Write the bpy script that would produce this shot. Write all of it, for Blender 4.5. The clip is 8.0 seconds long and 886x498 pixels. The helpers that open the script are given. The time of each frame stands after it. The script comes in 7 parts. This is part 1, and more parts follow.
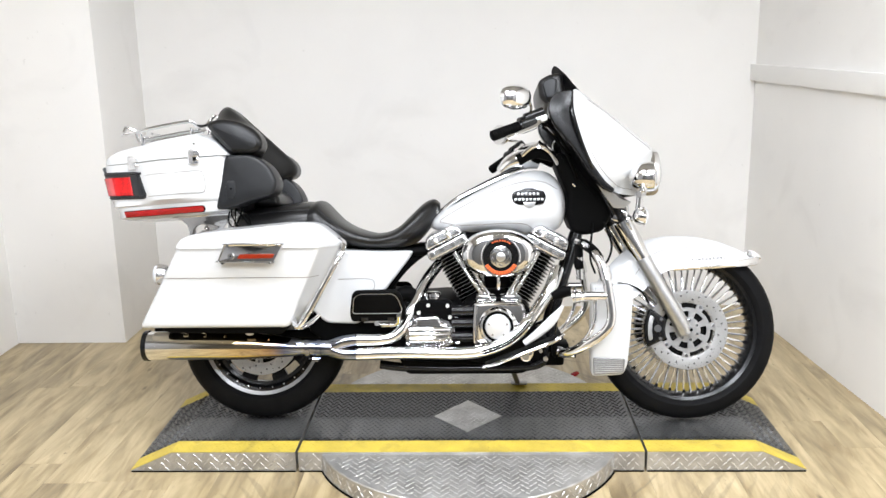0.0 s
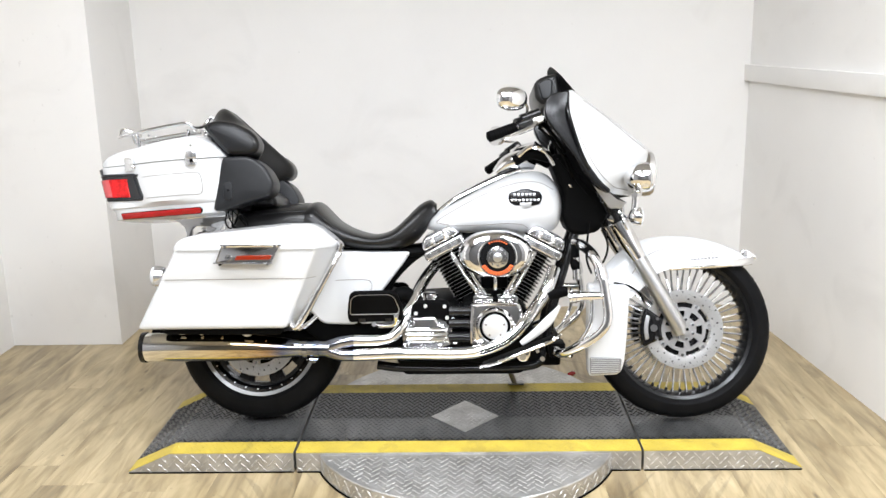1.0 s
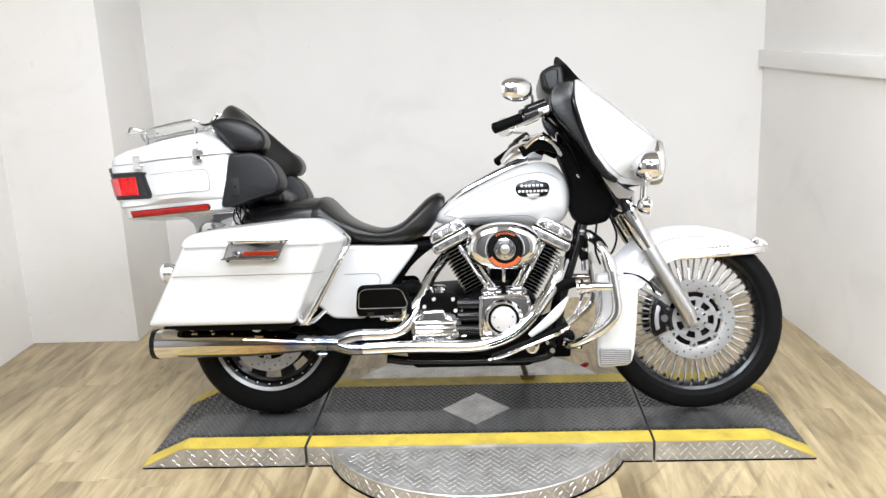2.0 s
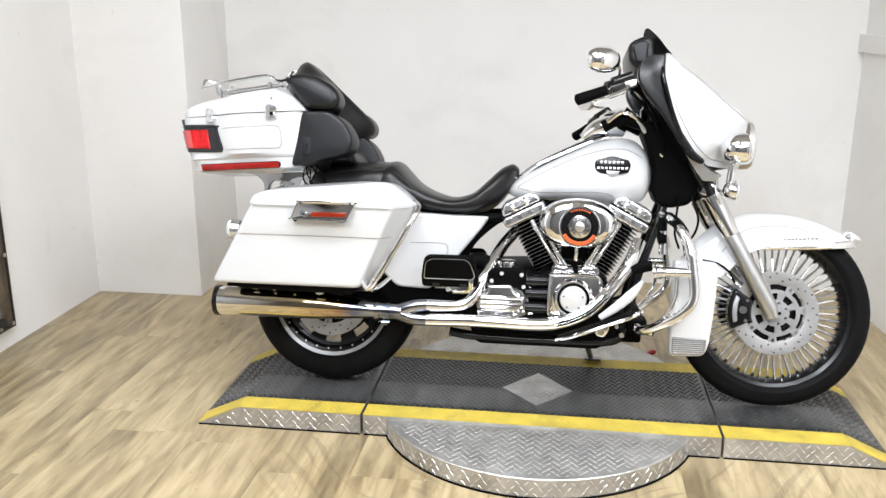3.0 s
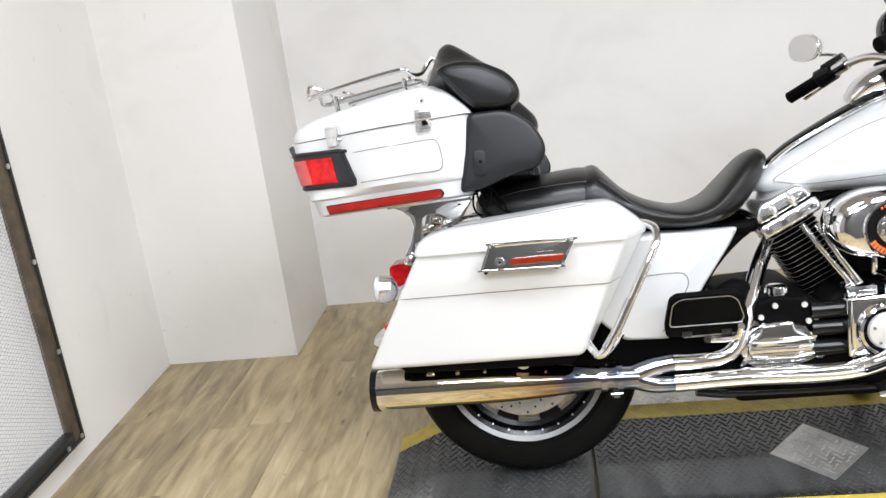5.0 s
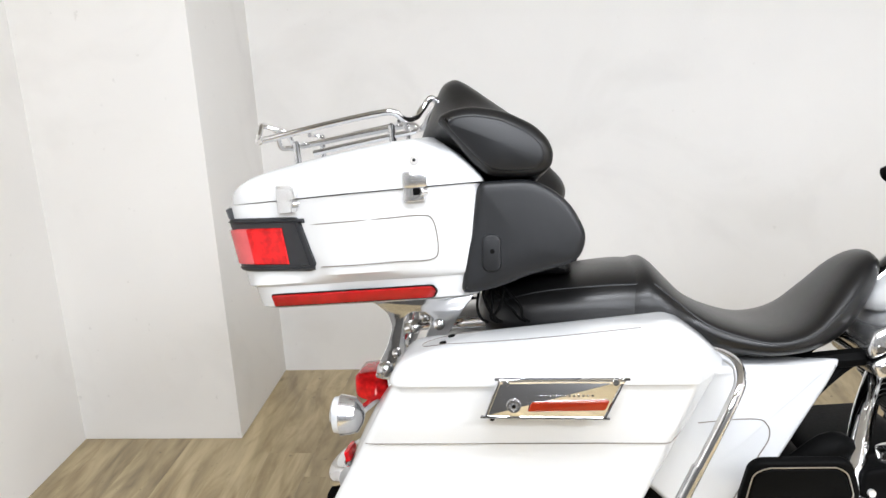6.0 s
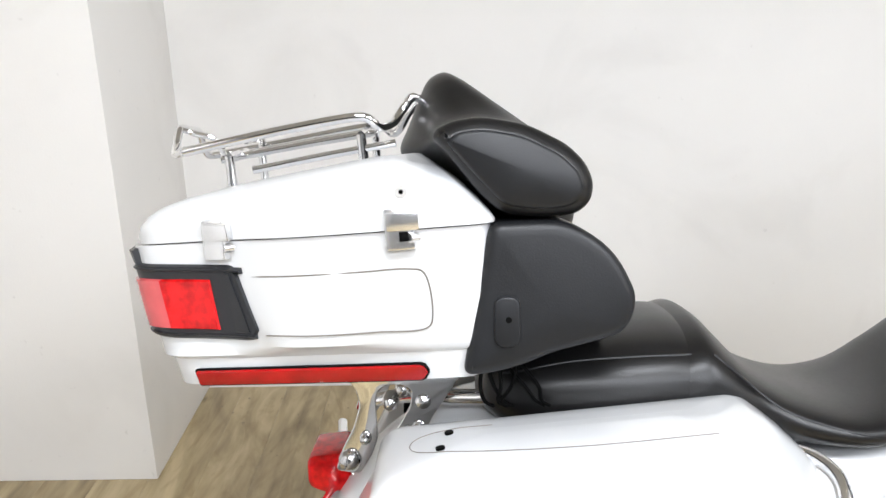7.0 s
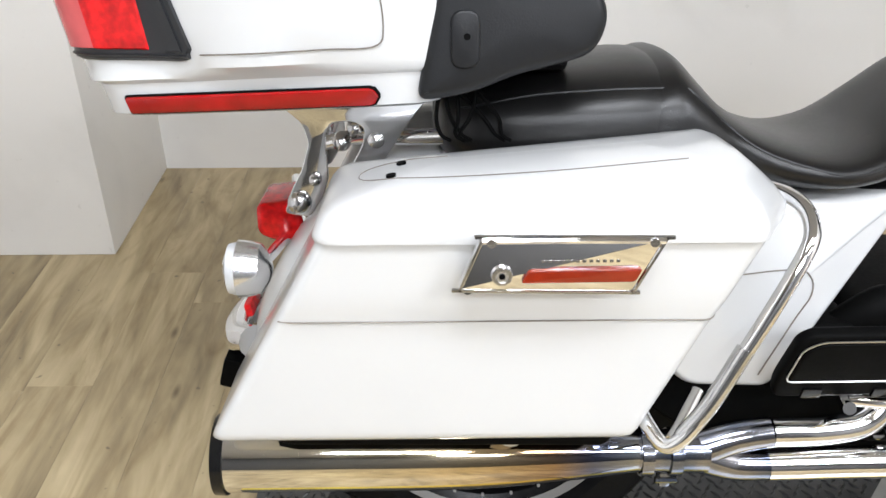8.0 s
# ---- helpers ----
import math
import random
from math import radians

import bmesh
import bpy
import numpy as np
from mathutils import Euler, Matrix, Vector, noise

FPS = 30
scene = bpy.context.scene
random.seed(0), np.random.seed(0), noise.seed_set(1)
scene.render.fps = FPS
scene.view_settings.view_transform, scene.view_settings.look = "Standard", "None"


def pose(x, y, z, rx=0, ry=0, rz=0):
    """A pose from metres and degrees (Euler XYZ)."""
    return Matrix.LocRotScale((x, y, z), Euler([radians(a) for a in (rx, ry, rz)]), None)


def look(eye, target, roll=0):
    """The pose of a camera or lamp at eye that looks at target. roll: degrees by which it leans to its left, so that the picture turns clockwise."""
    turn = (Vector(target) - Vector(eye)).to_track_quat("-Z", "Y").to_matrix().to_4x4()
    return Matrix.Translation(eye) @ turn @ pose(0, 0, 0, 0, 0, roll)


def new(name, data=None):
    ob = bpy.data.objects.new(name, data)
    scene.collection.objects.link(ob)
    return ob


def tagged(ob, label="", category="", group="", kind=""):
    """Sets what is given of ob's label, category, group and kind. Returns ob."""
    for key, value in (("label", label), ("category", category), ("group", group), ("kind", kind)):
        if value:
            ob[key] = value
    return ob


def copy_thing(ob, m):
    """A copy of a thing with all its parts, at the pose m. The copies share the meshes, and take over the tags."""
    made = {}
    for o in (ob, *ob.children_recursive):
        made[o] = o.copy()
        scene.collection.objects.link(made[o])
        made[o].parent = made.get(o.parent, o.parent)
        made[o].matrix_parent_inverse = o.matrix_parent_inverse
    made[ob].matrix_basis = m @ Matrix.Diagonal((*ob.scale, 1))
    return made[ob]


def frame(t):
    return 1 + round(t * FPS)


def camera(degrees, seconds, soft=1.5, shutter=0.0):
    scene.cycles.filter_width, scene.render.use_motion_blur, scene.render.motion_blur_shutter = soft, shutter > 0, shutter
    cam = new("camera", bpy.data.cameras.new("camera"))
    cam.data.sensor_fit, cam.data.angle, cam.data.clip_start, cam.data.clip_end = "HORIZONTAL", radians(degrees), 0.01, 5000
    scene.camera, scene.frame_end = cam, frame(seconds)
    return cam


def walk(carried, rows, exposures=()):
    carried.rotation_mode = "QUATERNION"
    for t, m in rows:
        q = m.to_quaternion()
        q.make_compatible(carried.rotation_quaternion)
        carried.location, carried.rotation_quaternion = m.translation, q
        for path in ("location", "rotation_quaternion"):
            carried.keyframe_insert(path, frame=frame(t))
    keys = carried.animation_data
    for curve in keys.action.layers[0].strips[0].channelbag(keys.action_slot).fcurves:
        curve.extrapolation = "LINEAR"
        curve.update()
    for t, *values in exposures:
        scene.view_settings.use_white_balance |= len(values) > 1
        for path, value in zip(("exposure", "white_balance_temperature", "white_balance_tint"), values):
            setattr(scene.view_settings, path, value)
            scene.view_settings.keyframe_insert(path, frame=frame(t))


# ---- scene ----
cam = camera(53.7, 8.0)
PATH = [
    (0, (0.023, -3.238, 1.502), (-0.051, -1.296, 1.032), -1.1),
    (0.5, (0.026, -3.237, 1.516), (-0.05, -1.295, 1.044), -0.8),
    (1, (0.014, -3.248, 1.505), (-0.047, -1.305, 1.036), -1.2),
    (1.2, (0.033, -3.243, 1.504), (-0.051, -1.301, 1.036), -2.2),
    (2.3, (0.09, -3.234, 1.505), (-0.049, -1.306, 0.992), -2.8),
    (2.5, (0.105, -3.215, 1.49), (-0.087, -1.306, 0.926), -3.7),
    (3, (0.031, -3.149, 1.467), (-0.222, -1.239, 0.93), 0.2),
    (3.5, (-0.161, -3.078, 1.49), (-0.48, -1.187, 0.923), -6.2),
    (4, (-0.287, -2.879, 1.427), (-0.638, -1.01, 0.808), -6.0),
    (4.2, (-0.333, -2.764, 1.436), (-0.73, -0.886, 0.875), -6.3),
    (5.3, (-0.73, -2.109, 1.434), (-0.923, -0.212, 0.832), -6.6),
    (5.5, (-0.729, -1.973, 1.398), (-0.945, -0.068, 0.83), -4.1),
    (6, (-0.765, -1.642, 1.418), (-0.976, 0.268, 0.865), -3.3),
    (6.5, (-0.86, -1.385, 1.426), (-1.017, 0.515, 0.824), -1.3),
    (7, (-0.898, -1.2, 1.424), (-0.936, 0.695, 0.786), -1.4),
    (7.5, (-0.879, -1.153, 1.384), (-0.899, 0.7, 0.624), 0.5),
    (8, (-0.878, -1.165, 1.293), (-0.857, 0.552, 0.267), -0.1),
]
walk(cam, [(t, look(eye, target, roll)) for t, eye, target, roll in PATH], [(0.0, -0.16), (2.5, -0.25), (5.3, -0.30), (6.3, -0.20), (7.3, -0.20), (8.0, -0.38)])

from mathutils.bvhtree import BVHTree

# ---- light and exposure ----
world = bpy.data.worlds.new("world")
scene.world = world
world.use_nodes = True
world.node_tree.nodes["Background"].inputs[0].default_value = (0.9, 0.95, 1.0, 1)
world.node_tree.nodes["Background"].inputs[1].default_value = 0.3
LAMP_POWER = 66.0
CEILING_Z = 2.95
# assumed panels out of view; places and shares balance the walls' brightness
LAMP_PLACES = [(-0.7, -1.3, 0.80), (1.0, -1.6, 0.80), (-0.8, -3.0, 1.10), (1.3, -3.0, 1.25), (0.1, -4.2, 1.55)]


def ceiling_lamp(x, y, share):
    lamp = bpy.data.lights.new("panel_light", "AREA")
    lamp.shape, lamp.size, lamp.size_y = "RECTANGLE", 1.15, 0.55
    lamp.energy, lamp.color = LAMP_POWER * share, (0.862, 0.912, 1.0)
    ob = new("panel_light", lamp)
    ob.matrix_world = pose(x, y, CEILING_Z - 0.07)


for lx, ly, share in LAMP_PLACES:
    ceiling_lamp(lx, ly, share)


# ---- mesh helpers ----
def part(name, bm, material, parent=None, label="", sharp=38):
    bmesh.ops.recalc_face_normals(bm, faces=bm.faces[:])
    me = bpy.data.meshes.new(name)
    bm.to_mesh(me)
    bm.free()
    me.shade_smooth()
    me.set_sharp_from_angle(angle=radians(sharp))
    me.materials.append(material)
    ob = new(name, me)
    if parent is not None:
        ob.parent = parent
    if label:
        ob["label"] = label
    return ob


def repeat(ob, m, parent=None):
    """Another object on the same mesh."""
    o = new(ob.name.split(".")[0], ob.data)
    o.parent = parent if parent is not None else ob.parent
    o.matrix_basis = m
    return o


def pieces(name, items, mat, parent, label="", seg=10):
    """One short rod a piece, each an object: rows of end, end, radius."""
    return [part(name, rod(bmesh.new(), p, q, r, seg=seg), mat, parent, label) for p, q, r in items]


def bars(name, items, mat, parent, label="", bevel=0.0005):
    """One small block a piece: rows of centre, size, turn."""
    return [part(name, block(bmesh.new(), c, s, bevel, t), mat, parent, label) for c, s, t in items]


def glide(points, n):
    """n points along a smooth curve through the given ones."""
    pts = [np.array(p, float) for p in points]
    if len(pts) == 2:
        return [pts[0] + (pts[1] - pts[0]) * k / (n - 1) for k in range(n)]
    ext = [2 * pts[0] - pts[1]] + pts + [2 * pts[-1] - pts[-2]]
    out = []
    for k in range(n):
        s = k / (n - 1) * (len(pts) - 1)
        i = min(int(s), len(pts) - 2)
        u = s - i
        a, b, c, d = ext[i:i + 4]
        out.append(0.5 * (2 * b + (c - a) * u + (2 * a - 5 * b + 4 * c - d) * u * u + (3 * b - a - 3 * c + d) * u ** 3))
    return out


def rings(bm, loops, closed=True, caps=True):
    """Skins a row of point loops."""
    made = [[bm.verts.new(tuple(p)) for p in loop] for loop in loops]
    n = len(made[0])
    for a, b in zip(made, made[1:]):
        for i in range(n if closed else n - 1):
            j = (i + 1) % n
            bm.faces.new((a[i], a[j], b[j], b[i]))
    if caps and closed:
        bm.faces.new(made[0][::-1])
        bm.faces.new(made[-1])
    return made


def tube(bm, points, r, seg=10, n=0, flat=1.0):
    """A tube of radius r, or of radii r, along a smooth curve."""
    n = n or (2 if len(points) == 2 else 6 * len(points))
    pts = [Vector(p) for p in glide(points, n)]
    radii = [float(v[0]) for v in glide([(a,) for a in r], n)] if isinstance(r, (list, tuple)) else [r] * n
    up = None
    loops = []
    for i, p in enumerate(pts):
        d = (pts[min(i + 1, n - 1)] - pts[max(i - 1, 0)]).normalized()
        if up is None:
            up = d.orthogonal().normalized() if abs(d.y) > 0.9 else Vector((0, 1, 0)).cross(d).normalized()
        side = d.cross(up).normalized()
        up = side.cross(d).normalized()
        loops.append([p + radii[i] * (math.cos(a) * up + math.sin(a) * flat * side) for a in (2 * math.pi * k / seg for k in range(seg))])
    rings(bm, loops)
    return bm


def rod(bm, p, q, r, r2=None, seg=12):
    return tube(bm, [p, q], [r, r if r2 is None else r2], seg, 2)


def lathe(bm, profile, centre=(0, 0, 0), seg=48, axis="y", closed=False):
    """Turns (radius, along) round an axis through centre."""
    loops = []
    for r, y in profile:
        loop = []
        for k in range(seg):
            a = 2 * math.pi * k / seg
            u, v = r * math.cos(a), r * math.sin(a)
            q = {"y": (u, y, v), "x": (y, u, v), "z": (u, v, y)}[axis]
            loop.append((centre[0] + q[0], centre[1] + q[1], centre[2] + q[2]))
        loops.append(loop)
    if closed:
        loops.append(loops[0])
    rings(bm, loops, caps=not closed)
    if closed:
        bmesh.ops.remove_doubles(bm, verts=bm.verts[:], dist=1e-5)
    return bm


def rounded(prof, r, seg=4):
    """A polygon's outline with its corners rounded; r: one radius, or one a corner."""
    n, out = len(prof), []
    for i in range(n):
        p, a, b = Vector(prof[i]), Vector(prof[i - 1]), Vector(prof[(i + 1) % n])
        rr = r[i] if isinstance(r, (list, tuple)) else r
        u, v = (a - p), (b - p)
        k = min(rr, 0.45 * u.length, 0.45 * v.length)
        s, e = p + u.normalized() * k, p + v.normalized() * k
        for j in range(seg + 1):
            t = j / seg
            out.append((1 - t) ** 2 * s + 2 * t * (1 - t) * p + t * t * e)
    return out


def inset(loop, d):
    """Moves a closed outline inwards by d."""
    n, out = len(loop), []
    area = sum(loop[i][0] * loop[(i + 1) % n][1] - loop[(i + 1) % n][0] * loop[i][1] for i in range(n))
    sign = 1 if area > 0 else -1
    for i in range(n):
        t = Vector(loop[(i + 1) % n]) - Vector(loop[i - 1])
        if t.length < 1e-9:
            t = Vector((1, 0))
        t.normalize()
        out.append(Vector(loop[i]) + sign * d * Vector((-t.y, t.x)))
    return out


def pillow(bm, prof, y0, y1, bevel=0.01, back=None, corner=0.02, seg=4, warp=None, dome=0.0):
    """A side profile (x, z) given thickness from y0 to y1, with rounded corners and rounded rims; warp moves each point, dome swells the y0 face."""
    back = bevel if back is None else back
    least = 1.1 * max(bevel, back)
    corner = [max(c, least) for c in corner] if isinstance(corner, (list, tuple)) else max(corner, least)
    loop = rounded(prof, corner, seg)
    s = 1 if y1 > y0 else -1
    steps = [(y0 + s * bevel * (1 - math.cos(j / 4 * math.pi / 2)), bevel * (1 - math.sin(j / 4 * math.pi / 2))) for j in range(5)]
    steps += [(y1 - s * back * (1 - math.cos((4 - j) / 4 * math.pi / 2)), back * (1 - math.sin((4 - j) / 4 * math.pi / 2))) for j in range(5)]
    loops = []
    for y, d in steps:
        q = [(p[0], y, p[1]) for p in inset(loop, d)]
        loops.append([warp(*p) for p in q] if warp else q)
    if dome:
        rim = loops[0]
        cx, cz = sum(p[0] for p in rim) / len(rim), sum(p[2] for p in rim) / len(rim)
        loops = [[(cx + (p[0] - cx) * f, y0 - s * dome * (1 - f * f), cz + (p[2] - cz) * f) for p in rim] for f in (0.02, 0.2, 0.4, 0.6, 0.8, 0.93)] + loops
    rings(bm, loops)
    return bm


def loft_x(bm, stations, nst=28, seg=24, e=2.4):
    """Rows of x, y, low z, high z, half width: a rounded body along x."""
    loops = []
    for s in glide(stations, nst):
        x, y, lo, hi, w = s[:5]
        zc, h = (lo + hi) / 2, max((hi - lo) / 2, 0.002)
        loop = []
        for k in range(seg):
            a = 2 * math.pi * k / seg
            c, d = math.cos(a), math.sin(a)
            loop.append((x, y + max(w, 0.002) * math.copysign(abs(c) ** (2 / e), c), zc + h * math.copysign(abs(d) ** (2 / e), d)))
        loops.append(loop)
    rings(bm, loops)
    return bm


def shell(bm, edge, centre, width, nu=20, nv=24, p=2.2, thick=0.004, q=1.0):
    """A curved skin: its rim runs along edge (x, z) at plus and minus width, its ridge along centre (x, z)."""
    E, C = glide(edge, nv), glide(centre, nv)
    W = [float(w[0]) for w in glide([(w,) for w in width], nv)]
    def sheet(off):
        rows = []
        for e, c, w in zip(E, C, W):
            row = []
            for k in range(nu + 1):
                u = math.sin((2 * k / nu - 1) * math.pi / 2)
                f = (1 - abs(u) ** p) ** q
                d = Vector((c[0] - e[0], c[1] - e[1]))
                m = d.length or 1
                row.append((e[0] + d.x * f * (1 - off / m), u * (w - off), e[1] + d.y * f * (1 - off / m)))
            rows.append(row)
        return [[bm.verts.new(v) for v in row] for row in rows]
    A, B = sheet(0), sheet(thick)
    for i in range(nv - 1):
        for k in range(nu):
            bm.faces.new((A[i][k], A[i][k + 1], A[i + 1][k + 1], A[i + 1][k]))
            bm.faces.new((B[i][k], B[i + 1][k], B[i + 1][k + 1], B[i][k + 1]))
        for k in (0, nu):
            bm.faces.new((A[i][k], A[i + 1][k], B[i + 1][k], B[i][k]))
    for i in (0, nv - 1):
        for k in range(nu):
            bm.faces.new((A[i][k], A[i][k + 1], B[i][k + 1], B[i][k]))
    return bm


def block(bm, centre, size, bevel=0.004, turn=(0, 0, 0), seg=2):
    tmp = bmesh.new()
    bmesh.ops.create_cube(tmp, size=1.0)
    bmesh.ops.scale(tmp, vec=size, verts=tmp.verts[:])
    if bevel:
        bmesh.ops.bevel(tmp, geom=tmp.edges[:], offset=bevel, segments=seg, affect="EDGES", profile=0.6)
    bmesh.ops.transform(tmp, matrix=pose(*centre, *turn), verts=tmp.verts[:])
    me = bpy.data.meshes.new("tmp")
    tmp.to_mesh(me)
    tmp.free()
    bm.from_mesh(me)
    bpy.data.meshes.remove(me)
    return bm


def on_side(ob, row, s, n=40, lift=0.0008):
    """A smooth line of (x, z) laid on a part's side, s telling which."""
    me = ob.data
    tree = BVHTree.FromPolygons([v.co for v in me.vertices], [tuple(p.vertices) for p in me.polygons])
    out = []
    for x, z in glide(row, n):
        hit, normal, _, _ = tree.ray_cast(Vector((float(x), s * 1.0, float(z))), Vector((0, -s, 0)))
        if hit is not None:
            out.append(hit + Vector((0, s * lift, 0)))
    return out


def on_top(ob, row, n=40, lift=0.0008):
    """A smooth line of (x, y) laid on a part's top."""
    me = ob.data
    tree = BVHTree.FromPolygons([v.co for v in me.vertices], [tuple(p.vertices) for p in me.polygons])
    out = []
    for x, y in glide(row, n):
        hit, normal, _, _ = tree.ray_cast(Vector((float(x), float(y), 3.0)), Vector((0, 0, -1)))
        if hit is not None:
            out.append(hit + Vector((0, 0, lift)))
    return out


def stripe(ob, row, s, label="thin grey pinstripe", r=0.0011, n=40):
    pts = on_side(ob, row, s, n)
    if len(pts) > 3:
        part("pinstripe", tube(bmesh.new(), pts, r, 4, 2 * len(pts)), STRIPE, ob, label)


def bm_new():
    return bmesh.new()


# ---- materials ----
def material(name, colour, rough=0.5, metal=0.0, coat=0.0, vary=0.08, scale=6.0, grain=60.0, bump=0.02, second=None, gloss=0.5, rough_vary=0.08, crease=0.0):
    """Two scales of colour and gloss variation and a fine relief over a base."""
    m = bpy.data.materials.new(name)
    m.use_nodes = True
    t = m.node_tree
    N, K = t.nodes, t.links
    b = N["Principled BSDF"]
    coord = N.new("ShaderNodeTexCoord")
    big, fine = N.new("ShaderNodeTexNoise"), N.new("ShaderNodeTexNoise")
    big.inputs["Scale"].default_value, big.inputs["Detail"].default_value = scale, 5
    fine.inputs["Scale"].default_value, fine.inputs["Detail"].default_value = grain, 3
    K.new(coord.outputs["Object"], big.inputs["Vector"])
    K.new(coord.outputs["Object"], fine.inputs["Vector"])
    ramp = N.new("ShaderNodeValToRGB")
    ramp.color_ramp.elements[0].position, ramp.color_ramp.elements[1].position = 0.3, 0.7
    lo = [c * (1 - vary) for c in colour] if second is None else second
    ramp.color_ramp.elements[0].color, ramp.color_ramp.elements[1].color = (*lo, 1), (*colour, 1)
    K.new(big.outputs["Fac"], ramp.inputs["Fac"])
    K.new(ramp.outputs["Color"], b.inputs["Base Color"])
    mr = N.new("ShaderNodeMapRange")
    mr.inputs["To Min"].default_value, mr.inputs["To Max"].default_value = max(rough - rough_vary, 0.01), min(rough + rough_vary, 1)
    K.new(fine.outputs["Fac"], mr.inputs["Value"])
    K.new(mr.outputs["Result"], b.inputs["Roughness"])
    b.inputs["Metallic"].default_value, b.inputs["Coat Weight"].default_value, b.inputs["Specular IOR Level"].default_value = metal, coat, gloss
    b.inputs["Coat Roughness"].default_value = 0.04
    if bump:
        bp = N.new("ShaderNodeBump")
        bp.inputs["Strength"].default_value, bp.inputs["Distance"].default_value = bump, 0.004
        K.new(fine.outputs["Fac"], bp.inputs["Height"])
        K.new(bp.outputs["Normal"], b.inputs["Normal"])
        if crease:
            soft = N.new("ShaderNodeTexNoise")
            soft.inputs["Scale"].default_value, soft.inputs["Detail"].default_value, soft.inputs["Distortion"].default_value = 5, 1, 0.3
            K.new(coord.outputs["Object"], soft.inputs["Vector"])
            sag = N.new("ShaderNodeBump")
            sag.inputs["Strength"].default_value, sag.inputs["Distance"].default_value = crease, 0.03
            K.new(soft.outputs["Fac"], sag.inputs["Height"])
            K.new(sag.outputs["Normal"], bp.inputs["Normal"])
    return m


WALL = material("wall_paint", (0.88, 0.865, 0.84), 0.75, vary=0.05, scale=1.6, grain=180, bump=0.08)
# unseen walls, their dark tones set by what the chrome should mirror
DARKWALL = material("dark_wall_paint", (0.22, 0.216, 0.212), 0.7, vary=0.2, scale=1.2, grain=120, bump=0.06)
FRONTWALL = material("charcoal_wall_paint", (0.07, 0.069, 0.068), 0.7, vary=0.2, scale=1.2, grain=120, bump=0.06)
CEILING = material("ceiling_paint", (0.46, 0.455, 0.445), 0.8, vary=0.04, scale=2, grain=150, bump=0.05)
WHITE = material("white_pearl_paint", (0.640, 0.648, 0.653), 0.28, coat=0.7, vary=0.02, scale=4, grain=400, bump=0.0, rough_vary=0.005)
VINYL = material("black_vinyl", (0.0075, 0.0072, 0.0073), 0.33, vary=0.3, scale=9, grain=420, bump=0.06, gloss=0.40, rough_vary=0.12, crease=0.10)
VINYL_PLAIN = material("grey_black_vinyl", (0.0100, 0.0107, 0.0125), 0.42, vary=0.35, scale=14, grain=500, bump=0.06, gloss=0.38, rough_vary=0.12)
CHROME = material("chrome", (0.86, 0.86, 0.87), 0.06, metal=1, vary=0.04, scale=10, grain=30, bump=0.006, rough_vary=0.04)
CHROME_WORN = material("worn_chrome", (0.75, 0.75, 0.76), 0.16, metal=1, vary=0.25, scale=25, grain=70, bump=0.02, rough_vary=0.1)
POLISHED = material("polished_aluminium", (0.84, 0.84, 0.845), 0.2, metal=0.9, vary=0.06, scale=16, grain=90, bump=0.01, rough_vary=0.07)
DISCSTEEL = material("bare_disc_steel", (0.80, 0.795, 0.785), 0.30, metal=1.0, vary=0.1, scale=30, grain=160, bump=0.02, rough_vary=0.08)
BRIGHTALU = material("bright_cast_aluminium", (0.86, 0.86, 0.855), 0.38, metal=0.55, vary=0.06, scale=24, grain=160, bump=0.02)
BLUED = material("heat_blued_steel", (0.40, 0.39, 0.40), 0.14, metal=1, scale=14, second=(0.11, 0.15, 0.24), grain=60, bump=0.01)
DULLALU = material("dull_aluminium", (0.34, 0.34, 0.34), 0.42, metal=0.9, vary=0.15, scale=14, grain=140, bump=0.03)
SATIN = material("satin_aluminium", (0.62, 0.62, 0.62), 0.34, metal=1, vary=0.12, scale=14, grain=140, bump=0.02)
BLACK = material("gloss_black", (0.006, 0.006, 0.0065), 0.2, vary=0.3, scale=12, grain=90, bump=0.01, gloss=0.35)
BLACKMATT = material("matt_black", (0.0035, 0.0035, 0.0035), 0.55, vary=0.35, scale=14, grain=160, bump=0.06, gloss=0.04)
RUBBER = material("tyre_rubber", (0.005, 0.005, 0.0054), 0.52, second=(0.007, 0.007, 0.0075), scale=16, grain=220, bump=0.10, gloss=0.07)
REDLENS = material("red_lens", (0.80, 0.010, 0.012), 0.12, second=(0.34, 0.002, 0.003), scale=70, grain=300, bump=0.05, gloss=0.35)
PINKLENS = material("pale_red_lens", (0.66, 0.09, 0.095), 0.15, coat=0.6, vary=0.2, scale=28, grain=300, bump=0.05)
ORANGE = material("orange_red_lens", (0.24, 0.020, 0.005), 0.16, coat=0.1, vary=0.25, scale=40, grain=300, bump=0.04)
ORANGEPAINT = material("orange_paint", (0.78, 0.14, 0.03), 0.4, vary=0.1, scale=30, grain=200, bump=0.0)
DARKRED = material("dark_red_reflector", (0.42, 0.006, 0.007), 0.14, coat=0.2, second=(0.26, 0.003, 0.003), scale=28, grain=300, bump=0.05)
CLEARLENS = material("clear_ribbed_lens", (0.72, 0.74, 0.76), 0.08, coat=0.8, vary=0.25, scale=45, grain=240, bump=0.08)
SCRIPT = material("grey_script", (0.22, 0.22, 0.22), 0.35, metal=0.5, vary=0.1, scale=30, bump=0.0)
STRIPE = material("grey_gold_pinstripe", (0.20, 0.175, 0.15), 0.4, vary=0.1, scale=30, bump=0.0)
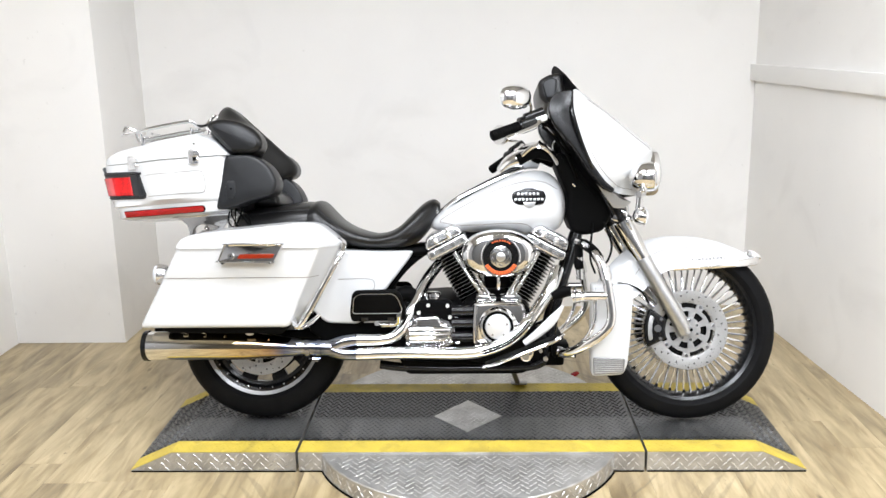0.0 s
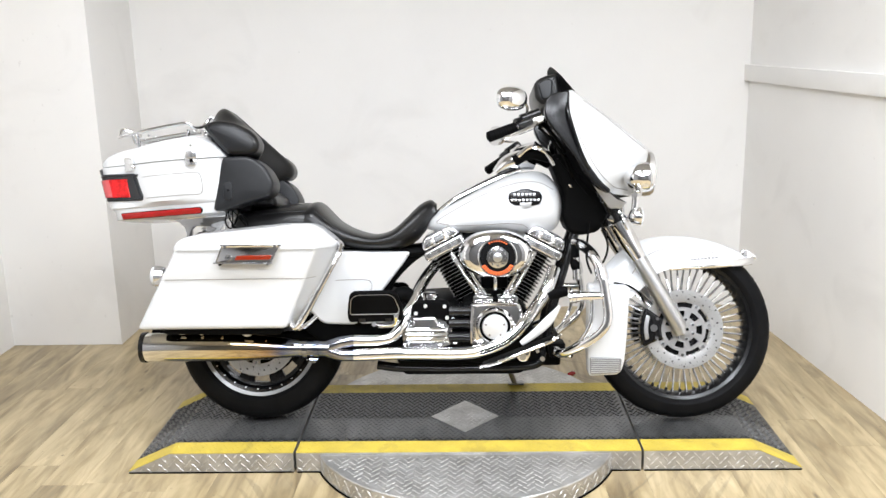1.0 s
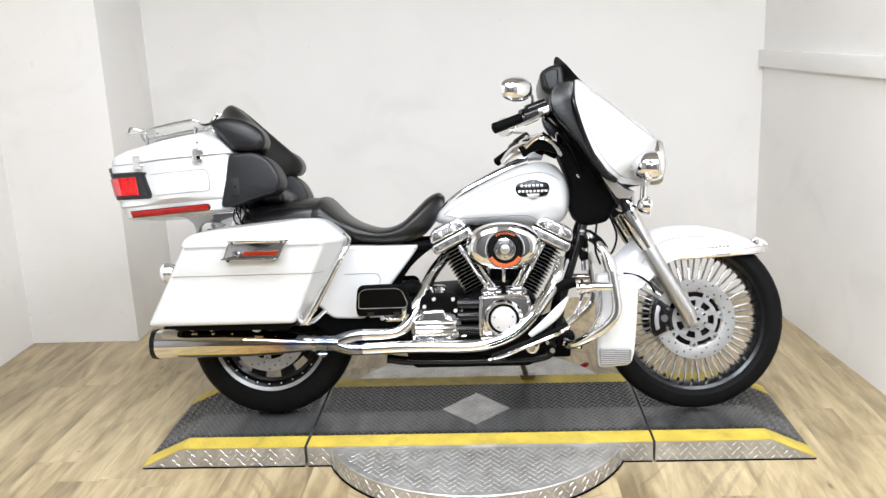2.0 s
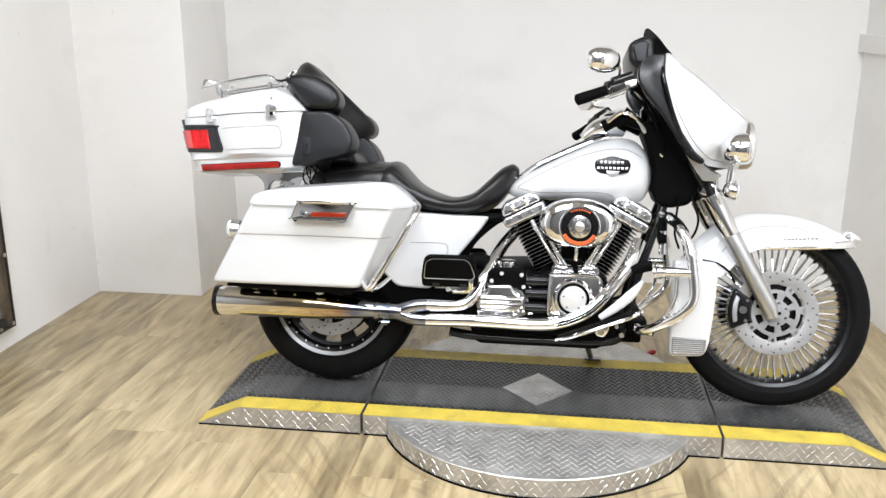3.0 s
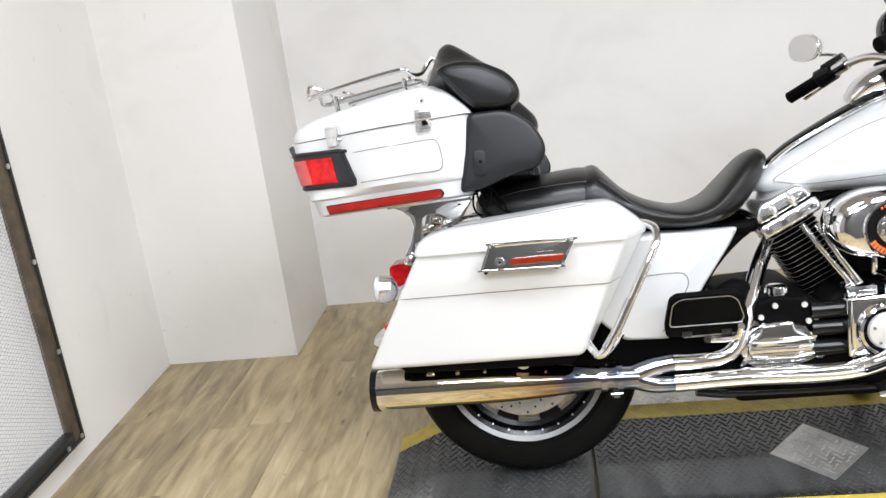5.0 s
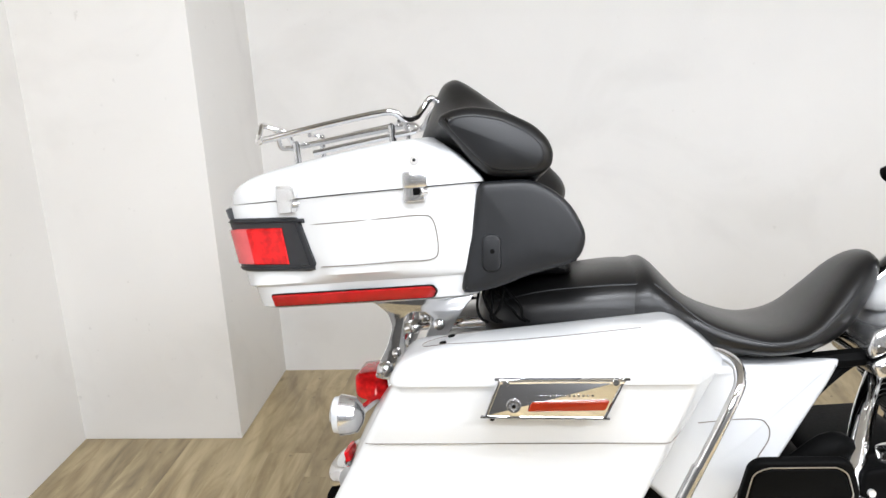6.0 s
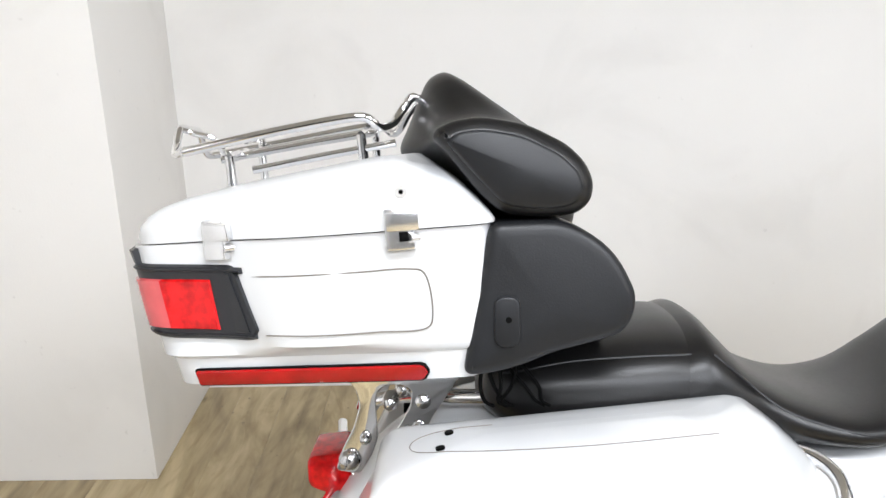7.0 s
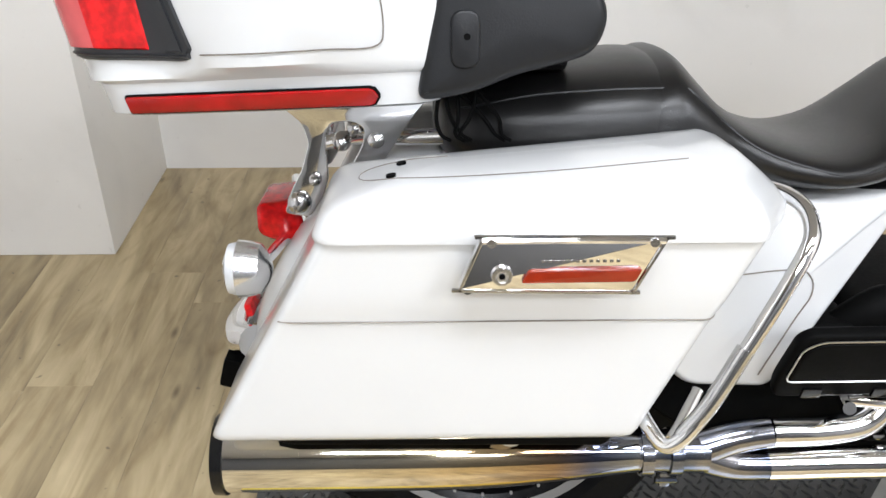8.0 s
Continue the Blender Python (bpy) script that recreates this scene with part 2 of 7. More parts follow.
YELLOW = material("yellow_safety_paint", (0.64, 0.49, 0.07), 0.55, second=(0.48, 0.365, 0.06), scale=11, grain=130, bump=0.12)
MAT = material("black_tread_coating", (0.024, 0.0243, 0.0247), 0.34, second=(0.009, 0.009, 0.009), scale=5, grain=180, bump=0.12, gloss=1.0, rough_vary=0.12)
MATWORN = material("worn_tread_tops", (0.050, 0.050, 0.049), 0.38, metal=0.1, second=(0.010, 0.010, 0.010), scale=9, grain=140, bump=0.08, gloss=0.4, rough_vary=0.10)
PLATEBAR = material("worn_tread_bars", (0.80, 0.79, 0.77), 0.32, metal=0.7, second=(0.40, 0.39, 0.38), scale=9, grain=120, bump=0.03, rough_vary=0.1)
TREAD = material("tread_aluminium", (0.62, 0.61, 0.59), 0.40, metal=0.72, second=(0.38, 0.37, 0.35), scale=12, grain=120, bump=0.05, rough_vary=0.14)
DARKWOOD = material("dark_stained_wood", (0.05, 0.038, 0.028), 0.5, second=(0.13, 0.095, 0.06), scale=18, grain=140, bump=0.12)
PLASTIC = material("dark_grey_plastic", (0.017, 0.018, 0.021), 0.40, vary=0.2, scale=14, grain=300, bump=0.03, gloss=0.5)
FRAMEBLACK = material("black_metal_edging", (0.02, 0.02, 0.02), 0.45, vary=0.3, scale=12, grain=120, bump=0.04)
BACKING = material("white_backing_panel", (0.92, 0.92, 0.92), 0.5, vary=0.03, scale=3, bump=0.0)
WIRE = material("grey_wire", (0.45, 0.45, 0.45), 0.45, metal=0.2, vary=0.2, scale=20, bump=0.0)
GLOW = bpy.data.materials.new("lamp_diffuser")
GLOW.use_nodes = True
GLOW.node_tree.nodes["Principled BSDF"].inputs["Emission Color"].default_value = (1, 0.97, 0.93, 1)
GLOW.node_tree.nodes["Principled BSDF"].inputs["Emission Strength"].default_value = 6.0
MIRRORGLASS = bpy.data.materials.new("mirror_glass")
MIRRORGLASS.use_nodes = True
_b = MIRRORGLASS.node_tree.nodes["Principled BSDF"]
_b.inputs["Base Color"].default_value, _b.inputs["Metallic"].default_value, _b.inputs["Roughness"].default_value = (0.85, 0.85, 0.85, 1), 1.0, 0.02


def scuffed(m, amount, colour, scale=2.3, lo=0.56, hi=0.70):
    """Lays faint worn patches over a material's colour."""
    N, K = m.node_tree.nodes, m.node_tree.links
    b = N["Principled BSDF"]
    base = b.inputs["Base Color"].links[0].from_socket
    coord, n, n2 = N.new("ShaderNodeTexCoord"), N.new("ShaderNodeTexNoise"), N.new("ShaderNodeTexNoise")
    n.inputs["Scale"].default_value, n.inputs["Detail"].default_value, n.inputs["Distortion"].default_value = scale, 6, 0.9
    n2.inputs["Scale"].default_value, n2.inputs["Detail"].default_value = scale * 14, 4
    K.new(coord.outputs["Object"], n.inputs["Vector"])
    K.new(coord.outputs["Object"], n2.inputs["Vector"])
    edge, dots, both, mix = N.new("ShaderNodeMapRange"), N.new("ShaderNodeMapRange"), N.new("ShaderNodeMath"), N.new("ShaderNodeMix")
    edge.inputs["From Min"].default_value, edge.inputs["From Max"].default_value, edge.inputs["To Max"].default_value = lo, hi, amount
    dots.inputs["From Min"].default_value, dots.inputs["From Max"].default_value, dots.inputs["To Max"].default_value = 0.70, 0.78, amount * 2.5
    K.new(n.outputs["Fac"], edge.inputs["Value"])
    K.new(n2.outputs["Fac"], dots.inputs["Value"])
    both.operation = "ADD"
    K.new(edge.outputs["Result"], both.inputs[0])
    K.new(dots.outputs["Result"], both.inputs[1])
    mix.data_type = "RGBA"
    mix.inputs["B"].default_value = (*colour, 1)
    K.new(both.outputs[0], mix.inputs["Factor"])
    K.new(base, mix.inputs["A"])
    K.new(mix.outputs["Result"], b.inputs["Base Color"])


scuffed(WALL, 0.10, (0.45, 0.43, 0.40))
scuffed(YELLOW, 0.30, (0.20, 0.15, 0.05), 9.0, 0.52, 0.64)
scuffed(TREAD, 0.30, (0.24, 0.22, 0.19), 7.0, 0.50, 0.66)


def worn_lane(m, colour, amount, y0, y1):
    """A lane along x where feet have rubbed the coating grey and smooth."""
    N, K = m.node_tree.nodes, m.node_tree.links
    b = N["Principled BSDF"]
    base = b.inputs["Base Color"].links[0].from_socket
    at, split, streaks, wide = N.new("ShaderNodeNewGeometry"), N.new("ShaderNodeSeparateXYZ"), N.new("ShaderNodeTexNoise"), N.new("ShaderNodeMapping")
    K.new(at.outputs["Position"], split.inputs[0])
    K.new(at.outputs["Position"], wide.inputs["Vector"])
    wide.inputs["Scale"].default_value = (16, 3.5, 1)
    streaks.inputs["Scale"].default_value, streaks.inputs["Detail"].default_value = 1.0, 5
    K.new(wide.outputs[0], streaks.inputs["Vector"])
    front, back, both, patch, total, mix = N.new("ShaderNodeMapRange"), N.new("ShaderNodeMapRange"), N.new("ShaderNodeMath"), N.new("ShaderNodeMapRange"), N.new("ShaderNodeMath"), N.new("ShaderNodeMix")
    front.inputs["From Min"].default_value, front.inputs["From Max"].default_value = y0 - 0.015, y0 + 0.015
    back.inputs["From Min"].default_value, back.inputs["From Max"].default_value, back.inputs["To Min"].default_value, back.inputs["To Max"].default_value = y1 - 0.012, y1 + 0.012, 1.0, 0.0
    patch.inputs["From Min"].default_value, patch.inputs["From Max"].default_value, patch.inputs["To Min"].default_value, patch.inputs["To Max"].default_value = 0.32, 0.62, 0.25 * amount, amount
    K.new(split.outputs["Y"], front.inputs["Value"])
    K.new(split.outputs["Y"], back.inputs["Value"])
    K.new(streaks.outputs["Fac"], patch.inputs["Value"])
    both.operation = total.operation = "MULTIPLY"
    K.new(front.outputs["Result"], both.inputs[0])
    K.new(back.outputs["Result"], both.inputs[1])
    K.new(both.outputs[0], total.inputs[0])
    K.new(patch.outputs["Result"], total.inputs[1])
    mix.data_type = "RGBA"
    mix.inputs["B"].default_value = (*colour, 1)
    K.new(total.outputs[0], mix.inputs["Factor"])
    K.new(base, mix.inputs["A"])
    K.new(mix.outputs["Result"], b.inputs["Base Color"])


LANE = (-0.285, -0.115)
worn_lane(MAT, (0.085, 0.085, 0.083), 0.75, *LANE)
worn_lane(MATWORN, (0.10, 0.10, 0.098), 0.7, *LANE)


def heat_and_reflection():
    """Chrome that turns straw, brown and blue along x towards the hot end, darkened to imitate the mat's reflection."""
    m = material("heat_tinted_chrome", (0.86, 0.86, 0.87), 0.07, metal=1, vary=0.04, scale=10, grain=30, bump=0.006, rough_vary=0.04)
    N, K = m.node_tree.nodes, m.node_tree.links
    coord, split, run, ramp = N.new("ShaderNodeTexCoord"), N.new("ShaderNodeSeparateXYZ"), N.new("ShaderNodeMapRange"), N.new("ShaderNodeValToRGB")
    K.new(coord.outputs["Object"], split.inputs[0])
    run.inputs["From Min"].default_value, run.inputs["From Max"].default_value = -1.17, -0.56
    K.new(split.outputs["X"], run.inputs["Value"])
    K.new(run.outputs["Result"], ramp.inputs["Fac"])
    E = ramp.color_ramp.elements
    E[0].position, E[0].color = 0.0, (0.86, 0.86, 0.87, 1)
    E[1].position, E[1].color = 1.0, (0.66, 0.60, 0.50, 1)
    # heat colours, the middle ones darkened as if they mirrored the dark mat
    for p, c in ((0.25, (0.80, 0.76, 0.66)), (0.55, (0.62, 0.50, 0.32)), (0.74, (0.36, 0.25, 0.16)), (0.83, (0.15, 0.17, 0.27)), (0.92, (0.30, 0.32, 0.36))):
        E.new(p).color = (*c, 1)
    K.new(ramp.outputs["Color"], N["Principled BSDF"].inputs["Base Color"])
    return m


HEAT_REFLECTION = heat_and_reflection()


def plank_material():
    """Vinyl wood: streaks along y, each plank with its own tone and offset."""
    m = bpy.data.materials.new("vinyl_wood_plank")
    m.use_nodes = True
    N, K = m.node_tree.nodes, m.node_tree.links
    b = N["Principled BSDF"]
    coord, info = N.new("ShaderNodeTexCoord"), N.new("ShaderNodeObjectInfo")
    shift = N.new("ShaderNodeVectorMath")
    shift.operation = "MULTIPLY_ADD"
    shift.inputs[1].default_value = (37.0, 53.0, 11.0)
    K.new(info.outputs["Random"], shift.inputs[0])
    K.new(coord.outputs["Object"], shift.inputs[2])
    def noise_of(sx, sy, detail, dist):
        mp, n = N.new("ShaderNodeMapping"), N.new("ShaderNodeTexNoise")
        mp.inputs["Scale"].default_value = (sx, sy, 1)
        n.inputs["Scale"].default_value, n.inputs["Detail"].default_value, n.inputs["Distortion"].default_value = 1.0, detail, dist
        K.new(shift.outputs[0], mp.inputs["Vector"])
        K.new(mp.outputs[0], n.inputs["Vector"])
        return n
    broad, streak, fine = noise_of(8, 1.7, 5, 1.8), noise_of(22, 2.0, 7, 1.2), noise_of(160, 9, 3, 0.2)
    ramp = N.new("ShaderNodeValToRGB")
    E = ramp.color_ramp.elements
    E[0].position, E[0].color = 0.26, (0.185, 0.140, 0.078, 1)
    E[1].position, E[1].color = 0.72, (0.585, 0.478, 0.290, 1)
    mid = E.new(0.5)
    mid.color = (0.405, 0.318, 0.180, 1)
    mix = N.new("ShaderNodeMath")
    mix.operation = "MULTIPLY_ADD"
    mix.inputs[1].default_value = 0.66
    add = N.new("ShaderNodeMath")
    add.operation = "MULTIPLY"
    add.inputs[1].default_value = 0.34
    K.new(streak.outputs["Fac"], add.inputs[0])
    K.new(broad.outputs["Fac"], mix.inputs[0])
    K.new(add.outputs[0], mix.inputs[2])
    tone = N.new("ShaderNodeMath")
    tone.operation = "MULTIPLY_ADD"
    tone.inputs[1].default_value = 0.12
    K.new(info.outputs["Random"], tone.inputs[0])
    sub = N.new("ShaderNodeMath")
    sub.operation = "SUBTRACT"
    # strips of another tone within a plank, with fairly hard edges
    strips, strip_tone, toned = noise_of(11, 1.0, 2, 0.6), N.new("ShaderNodeMapRange"), N.new("ShaderNodeMath")
    strip_tone.inputs["From Min"].default_value, strip_tone.inputs["From Max"].default_value = 0.45, 0.55
    strip_tone.inputs["To Min"].default_value, strip_tone.inputs["To Max"].default_value = -0.058, 0.042
    K.new(strips.outputs["Fac"], strip_tone.inputs["Value"])
    toned.operation = "ADD"
    K.new(mix.outputs[0], toned.inputs[0])
    K.new(strip_tone.outputs["Result"], toned.inputs[1])
    sub.inputs[1].default_value = 0.06
    K.new(toned.outputs[0], sub.inputs[0])
    K.new(sub.outputs[0], tone.inputs[2])
    K.new(tone.outputs[0], ramp.inputs["Fac"])
    dark, cut = noise_of(13, 1.9, 6, 2.6), N.new("ShaderNodeMapRange")
    cut.inputs["From Min"].default_value, cut.inputs["From Max"].default_value, cut.inputs["To Min"].default_value, cut.inputs["To Max"].default_value = 0.50, 0.70, 0.0, 0.40
    K.new(dark.outputs["Fac"], cut.inputs["Value"])
    grain = N.new("ShaderNodeMix")
    grain.data_type, grain.blend_type = "RGBA", "MULTIPLY"
    K.new(cut.outputs["Result"], grain.inputs["Factor"])
    K.new(ramp.outputs["Color"], grain.inputs["A"])
    grain.inputs["B"].default_value = (0.40, 0.30, 0.17, 1)
    # a few printed knots
    where, knot, eye = N.new("ShaderNodeMapping"), N.new("ShaderNodeTexVoronoi"), N.new("ShaderNodeMapRange")
    where.inputs["Scale"].default_value = (7.5, 2.6, 1)
    knot.inputs["Scale"].default_value = 1.0
    K.new(shift.outputs[0], where.inputs["Vector"])
    K.new(where.outputs[0], knot.inputs["Vector"])
    eye.inputs["From Min"].default_value, eye.inputs["From Max"].default_value, eye.inputs["To Min"].default_value, eye.inputs["To Max"].default_value = 0.02, 0.085, 0.75, 0.0
    K.new(knot.outputs["Distance"], eye.inputs["Value"])
    knotted = N.new("ShaderNodeMix")
    knotted.data_type = "RGBA"
    K.new(eye.outputs["Result"], knotted.inputs["Factor"])
    K.new(grain.outputs["Result"], knotted.inputs["A"])
    knotted.inputs["B"].default_value = (0.085, 0.058, 0.03, 1)
    # scuffs and grit on the whole floor, and rings worn by the turning lobes
    world_at, grit = N.new("ShaderNodeNewGeometry"), N.new("ShaderNodeTexNoise")
    grit.inputs["Scale"].default_value, grit.inputs["Detail"].default_value = 42.0, 2
    K.new(world_at.outputs["Position"], grit.inputs["Vector"])
    spot = N.new("ShaderNodeMapRange")
    spot.inputs["From Min"].default_value, spot.inputs["From Max"].default_value, spot.inputs["To Max"].default_value = 0.71, 0.75, 0.6
    K.new(grit.outputs["Fac"], spot.inputs["Value"])
    away = N.new("ShaderNodeVectorMath")
    away.operation = "DISTANCE"
    away.inputs[1].default_value = (0.04, -0.09, 0.0)
    K.new(world_at.outputs["Position"], away.inputs[0])
    swirl, patchy = N.new("ShaderNodeTexNoise"), N.new("ShaderNodeTexNoise")
    swirl.noise_dimensions = "1D"
    swirl.inputs["Scale"].default_value, swirl.inputs["Detail"].default_value = 26.0, 4
    patchy.inputs["Scale"].default_value, patchy.inputs["Detail"].default_value = 3.4, 5
    wander = N.new("ShaderNodeMath")
    wander.operation = "MULTIPLY_ADD"
    wander.inputs[1].default_value = 0.10
    K.new(patchy.outputs["Fac"], wander.inputs[0])
    K.new(away.outputs["Value"], wander.inputs[2])
    K.new(wander.outputs[0], swirl.inputs["W"])
    K.new(world_at.outputs["Position"], patchy.inputs["Vector"])
    arc = N.new("ShaderNodeMath")
    arc.operation = "MULTIPLY"
    K.new(swirl.outputs["Fac"], arc.inputs[0])
    K.new(patchy.outputs["Fac"], arc.inputs[1])
    near, rub = N.new("ShaderNodeMapRange"), N.new("ShaderNodeMapRange")
    near.inputs["From Min"].default_value, near.inputs["From Max"].default_value, near.inputs["To Min"].default_value, near.inputs["To Max"].default_value = 0.75, 1.35, 1.0, 0.0
    K.new(away.outputs["Value"], near.inputs["Value"])
    rub.inputs["From Min"].default_value, rub.inputs["From Max"].default_value, rub.inputs["To Max"].default_value = 0.29, 0.36, 0.42
    K.new(arc.outputs[0], rub.inputs["Value"])
    worn, total = N.new("ShaderNodeMath"), N.new("ShaderNodeMath")
    worn.operation, total.operation = "MULTIPLY", "MAXIMUM"
    K.new(near.outputs["Result"], worn.inputs[0])
    K.new(rub.outputs["Result"], worn.inputs[1])
    K.new(worn.outputs[0], total.inputs[0])
    K.new(spot.outputs["Result"], total.inputs[1])
    dirt = N.new("ShaderNodeMix")
    dirt.data_type = "RGBA"
    K.new(total.outputs[0], dirt.inputs["Factor"])
    K.new(knotted.outputs["Result"], dirt.inputs["A"])
    dirt.inputs["B"].default_value = (0.10, 0.08, 0.055, 1)
    K.new(dirt.outputs["Result"], b.inputs["Base Color"])
    b.inputs["Roughness"].default_value = 0.31
    bp = N.new("ShaderNodeBump")
    bp.inputs["Strength"].default_value, bp.inputs["Distance"].default_value = 0.12, 0.002
    K.new(fine.outputs["Fac"], bp.inputs["Height"])
    K.new(bp.outputs["Normal"], b.inputs["Normal"])
    return m


PLANK = plank_material()

# ---- the room ----
X_LEFT, Y_BACK, Y_FRONT, Y_BOOTH = -2.35, 1.55, -4.7, -1.95
PILLAR_X, PILLAR_Y = -1.785, 0.982


def slab(name, lo, hi, mat, label="", category="", bevel=0.0):
    bm = bm_new()
    c = [(a + b) / 2 for a, b in zip(lo, hi)]
    block(bm, c, [b - a for a, b in zip(lo, hi)], bevel)
    ob = part(name, bm, mat)
    return tagged(ob, label, category, kind="structure")


slab("wall_back", (PILLAR_X, Y_BACK, 0), (1.9, Y_BACK + 0.12, CEILING_Z), WALL, "plain white painted back wall", "wall")
slab("wall_left", (X_LEFT - 0.12, Y_BOOTH, 0), (X_LEFT, PILLAR_Y, CEILING_Z), WALL, "plain white painted side wall with faint scuffs", "wall")
slab("wall_corner", (X_LEFT - 0.12, PILLAR_Y, 0), (PILLAR_X, Y_BACK + 0.12, CEILING_Z), WALL, "white painted boxed-out corner of the room", "wall", 0.004)
# added walls out of view: dark so that the chrome mirrors something dark
slab("wall_left_front", (X_LEFT - 0.12, Y_FRONT, 0), (X_LEFT, Y_BOOTH, CEILING_Z), DARKWALL, "unseen dark side wall, added to darken the chrome's reflections", "wall")
slab("wall_front", (X_LEFT - 0.12, Y_FRONT - 0.12, 0), (2.4, Y_FRONT, CEILING_Z), FRONTWALL, "unseen charcoal wall facing the display, added to darken the chrome's reflections", "wall")
# out of view too; its grey sets the bounce light
slab("ceiling", (X_LEFT - 0.12, Y_FRONT - 0.12, CEILING_Z), (2.4, Y_BACK + 0.12, CEILING_Z + 0.1), CEILING, "light grey painted ceiling", "ceiling")

# the wall beside the front wheel stands a little askew
RIGHT_TURN = 4.6


def right_wall():
    def piece(name, thick, z0, z1, label, mat, bevel=0.0, far=0.1, near=-3.4):
        bm = bm_new()
        block(bm, (thick / 2, (far + near) / 2, (z0 + z1) / 2), (thick, far - near, z1 - z0), bevel)
        ob = part(name, bm, mat)
        ob.matrix_world = pose(1.515, 1.60, 0, 0, 0, RIGHT_TURN)
        return tagged(ob, label, "wall" if "wall" in name else "trim", kind="structure")
    piece("wall_right", 0.12, 0, CEILING_Z, "white painted side wall", WALL)
    # unseen stretch, dark only for the chrome's reflections
    piece("wall_right_front", 0.12, 0, CEILING_Z, "unseen dark side wall, added to darken the chrome's reflections", DARKWALL, 0.0, -3.4, -6.7)
    ob = piece("trim", 0.03, 1.25, 1.335, "white painted ledge along the side wall", WALL, 0.004)
    ob.matrix_world = pose(1.515, 1.60, 0, 0, 0, RIGHT_TURN) @ pose(-0.028, 0, 0)


right_wall()


def ceiling_light():
    thing = new("ceiling_light")
    bm = bm_new()
    block(bm, (0, 0, 0), (1.24, 0.64, 0.05), 0.006)
    part("frame", bm, WHITE, thing)
    bm = bm_new()
    block(bm, (0, 0, -0.027), (1.16, 0.56, 0.008), 0.002)
    part("diffuser", bm, GLOW, thing, "glowing white diffuser")
    return tagged(thing, "assumed flat white panel light on the ceiling, out of view", "ceiling light", "ceiling lights")


lights = [ceiling_light()]
lights[0].matrix_world = pose(*LAMP_PLACES[0][:2], CEILING_Z - 0.026)
for lx, ly, share in LAMP_PLACES[1:]:
    copy_thing(lights[0], pose(lx, ly, CEILING_Z - 0.026))

# ---- framed mesh panel on the side wall ----
def mesh_panel(y0, y1, z0, z1):
    thing = new("mesh_panel")
    thing.matrix_world = pose(X_LEFT, 0, 0)
    w = 0.043
    bm = bm_new()
    block(bm, (0.006, (y0 + y1) / 2, (z0 + z1) / 2), (0.008, y1 - y0 - 0.04, z1 - z0 - 0.04), 0)
    part("backing", bm, BACKING, thing, "bright white backing sheet")
    for name, cy, cz, sy, sz in (("stile", y1 - w / 2, (z0 + z1) / 2, w, z1 - z0), ("stile", y0 + w / 2, (z0 + z1) / 2, w, z1 - z0),
                                 ("rail", (y0 + y1) / 2, z0 + w / 2, y1 - y0 - 2 * w, w), ("rail", (y0 + y1) / 2, z1 - w / 2, y1 - y0 - 2 * w, w)):
        bm = bm_new()
        block(bm, (0.024, cy, cz), (0.044, sy, sz), 0.004)
        part(name, bm, DARKWOOD if name == "stile" else FRAMEBLACK, thing)
    e = 0.011
    for cy, cz, sy, sz in ((y1 - e / 2 + 0.003, (z0 + z1) / 2, e, z1 - z0 + 0.006), (y0 + e / 2 - 0.003, (z0 + z1) / 2, e, z1 - z0 + 0.006),
                           ((y0 + y1) / 2, z0 + e / 2 - 0.003, y1 - y0 - 2 * e, e), ((y0 + y1) / 2, z1 - e / 2 + 0.003, y1 - y0 - 2 * e, e)):
        bm = bm_new()
        block(bm, (0.027, cy, cz), (0.052, sy, sz), 0.003)
        part("edging", bm, FRAMEBLACK, thing, "black metal edging")
    bm = bm_new()
    block(bm, (0.020, (y0 + y1) / 2, z1 - 0.064), (0.020, y1 - y0 - 2 * w, 0.020), 0.003)
    part("rail", bm, FRAMEBLACK, thing)
    bm = bm_new()
    rod(bm, (0.05, 0, 0), (0.0545, 0, 0), 0.009, seg=8)
    first = None
    for k in range(5):
        for yy, zz in ((y1 - 0.014, z0 + 0.014 + k * (z1 - z0 - 0.028) / 4), (y1 - 0.1 - k * 0.33, z0 + 0.014)):
            if first is None:
                first = part("screw", bm, SATIN, thing)
                first.matrix_basis = pose(0, yy, zz)
            else:
                repeat(first, pose(0, yy, zz))
    # diamond mesh
    bm = bm_new()
    a0, a1, b0, b1, step = y0 + w, y1 - w, z0 + w, z1 - w, 0.024
    for sgn in (1, -1):
        k = -int((a1 - a0 + b1 - b0) / step) - 2
        while k * step < (a1 - a0) + (b1 - b0):
            o = k * step
            k += 1
            # the line y = a0 + s, z = b0 + 0.55 * sgn * (s - o)
            pts = []
            for s in (0.0, a1 - a0):
                pts.append((s, 0.55 * sgn * (s - o) + (0 if sgn > 0 else (b1 - b0))))
            (s0, h0), (s1, h1) = pts
            lo, hi = 0.0, 1.0
            dh = h1 - h0
            for lim, side in ((0.0, 1), (b1 - b0, -1)):
                t = (lim - h0) / dh
                if (dh > 0) == (side > 0):
                    lo = max(lo, t)
                else:
                    hi = min(hi, t)
            if hi - lo < 0.01:
                continue
            p = [(0.018 + 0.002 * sgn, a0 + s0 + (s1 - s0) * t, b0 + h0 + dh * t) for t in (lo, hi)]
            rod(bm, p[0], p[1], 0.0006, seg=4)
    tagged(part("mesh", bm, WIRE, thing, "grey diamond wire mesh"), kind="stuff")
    return tagged(thing, "dark wood framed wire mesh panel with white backing on the wall", "wall panel")


mesh_panel(-1.75, 0.18, 0.11, 1.37)

